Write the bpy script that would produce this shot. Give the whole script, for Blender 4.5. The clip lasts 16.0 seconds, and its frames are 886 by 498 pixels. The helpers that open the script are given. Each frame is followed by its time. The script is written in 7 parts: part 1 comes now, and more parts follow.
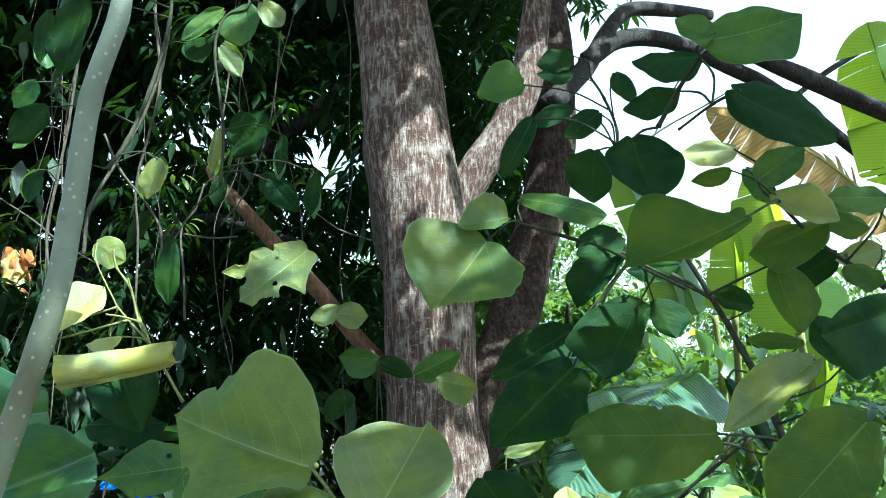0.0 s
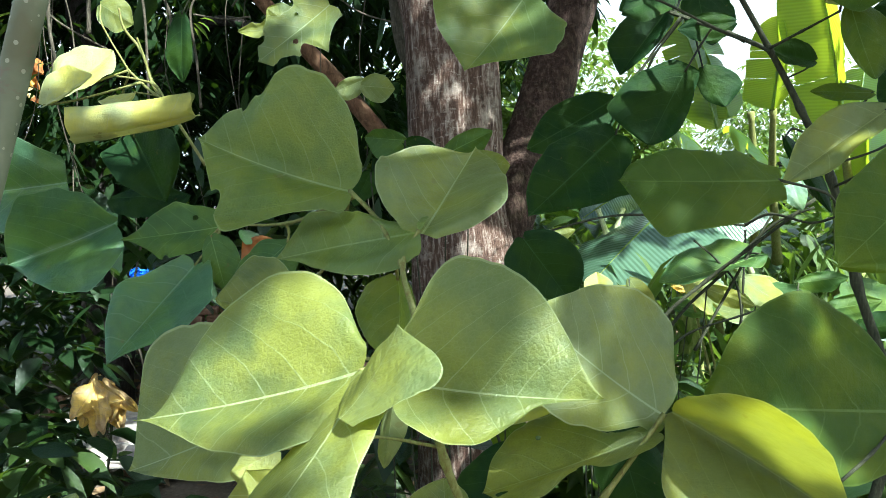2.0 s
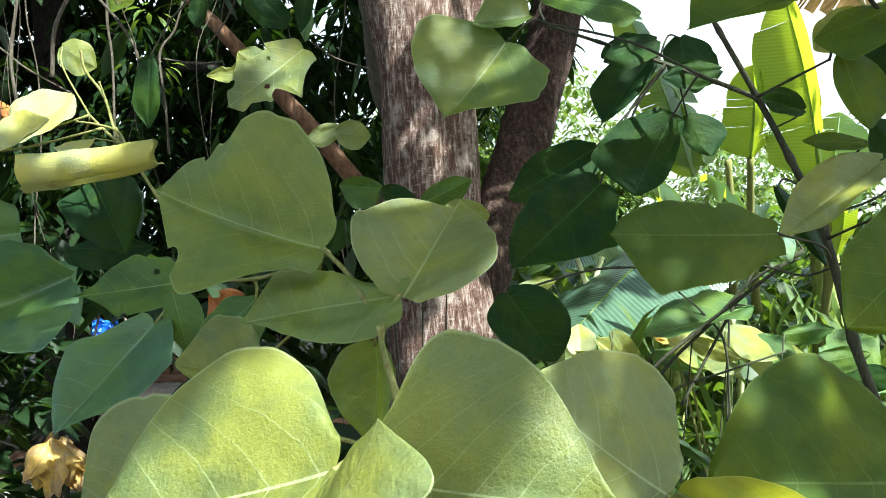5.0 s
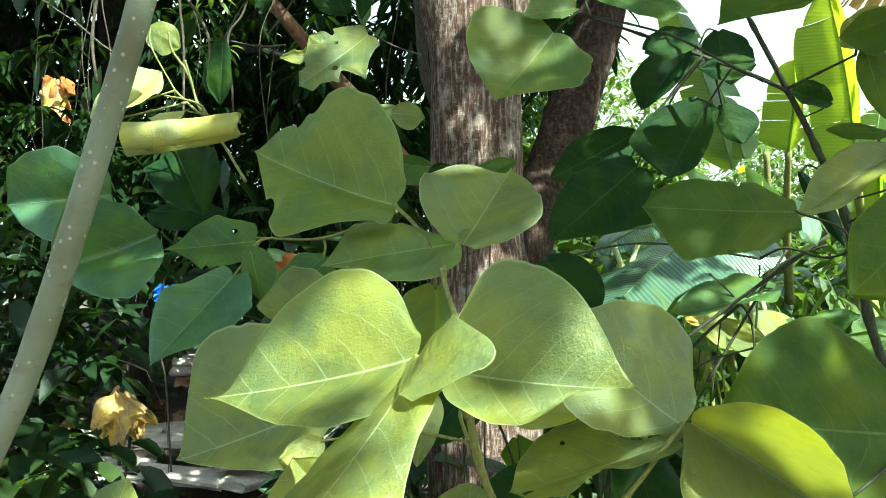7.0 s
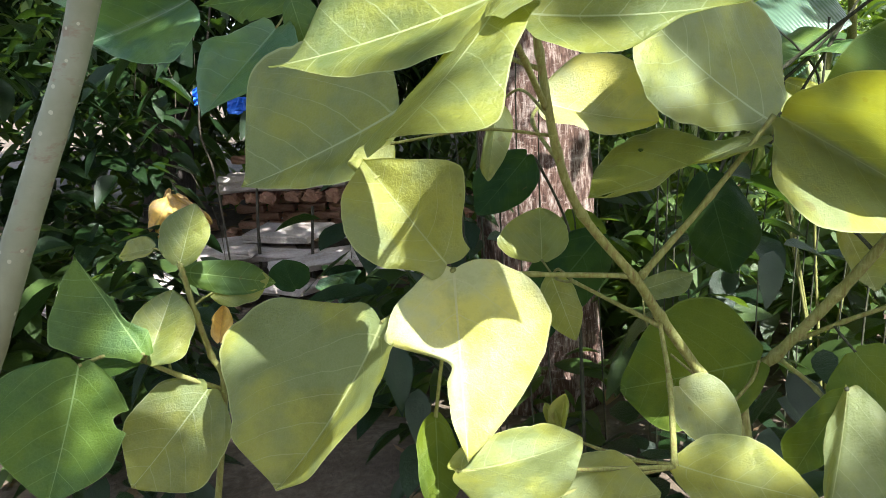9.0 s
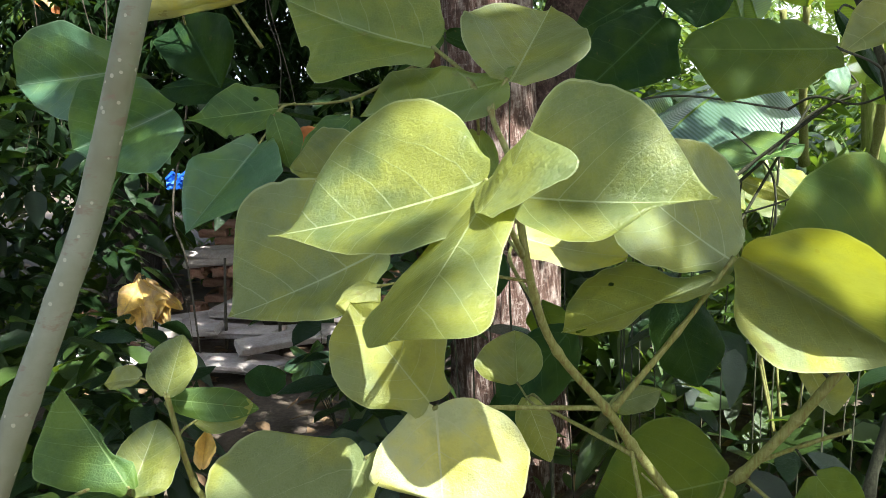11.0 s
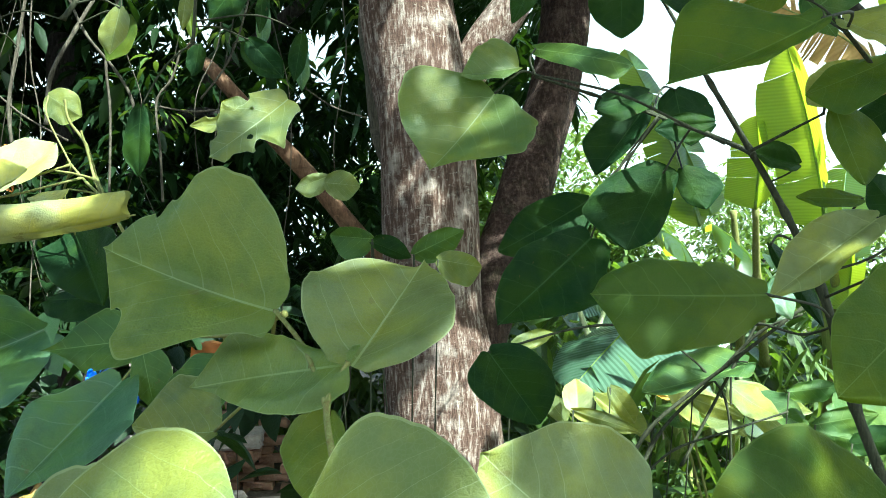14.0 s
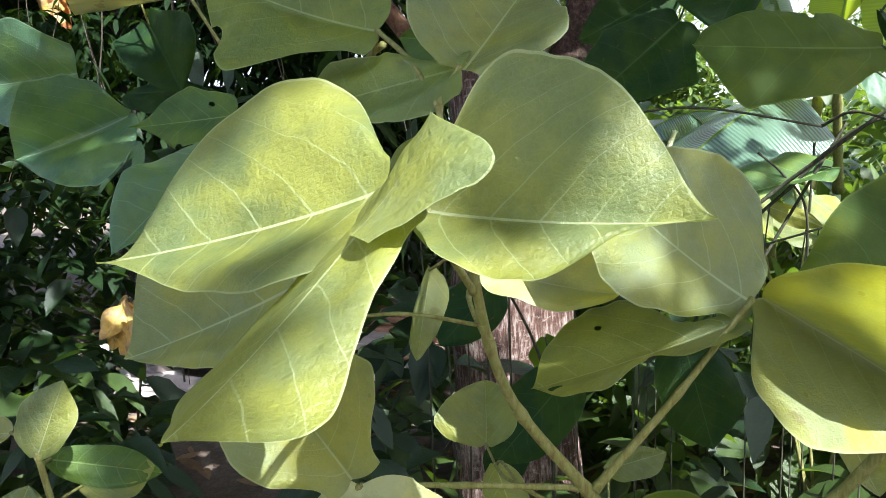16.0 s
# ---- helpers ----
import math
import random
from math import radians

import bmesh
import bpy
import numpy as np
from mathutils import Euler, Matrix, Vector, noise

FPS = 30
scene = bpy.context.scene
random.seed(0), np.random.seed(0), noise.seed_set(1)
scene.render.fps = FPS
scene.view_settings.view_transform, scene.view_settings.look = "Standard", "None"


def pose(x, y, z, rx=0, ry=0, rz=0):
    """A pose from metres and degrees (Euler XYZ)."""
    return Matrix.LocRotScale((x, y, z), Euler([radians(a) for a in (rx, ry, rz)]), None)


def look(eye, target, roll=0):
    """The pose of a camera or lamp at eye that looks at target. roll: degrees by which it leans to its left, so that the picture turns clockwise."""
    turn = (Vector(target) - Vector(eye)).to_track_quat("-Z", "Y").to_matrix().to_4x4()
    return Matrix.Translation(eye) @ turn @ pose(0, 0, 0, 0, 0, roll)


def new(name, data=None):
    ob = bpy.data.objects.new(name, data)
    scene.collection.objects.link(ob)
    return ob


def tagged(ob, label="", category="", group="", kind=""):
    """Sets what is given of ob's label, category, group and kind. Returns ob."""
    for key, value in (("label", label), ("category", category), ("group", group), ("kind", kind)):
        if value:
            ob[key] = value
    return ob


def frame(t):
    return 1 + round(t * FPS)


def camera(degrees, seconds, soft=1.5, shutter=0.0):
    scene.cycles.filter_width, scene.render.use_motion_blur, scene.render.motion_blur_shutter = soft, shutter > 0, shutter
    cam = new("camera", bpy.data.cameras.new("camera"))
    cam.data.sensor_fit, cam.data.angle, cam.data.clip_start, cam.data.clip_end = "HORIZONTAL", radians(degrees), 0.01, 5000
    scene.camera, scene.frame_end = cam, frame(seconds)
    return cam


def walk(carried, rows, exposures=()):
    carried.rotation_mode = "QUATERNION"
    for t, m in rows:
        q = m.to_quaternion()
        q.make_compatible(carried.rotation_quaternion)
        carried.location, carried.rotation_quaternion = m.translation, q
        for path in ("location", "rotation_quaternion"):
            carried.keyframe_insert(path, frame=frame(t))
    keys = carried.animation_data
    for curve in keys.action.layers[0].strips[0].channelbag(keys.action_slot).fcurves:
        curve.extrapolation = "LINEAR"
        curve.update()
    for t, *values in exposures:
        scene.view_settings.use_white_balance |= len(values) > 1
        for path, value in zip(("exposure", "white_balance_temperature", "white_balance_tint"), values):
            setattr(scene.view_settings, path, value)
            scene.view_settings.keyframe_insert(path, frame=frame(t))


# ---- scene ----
cam = camera(57.5, 16.0, soft=0.65)
PATH = [
    (0, (0.035, -0.005, 1.525), (0.013, 1.975, 1.81), -1.2),
    (0.5, (0.028, 0.02, 1.509), (-0.002, 2.009, 1.716), -1.0),
    (1, (0.017, 0.042, 1.482), (-0.012, 2.039, 1.597), -1.2),
    (1.5, (0.012, 0.067, 1.446), (-0.032, 2.066, 1.431), -1.7),
    (2, (-0.006, 0.095, 1.407), (-0.076, 2.089, 1.272), -1.6),
    (2.5, (-0.016, 0.117, 1.375), (-0.082, 2.102, 1.144), -1.5),
    (3, (-0.028, 0.165, 1.379), (-0.104, 2.15, 1.15), -1.8),
    (3.5, (-0.039, 0.195, 1.385), (-0.114, 2.186, 1.213), -1.8),
    (4, (-0.027, 0.206, 1.407), (-0.058, 2.202, 1.286), -1.8),
    (4.2, (-0.016, 0.203, 1.414), (-0.023, 2.201, 1.313), -1.7),
    (6.3, (-0.016, 0.077, 1.421), (-0.038, 2.076, 1.454), -0.9),
    (6.5, (-0.024, 0.06, 1.414), (-0.079, 2.06, 1.431), -0.5),
    (7, (-0.033, 0.033, 1.387), (-0.128, 2.03, 1.335), 0.3),
    (7.5, (-0.032, 0.026, 1.35), (-0.129, 2.016, 1.178), -0.9),
    (8, (-0.042, 0.039, 1.321), (-0.185, 2.015, 1.043), -1.8),
    (8.5, (-0.049, 0.056, 1.284), (-0.219, 2.004, 0.867), -2.4),
    (8.7, (-0.058, 0.068, 1.259), (-0.256, 2.0, 0.78), -3.1),
    (10.8, (-0.100, 0.027, 1.319), (-0.189, 1.982, 0.907), -2.6),
    (11, (-0.083, 0.042, 1.340), (-0.184, 2.012, 1.014), -2.2),
    (11.5, (-0.036, 0.074, 1.391), (-0.145, 2.067, 1.272), -1.2),
    (12, (0.000, 0.117, 1.408), (-0.094, 2.115, 1.386), -1.4),
    (12.5, (0.029, 0.163, 1.425), (-0.058, 2.161, 1.475), -1.8),
    (13, (0.058, 0.186, 1.452), (0.055, 2.183, 1.562), -1.2),
    (13.5, (0.064, 0.195, 1.448), (0.088, 2.191, 1.573), -1.3),
    (14, (0.033, 0.210, 1.435), (0.001, 2.208, 1.521), -1.0),
    (14.5, (0.000, 0.227, 1.395), (-0.095, 2.225, 1.379), -1.1),
    (15, (-0.013, 0.239, 1.361), (-0.138, 2.231, 1.239), -1.1),
    (15.5, (-0.017, 0.233, 1.330), (-0.148, 2.217, 1.111), -0.8),
    (16, (-0.018, 0.221, 1.316), (-0.184, 2.196, 1.051), -1.5),
]
walk(cam, [(t, look(eye, target, roll)) for t, eye, target, roll in PATH], exposures=((0, 1.98, 4850, -13), (0.5, 1.94, 4900, -13), (2, 1.97, 5500, -5), (2.5, 1.99, 5700, -3), (3, 1.99, 5700, 11), (3.5, 2.02, 5700, 13), (4.2, 2.02, 5700, 11), (6.3, 2.03, 5750, -17), (7, 2.06, 5750, -17), (7.5, 2.01, 5850, -1), (8, 2.02, 5850, 7), (8.7, 2.00, 5850, 9), (10.8, 1.92, 5850, 7), (11.5, 2.03, 5850, 7), (12, 2.07, 5850, 5), (12.5, 2.25, 5850, 6), (13, 2.21, 5400, -13), (13.5, 2.22, 5400, -16), (14, 2.17, 5400, -14), (14.5, 2.04, 5650, -10), (15, 1.94, 5850, -1), (15.5, 2.00, 5650, 9), (16, 2.02, 5650, 13)))

# ---- sky and sun ----
SUN_WAY = Vector((0.42, -0.50, 0.76)).normalized()
world = bpy.data.worlds.new("sky")
scene.world = world
world.use_nodes = True
wn, wl = world.node_tree.nodes, world.node_tree.links
sky = wn.new("ShaderNodeTexSky")
sky.sky_type, sky.sun_disc = "NISHITA", False
sky.sun_elevation = math.asin(SUN_WAY.z)
sky.sun_rotation = math.atan2(SUN_WAY.x, SUN_WAY.y)
sky.air_density, sky.dust_density, sky.ozone_density = 0.9, 4.0, 1.0
wn["Background"].inputs["Strength"].default_value = 0.13
wl.new(sky.outputs[0], wn["Background"].inputs["Color"])
sun_data = bpy.data.lights.new("sun", "SUN")
sun_data.energy, sun_data.angle, sun_data.color = 5.0, radians(0.45), (1.0, 0.94, 0.84)
sun = new("sun", sun_data)
sun.matrix_world = look(SUN_WAY * 30, (0, 0, 0))
# a bank of bright white haze all along the horizon
haze = bpy.data.materials.new("white_haze")
haze.use_nodes = True
hn, hl = haze.node_tree.nodes, haze.node_tree.links
glow, puffs, where = hn.new("ShaderNodeEmission"), hn.new("ShaderNodeTexNoise"), hn.new("ShaderNodeTexCoord")
puffs.inputs["Scale"].default_value = 0.02
tone = hn.new("ShaderNodeValToRGB")
tone.color_ramp.elements[0].position, tone.color_ramp.elements[0].color = 0.35, (0.36, 0.39, 0.41, 1)
tone.color_ramp.elements[1].position, tone.color_ramp.elements[1].color = 0.65, (0.50, 0.50, 0.49, 1)
hl.new(where.outputs["Object"], puffs.inputs["Vector"])
hl.new(puffs.outputs["Fac"], tone.inputs["Fac"])
hl.new(tone.outputs["Color"], glow.inputs["Color"])
hl.new(glow.outputs[0], hn["Material Output"].inputs["Surface"])
me = bpy.data.meshes.new("backdrop")
ring = [(180 * math.sin(2 * math.pi * a / 64), 180 * math.cos(2 * math.pi * a / 64)) for a in range(65)]
me.from_pydata([(x * (1 - 0.12 * k), y * (1 - 0.12 * k), -3 + 45 * k) for k in range(3) for x, y in ring], [], [(k * 65 + a, k * 65 + a + 1, k * 65 + a + 66, k * 65 + a + 65) for k in range(2) for a in range(64)])
me.materials.append(haze)
tagged(new("backdrop", me), "bright white hazy sky low over the horizon", "sky", kind="structure")


# ---- materials ----
def shader(name):
    mat = bpy.data.materials.new(name)
    mat.use_nodes = True
    return mat, mat.node_tree.nodes, mat.node_tree.links


def math_node(nodes, links, op, a, b=None, c=None):
    n = nodes.new("ShaderNodeMath")
    n.operation = op
    for k, v in enumerate((a, b, c)):
        if v is None:
            continue
        if isinstance(v, (int, float)):
            n.inputs[k].default_value = v
        else:
            links.new(v, n.inputs[k])
    return n.outputs[0]


def noise_node(nodes, links, vector, scale, detail=4.0, rough=0.6):
    n = nodes.new("ShaderNodeTexNoise")
    n.inputs["Scale"].default_value, n.inputs["Detail"].default_value, n.inputs["Roughness"].default_value = scale, detail, rough
    links.new(vector, n.inputs["Vector"])
    return n.outputs["Fac"]


def ramp_node(nodes, links, fac, stops):
    n = nodes.new("ShaderNodeValToRGB")
    while len(n.color_ramp.elements) < len(stops):
        n.color_ramp.elements.new(0.5)
    for e, (at, col) in zip(n.color_ramp.elements, stops):
        e.position, e.color = at, (*col, 1.0)
    links.new(fac, n.inputs["Fac"])
    return n.outputs["Color"]


def mix_node(nodes, links, fac, a, b, kind="MIX"):
    n = nodes.new("ShaderNodeMix")
    n.data_type, n.blend_type = "RGBA", kind
    for k, v in ((0, fac), (6, a), (7, b)):
        if isinstance(v, (int, float)):
            n.inputs[k].default_value = v
        elif isinstance(v, tuple):
            n.inputs[k].default_value = (*v, 1.0)
        else:
            links.new(v, n.inputs[k])
    return n.outputs[2]


def bump_node(nodes, links, height, strength, distance):
    n = nodes.new("ShaderNodeBump")
    n.inputs["Strength"].default_value, n.inputs["Distance"].default_value = strength, distance
    links.new(height, n.inputs["Height"])
    return n.outputs["Normal"]


def leaf_material(name, low, high, through_colour, vein, lets=0.35, veins=True, rough=0.52, pieces=False, gloss=0.42):
    """A leaf: mottled blade with pale pinnate veins, a little wax gloss, and light that passes through it."""
    mat, nodes, links = shader(name)
    out, skin = nodes["Material Output"], nodes["Principled BSDF"]
    tc, uv, info = nodes.new("ShaderNodeTexCoord"), nodes.new("ShaderNodeUVMap"), nodes.new("ShaderNodeObjectInfo")
    wide = noise_node(nodes, links, tc.outputs["Object"], 14.0, 3.0)
    fine = noise_node(nodes, links, tc.outputs["Object"], 85.0, 6.0, 0.72)
    if pieces:
        geo = nodes.new("ShaderNodeNewGeometry")
        rand = geo.outputs["Random Per Island"]
    else:
        rand = info.outputs["Random"]
    blend = math_node(nodes, links, "ADD", math_node(nodes, links, "MULTIPLY", wide, 0.7), math_node(nodes, links, "MULTIPLY", rand, 0.55))
    blend = math_node(nodes, links, "SUBTRACT", math_node(nodes, links, "MULTIPLY_ADD", fine, 0.7, blend), 0.42)
    col = mix_node(nodes, links, blend, low, high)
    if veins:
        # yellowing, partly sun seen through the leaf put into the colour, and dull patches
        aged_backlit = ramp_node(nodes, links, noise_node(nodes, links, tc.outputs["Object"], 11.0, 4.0, 0.6), [(0.43, (0, 0, 0)), (0.58, (0.9, 0.9, 0.9))])
        col = mix_node(nodes, links, aged_backlit, col, mix_node(nodes, links, 0.8, high, tuple(c * k for c, k in zip(high, (1.30, 1.12, 0.24)))))
        dull = ramp_node(nodes, links, noise_node(nodes, links, tc.outputs["Object"], 26.0, 4.0, 0.65), [(0.50, (0, 0, 0)), (0.70, (0.5, 0.5, 0.5))])
        col = mix_node(nodes, links, dull, col, tuple(c * 0.55 for c in low))
    height = fine
    if veins:
        uv.uv_map = "UVMap"
        sep = nodes.new("ShaderNodeSeparateXYZ")
        links.new(uv.outputs[0], sep.inputs[0])
        across = math_node(nodes, links, "ABSOLUTE", sep.outputs[0])
        bent = math_node(nodes, links, "MULTIPLY_ADD", math_node(nodes, links, "MULTIPLY", across, across), 1.1, math_node(nodes, links, "MULTIPLY_ADD", wide, 0.5, math_node(nodes, links, "MULTIPLY", across, 1.3)))
        run = math_node(nodes, links, "MULTIPLY_ADD", bent, -1.3, math_node(nodes, links, "MULTIPLY", sep.outputs[1], 5.6))
        off = math_node(nodes, links, "PINGPONG", run, 0.5)
        side = math_node(nodes, links, "LESS_THAN", off, math_node(nodes, links, "MULTIPLY_ADD", across, -0.014, 0.022))
        rib = math_node(nodes, links, "LESS_THAN", across, math_node(nodes, links, "MULTIPLY_ADD", sep.outputs[1], -0.010, 0.0145))
        net = nodes.new("ShaderNodeTexVoronoi")
        net.feature, net.inputs["Scale"].default_value = "DISTANCE_TO_EDGE", 260.0
        links.new(tc.outputs["Object"], net.inputs["Vector"])
        web = math_node(nodes, links, "LESS_THAN", net.outputs["Distance"], 0.06)
        lines = math_node(nodes, links, "MAXIMUM", math_node(nodes, links, "MULTIPLY", side, 0.55), rib)
        lines = math_node(nodes, links, "MAXIMUM", lines, math_node(nodes, links, "MULTIPLY", web, 0.10))
        col = mix_node(nodes, links, math_node(nodes, links, "MULTIPLY", lines, 0.8), col, vein)
        edge = nodes.new("ShaderNodeUVMap")
        edge.uv_map = "rim"
        part_out = nodes.new("ShaderNodeSeparateXYZ")
        links.new(edge.outputs[0], part_out.inputs[0])
        hem = math_node(nodes, links, "GREATER_THAN", part_out.outputs[0], 0.978)
        col = mix_node(nodes, links, math_node(nodes, links, "MULTIPLY", hem, 0.55), col, vein)
        height = math_node(nodes, links, "SUBTRACT", math_node(nodes, links, "MULTIPLY_ADD", off, 0.16, math_node(nodes, links, "MULTIPLY_ADD", net.outputs["Distance"], 0.11, math_node(nodes, links, "MULTIPLY_ADD", fine, 0.48, wide))), math_node(nodes, links, "MULTIPLY", lines, 0.3))
        spots = noise_node(nodes, links, tc.outputs["Object"], 45.0, 2.0)
        spot = math_node(nodes, links, "GREATER_THAN", spots, 0.73)
        col = mix_node(nodes, links, math_node(nodes, links, "MULTIPLY", spot, 0.5), col, (0.12, 0.09, 0.03))
    links.new(col, skin.inputs["Base Color"])
    skin.inputs["Roughness"].default_value = rough
    skin.inputs["Specular IOR Level"].default_value = gloss
    links.new(bump_node(nodes, links, height, 0.75, 0.006 if veins else 0.0045), skin.inputs["Normal"])
    glow = nodes.new("ShaderNodeBsdfTranslucent")
    links.new(mix_node(nodes, links, 0.2, through_colour, col), glow.inputs["Color"])
    both = nodes.new("ShaderNodeMixShader")
    both.inputs[0].default_value = lets
    links.new(skin.outputs[0], both.inputs[1])
    links.new(glow.outputs[0], both.inputs[2])
    links.new(both.outputs[0], out.inputs["Surface"])
    return mat


def bark_material(name, dark, mid, pale, scale=9.0, ridge=0.03, moss=0.0, long=0.16):
    """Bark: upright ridges, cracks, pale lichen patches and fine grain."""
    mat, nodes, links = shader(name)
    skin = nodes["Principled BSDF"]
    tc = nodes.new("ShaderNodeTexCoord")
    stretch = nodes.new("ShaderNodeMapping")
    stretch.inputs["Scale"].default_value = (1.0, 1.0, long)
    links.new(tc.outputs["Object"], stretch.inputs["Vector"])
    ridges = noise_node(nodes, links, stretch.outputs[0], scale * 6, 6.0, 0.7)
    patch = noise_node(nodes, links, tc.outputs["Object"], scale * 0.8, 5.0, 0.65)
    grain = noise_node(nodes, links, tc.outputs["Object"], scale * 30, 3.0)
    col = ramp_node(nodes, links, ridges, [(0.30, dark), (0.5, mid), (0.72, pale)])
    lichen = ramp_node(nodes, links, patch, [(0.54, (0, 0, 0)), (0.68, (0.55, 0.55, 0.55))])
    col = mix_node(nodes, links, lichen, col, pale)
    col = mix_node(nodes, links, math_node(nodes, links, "MULTIPLY", grain, 0.5), col, dark)
    rings = nodes.new("ShaderNodeMapping")
    rings.inputs["Scale"].default_value = (0.6, 0.6, 2.4)
    links.new(tc.outputs["Object"], rings.inputs["Vector"])
    band = noise_node(nodes, links, rings.outputs[0], scale * 1.6, 4.0, 0.6)
    crack = ramp_node(nodes, links, band, [(0.32, (0.45, 0.45, 0.45)), (0.40, (0, 0, 0))])
    col = mix_node(nodes, links, crack, col, dark)
    low_flat = nodes.new("ShaderNodeMapping")
    low_flat.inputs["Scale"].default_value = (1.0, 1.0, 2.4)
    links.new(tc.outputs["Object"], low_flat.inputs["Vector"])
    flecks = noise_node(nodes, links, low_flat.outputs[0], scale * 2.4, 5.0, 0.72)
    fleck = ramp_node(nodes, links, flecks, [(0.58, (0, 0, 0)), (0.68, (0.30, 0.30, 0.30))])
    col = mix_node(nodes, links, fleck, col, tuple(min(1.0, c * 1.35) for c in pale))
    if moss:
        moss_on = ramp_node(nodes, links, patch, [(0.36, (moss, moss, moss)), (0.46, (0, 0, 0))])
        col = mix_node(nodes, links, moss_on, col, (0.07, 0.08, 0.03))
    links.new(col, skin.inputs["Base Color"])
    skin.inputs["Roughness"].default_value = 0.85
    skin.inputs["Specular IOR Level"].default_value = 0.25
    tall = math_node(nodes, links, "MULTIPLY_ADD", grain, 0.25, math_node(nodes, links, "MULTIPLY_ADD", band, 0.3, ridges))
    links.new(bump_node(nodes, links, tall, 0.9, ridge), skin.inputs["Normal"])
    return mat


def rough_material(name, stops, scale, bump, rough=0.9):
    """Earth, rubble and dry litter: three tones by noise at two sizes, with relief."""
    mat, nodes, links = shader(name)
    skin = nodes["Principled BSDF"]
    tc = nodes.new("ShaderNodeTexCoord")
    a = noise_node(nodes, links, tc.outputs["Object"], scale, 6.0, 0.65)
    b = noise_node(nodes, links, tc.outputs["Object"], scale * 14, 4.0, 0.6)
    both = math_node(nodes, links, "MULTIPLY_ADD", b, 0.4, math_node(nodes, links, "MULTIPLY", a, 0.6))
    links.new(ramp_node(nodes, links, both, stops), skin.inputs["Base Color"])
    skin.inputs["Roughness"].default_value = rough
    links.new(bump_node(nodes, links, both, 0.8, bump), skin.inputs["Normal"])
    return mat


def smooth_bark(name):
    """Smooth young bark: grey-green with faint bands, scars and small pale raised dots."""
    mat, nodes, links = shader(name)
    skin = nodes["Principled BSDF"]
    tc = nodes.new("ShaderNodeTexCoord")
    wide = noise_node(nodes, links, tc.outputs["Object"], 9.0, 4.0)
    fine = noise_node(nodes, links, tc.outputs["Object"], 220.0, 3.0)
    col = ramp_node(nodes, links, wide, [(0.34, (0.115, 0.105, 0.055)), (0.46, (0.165, 0.175, 0.115)), (0.68, (0.235, 0.250, 0.195))])
    col = mix_node(nodes, links, math_node(nodes, links, "MULTIPLY", fine, 0.35), col, (0.10, 0.12, 0.06))
    flat = nodes.new("ShaderNodeMapping")
    flat.inputs["Scale"].default_value = (1.0, 1.0, 2.2)
    links.new(tc.outputs["Object"], flat.inputs["Vector"])
    scars = ramp_node(nodes, links, noise_node(nodes, links, flat.outputs[0], 38.0, 4.0, 0.65), [(0.57, (0, 0, 0)), (0.66, (0.75, 0.75, 0.75))])
    col = mix_node(nodes, links, scars, col, (0.15, 0.105, 0.07))
    dots = nodes.new("ShaderNodeTexVoronoi")
    dots.inputs["Scale"].default_value = 130.0
    links.new(tc.outputs["Object"], dots.inputs["Vector"])
    sep = nodes.new("ShaderNodeSeparateColor")
    links.new(dots.outputs["Color"], sep.inputs[0])
    dot = math_node(nodes, links, "MULTIPLY", math_node(nodes, links, "LESS_THAN", dots.outputs["Distance"], 0.20), math_node(nodes, links, "GREATER_THAN", sep.outputs[0], 0.35))
    col = mix_node(nodes, links, math_node(nodes, links, "MULTIPLY", dot, 0.45), col, (0.50, 0.49, 0.38))
    links.new(col, skin.inputs["Base Color"])
    skin.inputs["Roughness"].default_value = 0.6
    tall = math_node(nodes, links, "MULTIPLY_ADD", dot, 0.6, math_node(nodes, links, "MULTIPLY", fine, 0.4))
    links.new(bump_node(nodes, links, tall, 0.6, 0.0012), skin.inputs["Normal"])
    return mat


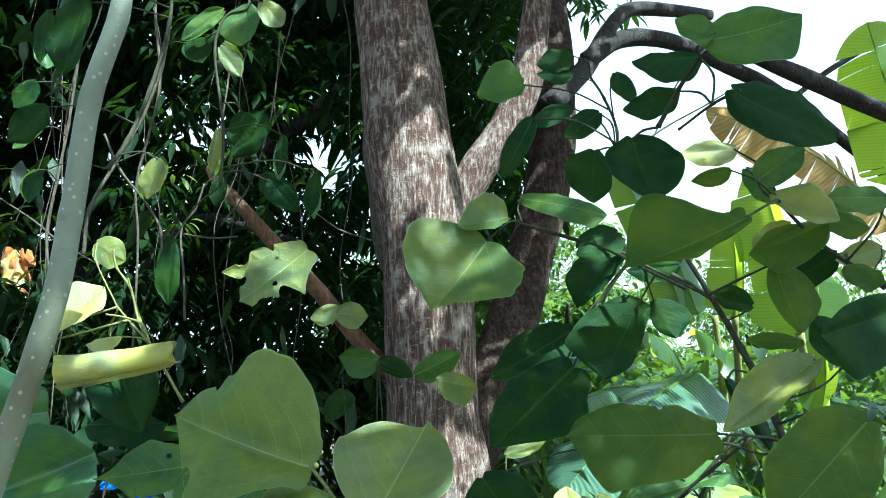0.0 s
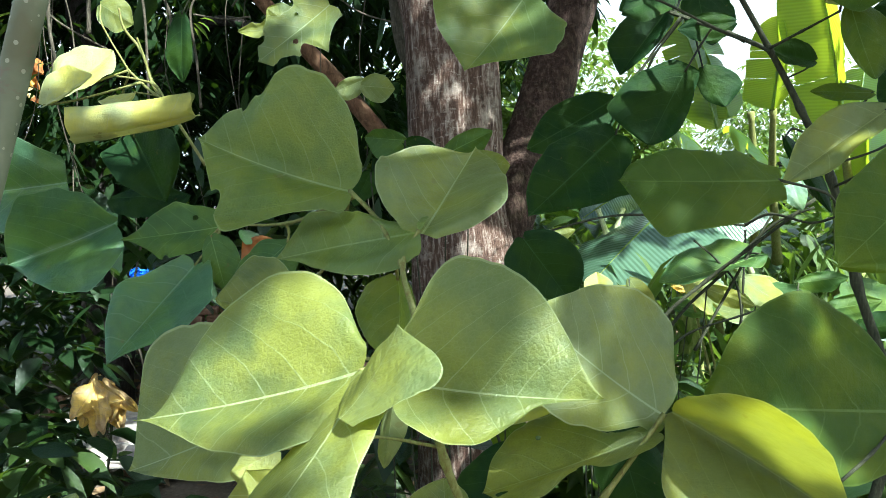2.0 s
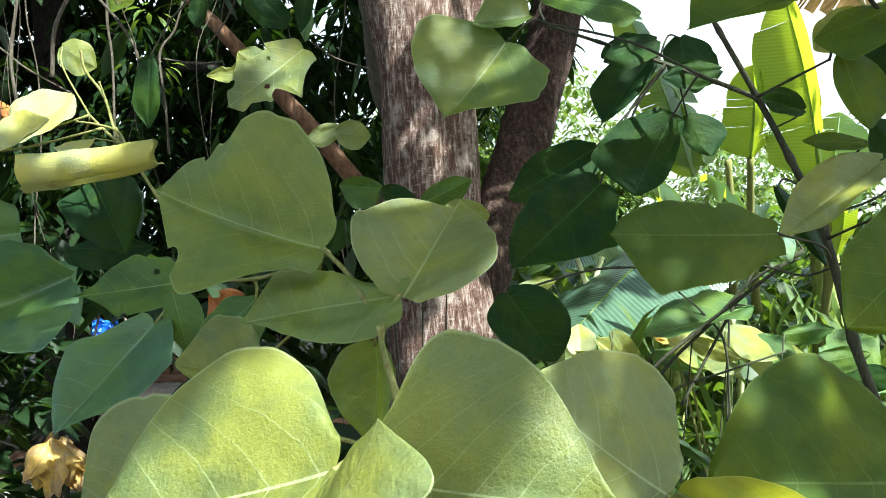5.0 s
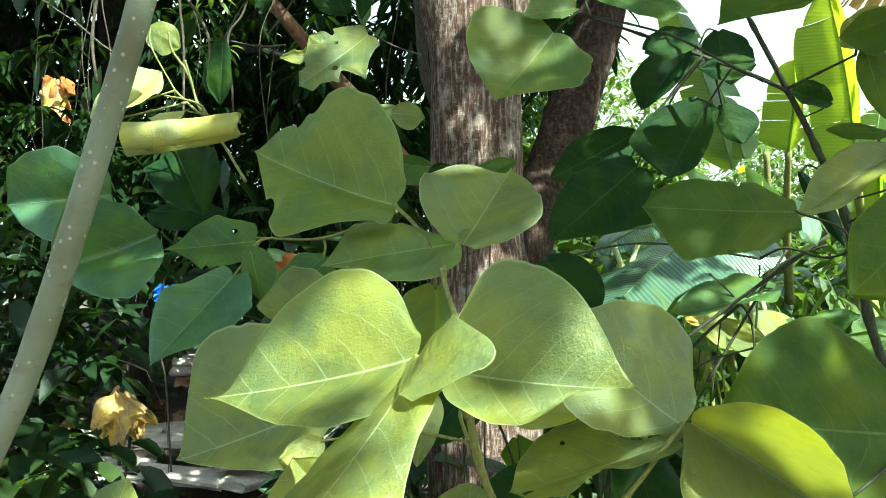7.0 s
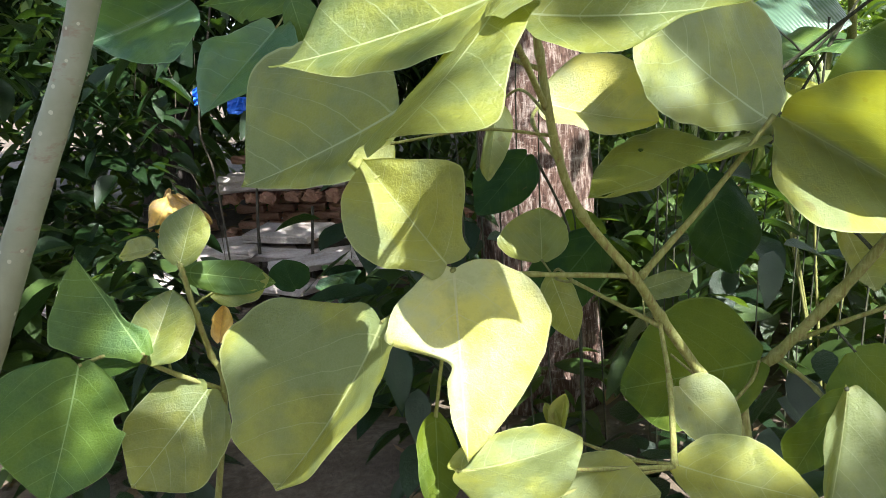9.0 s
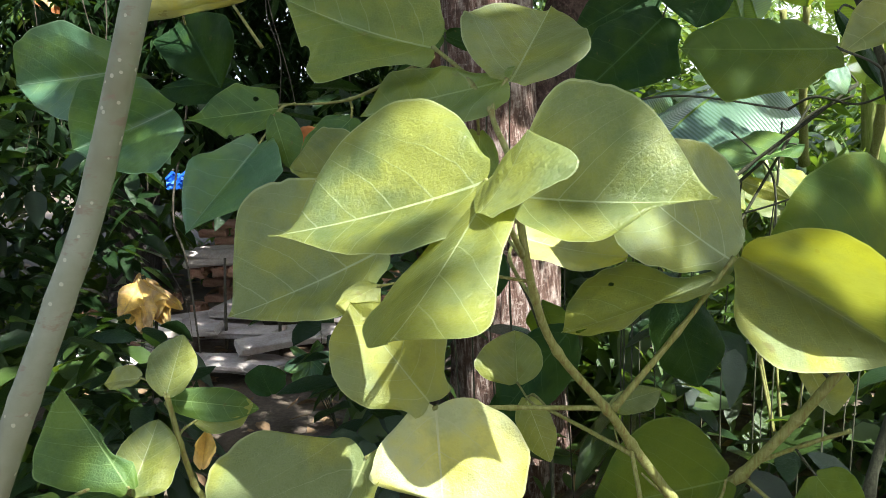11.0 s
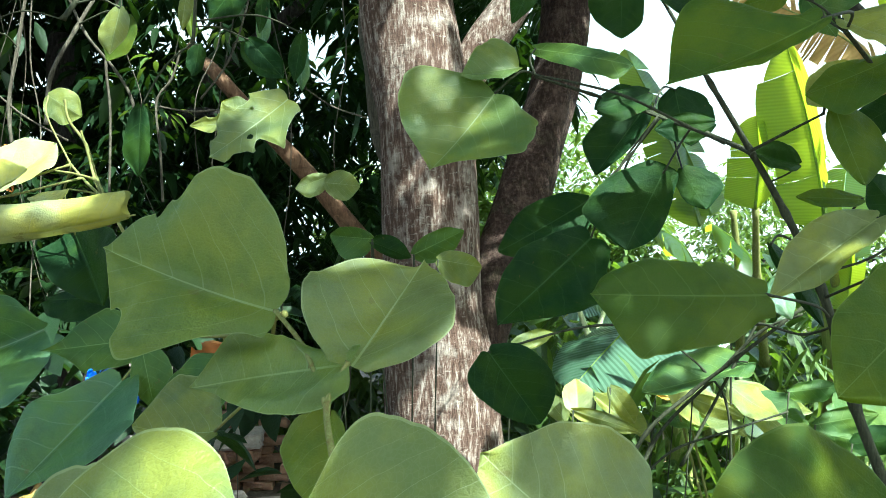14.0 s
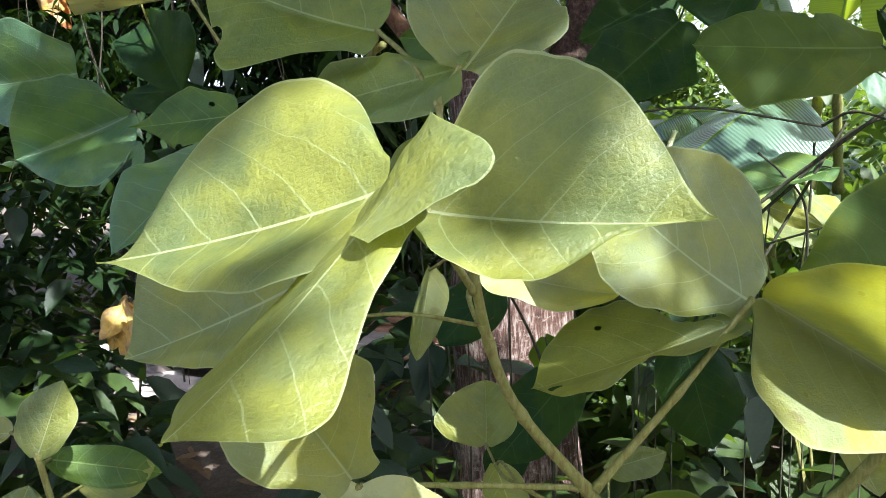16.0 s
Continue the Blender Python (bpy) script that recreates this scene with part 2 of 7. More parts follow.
# tones also hold light: dark, deep, fresh for shade; olive, yellow, pale for sun
LEAF = {
    "green": leaf_material("leaf_green", (0.030, 0.078, 0.018), (0.070, 0.130, 0.035), (0.16, 0.30, 0.012), (0.20, 0.30, 0.10), 0.25, gloss=0.3),
    "teal": leaf_material("leaf_blue_green", (0.036, 0.098, 0.044), (0.088, 0.176, 0.088), (0.15, 0.32, 0.03), (0.22, 0.33, 0.19), 0.25, rough=0.38, gloss=0.65),
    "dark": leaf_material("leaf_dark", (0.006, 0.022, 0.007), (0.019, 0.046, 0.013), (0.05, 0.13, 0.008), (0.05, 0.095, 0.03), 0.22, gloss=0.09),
    "deep": leaf_material("leaf_deep_green", (0.026, 0.066, 0.007), (0.078, 0.118, 0.014), (0.22, 0.33, 0.005), (0.15, 0.21, 0.05), 0.34, gloss=0.2),
    "olive": leaf_material("leaf_olive", (0.070, 0.108, 0.024), (0.182, 0.220, 0.086), (0.40, 0.47, 0.008), (0.40, 0.45, 0.22), 0.36, rough=0.44, gloss=0.62),
    "fresh": leaf_material("leaf_fresh_green", (0.052, 0.108, 0.018), (0.142, 0.192, 0.046), (0.30, 0.40, 0.008), (0.30, 0.37, 0.15), 0.34, rough=0.42, gloss=0.62),
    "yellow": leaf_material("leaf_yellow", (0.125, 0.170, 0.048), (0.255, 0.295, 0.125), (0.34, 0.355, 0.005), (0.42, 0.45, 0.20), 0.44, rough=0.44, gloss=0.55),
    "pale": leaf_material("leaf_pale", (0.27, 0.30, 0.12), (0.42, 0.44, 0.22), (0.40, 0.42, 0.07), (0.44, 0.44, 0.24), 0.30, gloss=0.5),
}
# near-black greens carry the shade in their colour, CROWN_LIGHT the sun
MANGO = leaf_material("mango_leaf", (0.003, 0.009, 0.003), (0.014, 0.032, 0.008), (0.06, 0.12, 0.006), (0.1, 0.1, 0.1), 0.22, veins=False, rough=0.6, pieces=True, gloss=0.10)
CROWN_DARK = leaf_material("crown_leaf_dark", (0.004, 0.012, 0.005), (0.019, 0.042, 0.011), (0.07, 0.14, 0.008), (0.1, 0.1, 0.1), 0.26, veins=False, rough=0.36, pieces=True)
CROWN_MID = leaf_material("weed_leaf", (0.006, 0.018, 0.005), (0.060, 0.100, 0.022), (0.20, 0.32, 0.015), (0.1, 0.1, 0.1), 0.34, veins=False, rough=0.4, pieces=True)
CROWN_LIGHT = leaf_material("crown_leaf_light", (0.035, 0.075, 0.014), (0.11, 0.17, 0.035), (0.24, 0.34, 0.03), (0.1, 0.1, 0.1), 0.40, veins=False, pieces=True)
BANANA = leaf_material("banana_leaf", (0.035, 0.085, 0.030), (0.08, 0.15, 0.06), (0.66, 0.80, 0.018), (0.25, 0.33, 0.10), 0.58, veins=False, rough=0.34, gloss=0.65)
# glossy, with part of the sky's blue-grey sheen put into the base colour
BANANA_SHEEN = leaf_material("banana_leaf_sky_sheen", (0.045, 0.095, 0.055), (0.12, 0.20, 0.13), (0.30, 0.44, 0.05), (0.25, 0.33, 0.10), 0.22, veins=False, rough=0.30, gloss=0.9)
DRY_BANANA = leaf_material("dry_banana_leaf", (0.22, 0.10, 0.03), (0.50, 0.36, 0.10), (0.60, 0.42, 0.10), (0.3, 0.2, 0.1), 0.35, veins=False, rough=0.7)
DEAD_LEAF = leaf_material("dead_leaf", (0.30, 0.18, 0.08), (0.62, 0.47, 0.25), (0.50, 0.25, 0.05), (0.3, 0.2, 0.1), 0.25, rough=0.75)
RED_LEAF = leaf_material("orange_dead_leaf", (0.20, 0.06, 0.025), (0.42, 0.17, 0.05), (0.5, 0.12, 0.03), (0.3, 0.2, 0.1), 0.25, rough=0.7)
BARK_MAIN = bark_material("bark_grey_brown", (0.036, 0.020, 0.014), (0.175, 0.100, 0.074), (0.78, 0.66, 0.57), 13.0, 0.028, long=0.20)
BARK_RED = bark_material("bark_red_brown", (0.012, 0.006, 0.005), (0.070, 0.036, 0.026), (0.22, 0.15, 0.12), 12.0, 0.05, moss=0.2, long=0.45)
BARK_LIMB = bark_material("bark_limb", (0.05, 0.025, 0.014), (0.17, 0.09, 0.05), (0.28, 0.17, 0.10), 12.0, 0.01)
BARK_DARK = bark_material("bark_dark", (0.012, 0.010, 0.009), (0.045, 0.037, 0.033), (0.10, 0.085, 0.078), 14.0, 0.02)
VINE = bark_material("vine_bark", (0.03, 0.024, 0.017), (0.085, 0.072, 0.052), (0.19, 0.165, 0.125), 30.0, 0.004)
TWIG = {
    "": bark_material("twig_green", (0.13, 0.085, 0.03), (0.19, 0.22, 0.06), (0.30, 0.30, 0.13), 40.0, 0.001),
    "dark": bark_material("twig_dark", (0.018, 0.020, 0.012), (0.045, 0.048, 0.026), (0.10, 0.10, 0.06), 40.0, 0.001),
    "pole": smooth_bark("pole_bark"),
    "pale": bark_material("stalk_pale_green", (0.26, 0.30, 0.12), (0.46, 0.50, 0.26), (0.66, 0.66, 0.46), 30.0, 0.002),
    "vine": VINE,
}
EARTH = rough_material("earth", [(0.30, (0.04, 0.028, 0.02)), (0.5, (0.10, 0.075, 0.052)), (0.7, (0.19, 0.15, 0.11))], 3.0, 0.03)
RUBBLE = rough_material("broken_concrete", [(0.3, (0.28, 0.22, 0.19)), (0.5, (0.44, 0.38, 0.34)), (0.7, (0.58, 0.53, 0.49))], 5.0, 0.01)
CLAY = rough_material("clay_brick", [(0.3, (0.20, 0.09, 0.06)), (0.5, (0.34, 0.18, 0.12)), (0.7, (0.45, 0.30, 0.22))], 12.0, 0.006)
PLASTIC = rough_material("blue_plastic", [(0.3, (0.01, 0.06, 0.40)), (0.5, (0.02, 0.12, 0.60)), (0.7, (0.05, 0.20, 0.70))], 20.0, 0.003, 0.4)
SHEATH = bark_material("banana_sheath", (0.10, 0.13, 0.03), (0.26, 0.30, 0.08), (0.42, 0.42, 0.18), 10.0, 0.004)


# ---- builders ----
def linked(name, verts, faces, material, parent=None, uvs=None, smooth=True, rims=None):
    me = bpy.data.meshes.new(name)
    me.from_pydata([tuple(v) for v in verts], [], faces)
    me.materials.append(material)
    if uvs is not None:
        layer = me.uv_layers.new(name="UVMap")
        flat = [c for loop in me.loops for c in uvs[loop.vertex_index]]
        layer.data.foreach_set("uv", flat)
    if rims is not None:
        me.uv_layers.new(name="rim").data.foreach_set("uv", [c for loop in me.loops for c in (rims[loop.vertex_index], 0.0)])
    if smooth:
        me.polygons.foreach_set("use_smooth", [True] * len(me.polygons))
    me.update()
    ob = new(name, me)
    ob.parent = parent
    return ob


def thing(name, at, label, category, group="", kind=""):
    ob = new(name)
    ob.location = at
    return tagged(ob, label, category, group, kind)


def spline(points, steps):
    """A smooth line through the points, with the share of the way along it."""
    p = [Vector(q) for q in points]
    p = [2 * p[0] - p[1]] + p + [2 * p[-1] - p[-2]]
    line, n = [], len(p) - 3
    for i in range(n):
        a, b, c, d = p[i : i + 4]
        for k in range(steps):
            t = k / steps
            line.append((0.5 * (2 * b + (c - a) * t + (2 * a - 5 * b + 4 * c - d) * t * t + (3 * b - a - 3 * c + d) * t**3), (i + t) / n))
    line.append((p[-2].copy(), 1.0))
    return line


def tube(points, radius, sides=8, steps=5, bumpy=0.0, seed=0.0, closed=True):
    """Vertices and faces of a round, slightly uneven tube; radius(share) gives its radius."""
    line = spline(points, steps)
    verts, faces, side = [], [], None
    for k, (c, s) in enumerate(line):
        way = (line[min(k + 1, len(line) - 1)][0] - line[max(k - 1, 0)][0]).normalized()
        side = (Vector((0.9, 0.3, 0.2)) if side is None else side)
        side = (side - way * side.dot(way)).normalized()
        other = way.cross(side)
        for j in range(sides):
            a = 2 * math.pi * j / sides
            around = side * math.cos(a) + other * math.sin(a)
            r = radius(s)
            if bumpy:
                r *= 1 + bumpy * noise.noise(Vector((c.x * 3 + around.x * 1.6 + seed, c.y * 3 + around.y * 1.6, c.z * 3.2)))
            verts.append(c + around * r)
    for k in range(len(line) - 1):
        for j in range(sides):
            a, b = k * sides + j, k * sides + (j + 1) % sides
            faces.append((a, b, b + sides, a + sides))
    if closed:
        faces.append(tuple(range(sides - 1, -1, -1)))
        faces.append(tuple((len(line) - 1) * sides + j for j in range(sides)))
    return verts, faces


def stem(parent, name, points, r0, r1, kind=""):
    """A twig that swells a little at its nodes."""
    at = parent.location
    swell = lambda s: (r0 + (r1 - r0) * s) * (1 + (0.05 if kind == "pole" else 0.30) * max(0.0, math.cos(s * 2 * math.pi * (len(points) - 1))) ** 24)
    verts, faces = tube([Vector(p) - at for p in points], swell, 14 if kind == "pole" else 8, 8, 0.02 if kind == "pole" else 0.10, r0 * 900)
    return linked(name, verts, faces, TWIG[kind], parent)


def even_curve(values, s):
    """A smooth curve through values at even steps of s from 0 to 1."""
    n = len(values) - 1
    i = min(n - 1, int(s * n))
    t = s * n - i
    a, b, c, d = (values[max(0, min(n, i + k))] for k in (-1, 0, 1, 2))
    return max(0.0, b + 0.5 * t * (c - a + t * (2 * a - 5 * b + 4 * c - d + t * (3 * (b - c) + d - a))))


def leaf(parent, base, tip, left, right, tone="green", bites=(), holes=(), blunt=0, lobe=0.05, shape=None, name="leaf"):
    """A broad leaf from its base to its tip. left and right: where each half reaches out furthest. bites: half, place along the rim and size of each eaten notch; holes: half, place along, share of the way to the rim and radius in metres. shape: how far each half reaches out at ten even steps from base to tip."""
    o = parent.location
    base, tip = Vector(base), Vector(tip)
    axis = tip - base
    length = axis.length
    k = axis / length
    e1 = k.cross(Vector((0, 0, 1))).normalized()
    e2 = e1.cross(k)
    sides = []
    for rim_point in (left, right):
        along = min(0.85, max(0.20, (Vector(rim_point) - base).dot(k) / length))
        way = Vector(rim_point) - base - axis * along
        sides.append((way.length, way.normalized(), along))
    up = sides[0][1].cross(k) - sides[1][1].cross(k)
    up = up.normalized() if up.length > 1e-4 else e2
    if up.z < 0:
        up = -up
    seed = Vector((base.x * 17.3, base.y * 13.1, base.z * 19.7))
    # each leaf has its own bend at the tip and curl of its two halves
    bend = 0.10 * noise.noise(seed) - 0.05
    curl = [0.22 * noise.noise(seed + Vector((q, 7.1, 2.2))) - 0.05 for q in (0, 5)]
    crumple = 2.6 if tone in ("dead", "red") else 1.0
    if shape:
        bend, curl, crumple = bend * 0.3, [c * 0.4 for c in curl], 0.85
    trough = (0.07 if shape else 0.11) * (sides[0][0] + sides[1][0]) * (1 + 0.6 * noise.noise(seed + Vector((3.3, 1.1, 8.2))))
    ns, nu = (72 if bites or shape else 40), 12
    verts, uvs, faces, rims = [], [], [], []
    for i in range(ns + 1):
        s = i / ns
        mid = base + axis * s + up * (0.03 * length * math.sin(math.pi * s) - trough * math.sin(math.pi * s) ** 0.8 + bend * length * s * s * s)
        for j in range(-nu, nu + 1):
            w, way, sm = sides[0] if j < 0 else sides[1]
            u = (1 - (1 - abs(j) / nu) ** 1.3) if abs(j) < nu else 1.0
            # the rim runs a little behind the base, so that the leaf is heart-shaped
            if shape:
                rim = even_curve(shape[0 if j < 0 else 1], s)
            elif s < sm:
                v = (sm - s) / sm
                rim = max(0.0, 1 - (v * 0.96) ** 2.5) ** 0.5
            else:
                v = (s - sm) / (1 - sm)
                rim = max(0.0, 1 - v**2.1) ** 0.75 if blunt else max(0.0, 1 - v**2.45) ** 0.85 * (1 - 0.20 * math.sin(math.pi * min(1.0, v**4)))
            rim *= 1 + (0.03 if shape else 0.095) * crumple * noise.noise(seed + Vector((s * 3.5, 3 if j < 0 else 9, 0))) + 0.02 * crumple * noise.noise(seed + Vector((s * 14, 3 if j < 0 else 9, 0)))
            for half, place, size in bites:
                if half == (0 if j < 0 else 1):
                    d = (s - place) / (size * 0.5)
                    if abs(d) < 1:
                        ragged = 0.85 + 0.2 * noise.noise(seed + Vector((s * 11, 3, 0)))
                        rim *= 1 - min(0.75, 1.2 * size + 0.12) * math.sqrt(1 - d * d) * ragged
            back = -lobe * length * math.sin(math.pi * min(1.0, u * 0.92)) * max(0.0, 1 - s / sm) ** 2
            wave = crumple * length * (0.098 * u * noise.noise(seed + Vector((s * 3.0, u * 1.5 + (4 if j < 0 else 0), 1))) + 0.016 * u * u * noise.noise(seed + Vector((s * 10, u * 2.5 + (4 if j < 0 else 0), 6))))
            cup = up * (trough * math.sin(math.pi * s) ** 0.8 * u ** 1.2 + curl[0 if j < 0 else 1] * w * u * u + 0.04 * w * math.sin(math.pi * u) + wave)
            verts.append(mid + way * (w * rim * u) + cup * (0.3 + 0.7 * rim) + k * back - o)
            rims.append(u)
            uvs.append((math.copysign(u, j) * rim * (w / length) * 2.0, s))
    row = 2 * nu + 1
    for i in range(ns):
        for j in range(row - 1):
            a = i * row + j
            faces.append((a, a + 1, a + 1 + row, a + row))
    for half, along, out_by, size in holes:
        c = verts[round(along * ns) * row + nu + (-1 if half == 0 else 1) * round(out_by * nu)]
        gone = [f for f in faces if (sum((verts[q] for q in f), Vector()) / 4 - c).length <= size]
        faces = [f for f in faces if f not in set(gone)]
        # round the rim of the hole
        c = c.copy()
        for q in {q for f in gone for q in f}:
            if (verts[q] - c).length > 1e-6:
                verts[q] = c + (verts[q] - c).normalized() * (size * (0.95 + 0.25 * noise.noise(verts[q] * 300)))
    return linked(name, verts, faces, DEAD_LEAF if tone == "dead" else RED_LEAF if tone == "red" else LEAF[tone], parent, uvs, rims=rims)


def rolled_leaf(parent, start, end, r0, r1, material):
    """A leaf rolled up on itself into a tube, with ragged ends."""
    o = parent.location
    start, end = Vector(start), Vector(end)
    way = (end - start).normalized()
    side = way.cross(Vector((0, 0, 1))).normalized()
    up = side.cross(way)
    verts, faces, uvs, rims = [], [], [], []
    ns, na = 24, 26
    for i in range(ns + 1):
        for j in range(na + 1):
            a = -2.3 + 7.6 * j / na
            r = (r0 + (r1 - r0) * i / ns) * (1 - 0.25 * j / na) * (1 + 0.10 * noise.noise(Vector((i * 0.25, j * 0.2, 2))))
            ragged = 0.016 * noise.noise(Vector((j * 0.22, i / ns * 9, 5))) if i in (0, ns) else 0.0
            verts.append(start + (end - start) * (i / ns) + way * ragged + side * (r * math.cos(a)) + up * (r * math.sin(a)) - up * (0.003 * math.sin(math.pi * i / ns)) - o)
            uvs.append((j / na - 0.5, i / ns))
            rims.append(abs(2 * j / na - 1))
    for i in range(ns):
        for j in range(na):
            q = i * (na + 1) + j
            faces.append((q, q + 1, q + na + 2, q + na + 1))
    return linked("leaf", verts, faces, material, parent, uvs, rims=rims)


def scatter_leaves(spots, rng, length, width, droop):
    """Vertices and faces of many small folded leaves, one at each spot: (place, way)."""
    verts, faces = [], []
    for place, way in spots:
        n = len(verts)
        size = rng.uniform(*length)
        w = size * rng.uniform(*width)
        way = way.normalized()
        side = way.cross(Vector((rng.uniform(-0.4, 0.4), rng.uniform(-0.4, 0.4), 1)))
        side = side.normalized() if side.length > 1e-3 else Vector((1, 0, 0))
        up = side.cross(way)
        sag = Vector((0, 0, -droop * size))
        fold = rng.uniform(-0.15, 0.35) * w
        p0, p1 = place, place + way * size * 0.35 + sag * 0.10
        p2, p3 = place + way * size * 0.72 + sag * 0.45, place + way * size + sag
        verts += [p0, p1 - side * w * 0.45 + up * fold, p1, p1 + side * w * 0.45 + up * fold,
                  p2 - side * w * 0.36 + up * fold, p2, p2 + side * w * 0.36 + up * fold, p3]
        faces += [(n, n + 2, n + 1), (n, n + 3, n + 2), (n + 1, n + 2, n + 5, n + 4), (n + 2, n + 3, n + 6, n + 5), (n + 4, n + 5, n + 7), (n + 5, n + 6, n + 7)]
    return verts, faces


def round_leaves(spots, rng, length, width, droop):
    """Like scatter_leaves, with more cross-sections: rounded, arched leaves for what grows close by."""
    verts, faces = [], []
    profile = ((0.14, 0.30), (0.34, 0.50), (0.58, 0.46), (0.80, 0.27))
    for place, way in spots:
        n = len(verts)
        size = rng.uniform(*length)
        w = size * rng.uniform(*width)
        way = way.normalized()
        side = way.cross(Vector((rng.uniform(-0.5, 0.5), rng.uniform(-0.5, 0.5), 1)))
        side = side.normalized() if side.length > 1e-3 else Vector((1, 0, 0))
        up = side.cross(way)
        fold, twist = rng.uniform(-0.1, 0.4) * w, rng.uniform(-0.15, 0.15) * w
        verts.append(place)
        for s, half in profile:
            c = place + way * (size * s) + Vector((0, 0, -droop * size * s * s))
            rise = up * (fold * half * 2)
            verts += [c - side * (w * half) + rise + up * (twist * s), c, c + side * (w * half) + rise - up * (twist * s)]
        verts.append(place + way * size + Vector((0, 0, -droop * size)))
        faces += [(n, n + 2, n + 1), (n, n + 3, n + 2)]
        for k in range(3):
            a = n + 1 + 3 * k
            faces += [(a, a + 1, a + 4, a + 3), (a + 1, a + 2, a + 5, a + 4)]
        faces += [(n + 10, n + 11, n + 13), (n + 11, n + 12, n + 13)]
    return verts, faces


def rosettes(rng, count, place, leaves, spread):
    """Spots for tufts of leaves at twig ends: place() gives each tuft's place or None."""
    spots = []
    for _ in range(count):
        c = place()
        if c is None:
            continue
        turn = rng.uniform(0, 6.28)
        for j in range(rng.randint(*leaves)):
            a = turn + j * 2.4
            way = Vector((math.cos(a), math.sin(a), rng.uniform(-0.9, 0.35)))
            spots.append((c + way * spread * rng.uniform(0.05, 0.5), way))
    return spots


def banana_leaf(parent, base, tip, width, lift, face, material, tears, seed, name="leaf"):
    """A banana leaf: an arched midrib and a broad ribbed blade, torn into strips. face: the way its upper side looks."""
    rng = random.Random(seed)
    o = parent.location
    base, tip = Vector(base), Vector(tip)
    axis = tip - base
    length = axis.length
    k = axis.normalized()
    up = Vector(face)
    up = (up - k * up.dot(k)).normalized()
    side = k.cross(up)
    n = 84
    cuts = {half: sorted(rng.sample(range(8, n - 3), tears)) for half in (-1, 1)}
    mids = [base + axis * (i / n) + up * (lift * length * math.sin(math.pi * i / n)) for i in range(n + 1)]
    verts, faces, uvs = [], [], []
    for half in (-1, 1):
        strip = 0
        hang = {c: rng.uniform(0.0, 0.35) for c in range(40)}
        for i in range(n):
            if i in cuts[half]:
                strip += 1
            s0, s1 = i / n, (i + 1) / n
            gap = 0.35 if i + 1 in cuts[half] else 0.0
            m = len(verts)
            for s, c, shrink in ((s0, mids[i], 0.0), (s1, mids[i + 1], gap)):
                w = 0.5 * width * min(1.0, (s / 0.12) ** 0.6 if s < 0.12 else 1.0) * max(0.0, 1 - max(0.0, (s - 0.6) / 0.4) ** 2.2) ** 0.6
                for u in (0.0, 0.25, 0.5, 0.75, 1.0):
                    fold = 0.22 * u + hang[strip] * u * u * 1.4
                    reach = w * u * (1 - 0.18 * hang[strip])
                    verts.append(c + side * (half * reach) - up * (w * fold) + Vector((0, 0, -0.25 * hang[strip] * w * u)) + k * (0.10 * w * u - shrink * length / n * u) - o)
                    uvs.append((half * u, s))
            for j in range(4):
                a = m + j
                faces.append((a, a + 1, a + 6, a + 5) if half > 0 else (a, a + 5, a + 6, a + 1))
    blade = linked(name, verts, faces, material, parent, uvs)
    v, f = tube([mids[j] - o for j in (0, 20, 42, 63, 84)], lambda s: 0.007 * (1 - 0.85 * s) + 0.001, 8, 6)
    linked("midrib", v, f, SHEATH if material == DRY_BANANA else BANANA, blade)
    return blade


def ribbed(mat):
    """Adds the fine side ribs of a banana blade to its material."""
    nodes, links = mat.node_tree.nodes, mat.node_tree.links
    uv = nodes.new("ShaderNodeUVMap")
    sep = nodes.new("ShaderNodeSeparateXYZ")
    links.new(uv.outputs[0], sep.inputs[0])
    across = math_node(nodes, links, "ABSOLUTE", sep.outputs[0])
    run = math_node(nodes, links, "MULTIPLY_ADD", across, -3.0, math_node(nodes, links, "MULTIPLY", sep.outputs[1], 52.0))
    wave = math_node(nodes, links, "PINGPONG", run, 0.5)
    skin = nodes["Principled BSDF"]
    links.new(bump_node(nodes, links, wave, 0.8, 0.006), skin.inputs["Normal"])
    for node in [n for n in nodes if n.type == "BSDF_TRANSLUCENT"] + [skin]:
        slot = node.inputs["Base Color"] if node == skin else node.inputs["Color"]
        before = slot.links[0].from_socket
        links.new(mix_node(nodes, links, math_node(nodes, links, "MULTIPLY", wave, 0.8), before, mix_node(nodes, links, 1.0, before, (0.62, 0.66, 0.55), "MULTIPLY")), slot)


ribbed(BANANA)
ribbed(BANANA_SHEEN)
ribbed(DRY_BANANA)

# ---- ground ----
def ground_height(x, y):
    near = 0.05 * noise.noise(Vector((x * 0.7, y * 0.7, 0))) + 0.02 * noise.noise(Vector((x * 3, y * 3, 5)))
    return near - 0.04 + 0.10 * max(0.0, min(1.0, (y - 4) / 3))


span = [-400, -120, -40, -20] + [-12 + 0.3 * i for i in range(81)] + [20, 40, 120, 400]
verts = [(x, y + 4, ground_height(x, y + 4)) for y in span for x in span]
n = len(span)
ground = linked("ground", verts, [(j * n + i, j * n + i + 1, (j + 1) * n + i + 1, (j + 1) * n + i) for j in range(n - 1) for i in range(n - 1)], EARTH)
tagged(ground, "bare brown earth strewn with dry leaf litter", "ground", kind="structure")

# dry litter on the earth
rng = random.Random(4)
spots = []
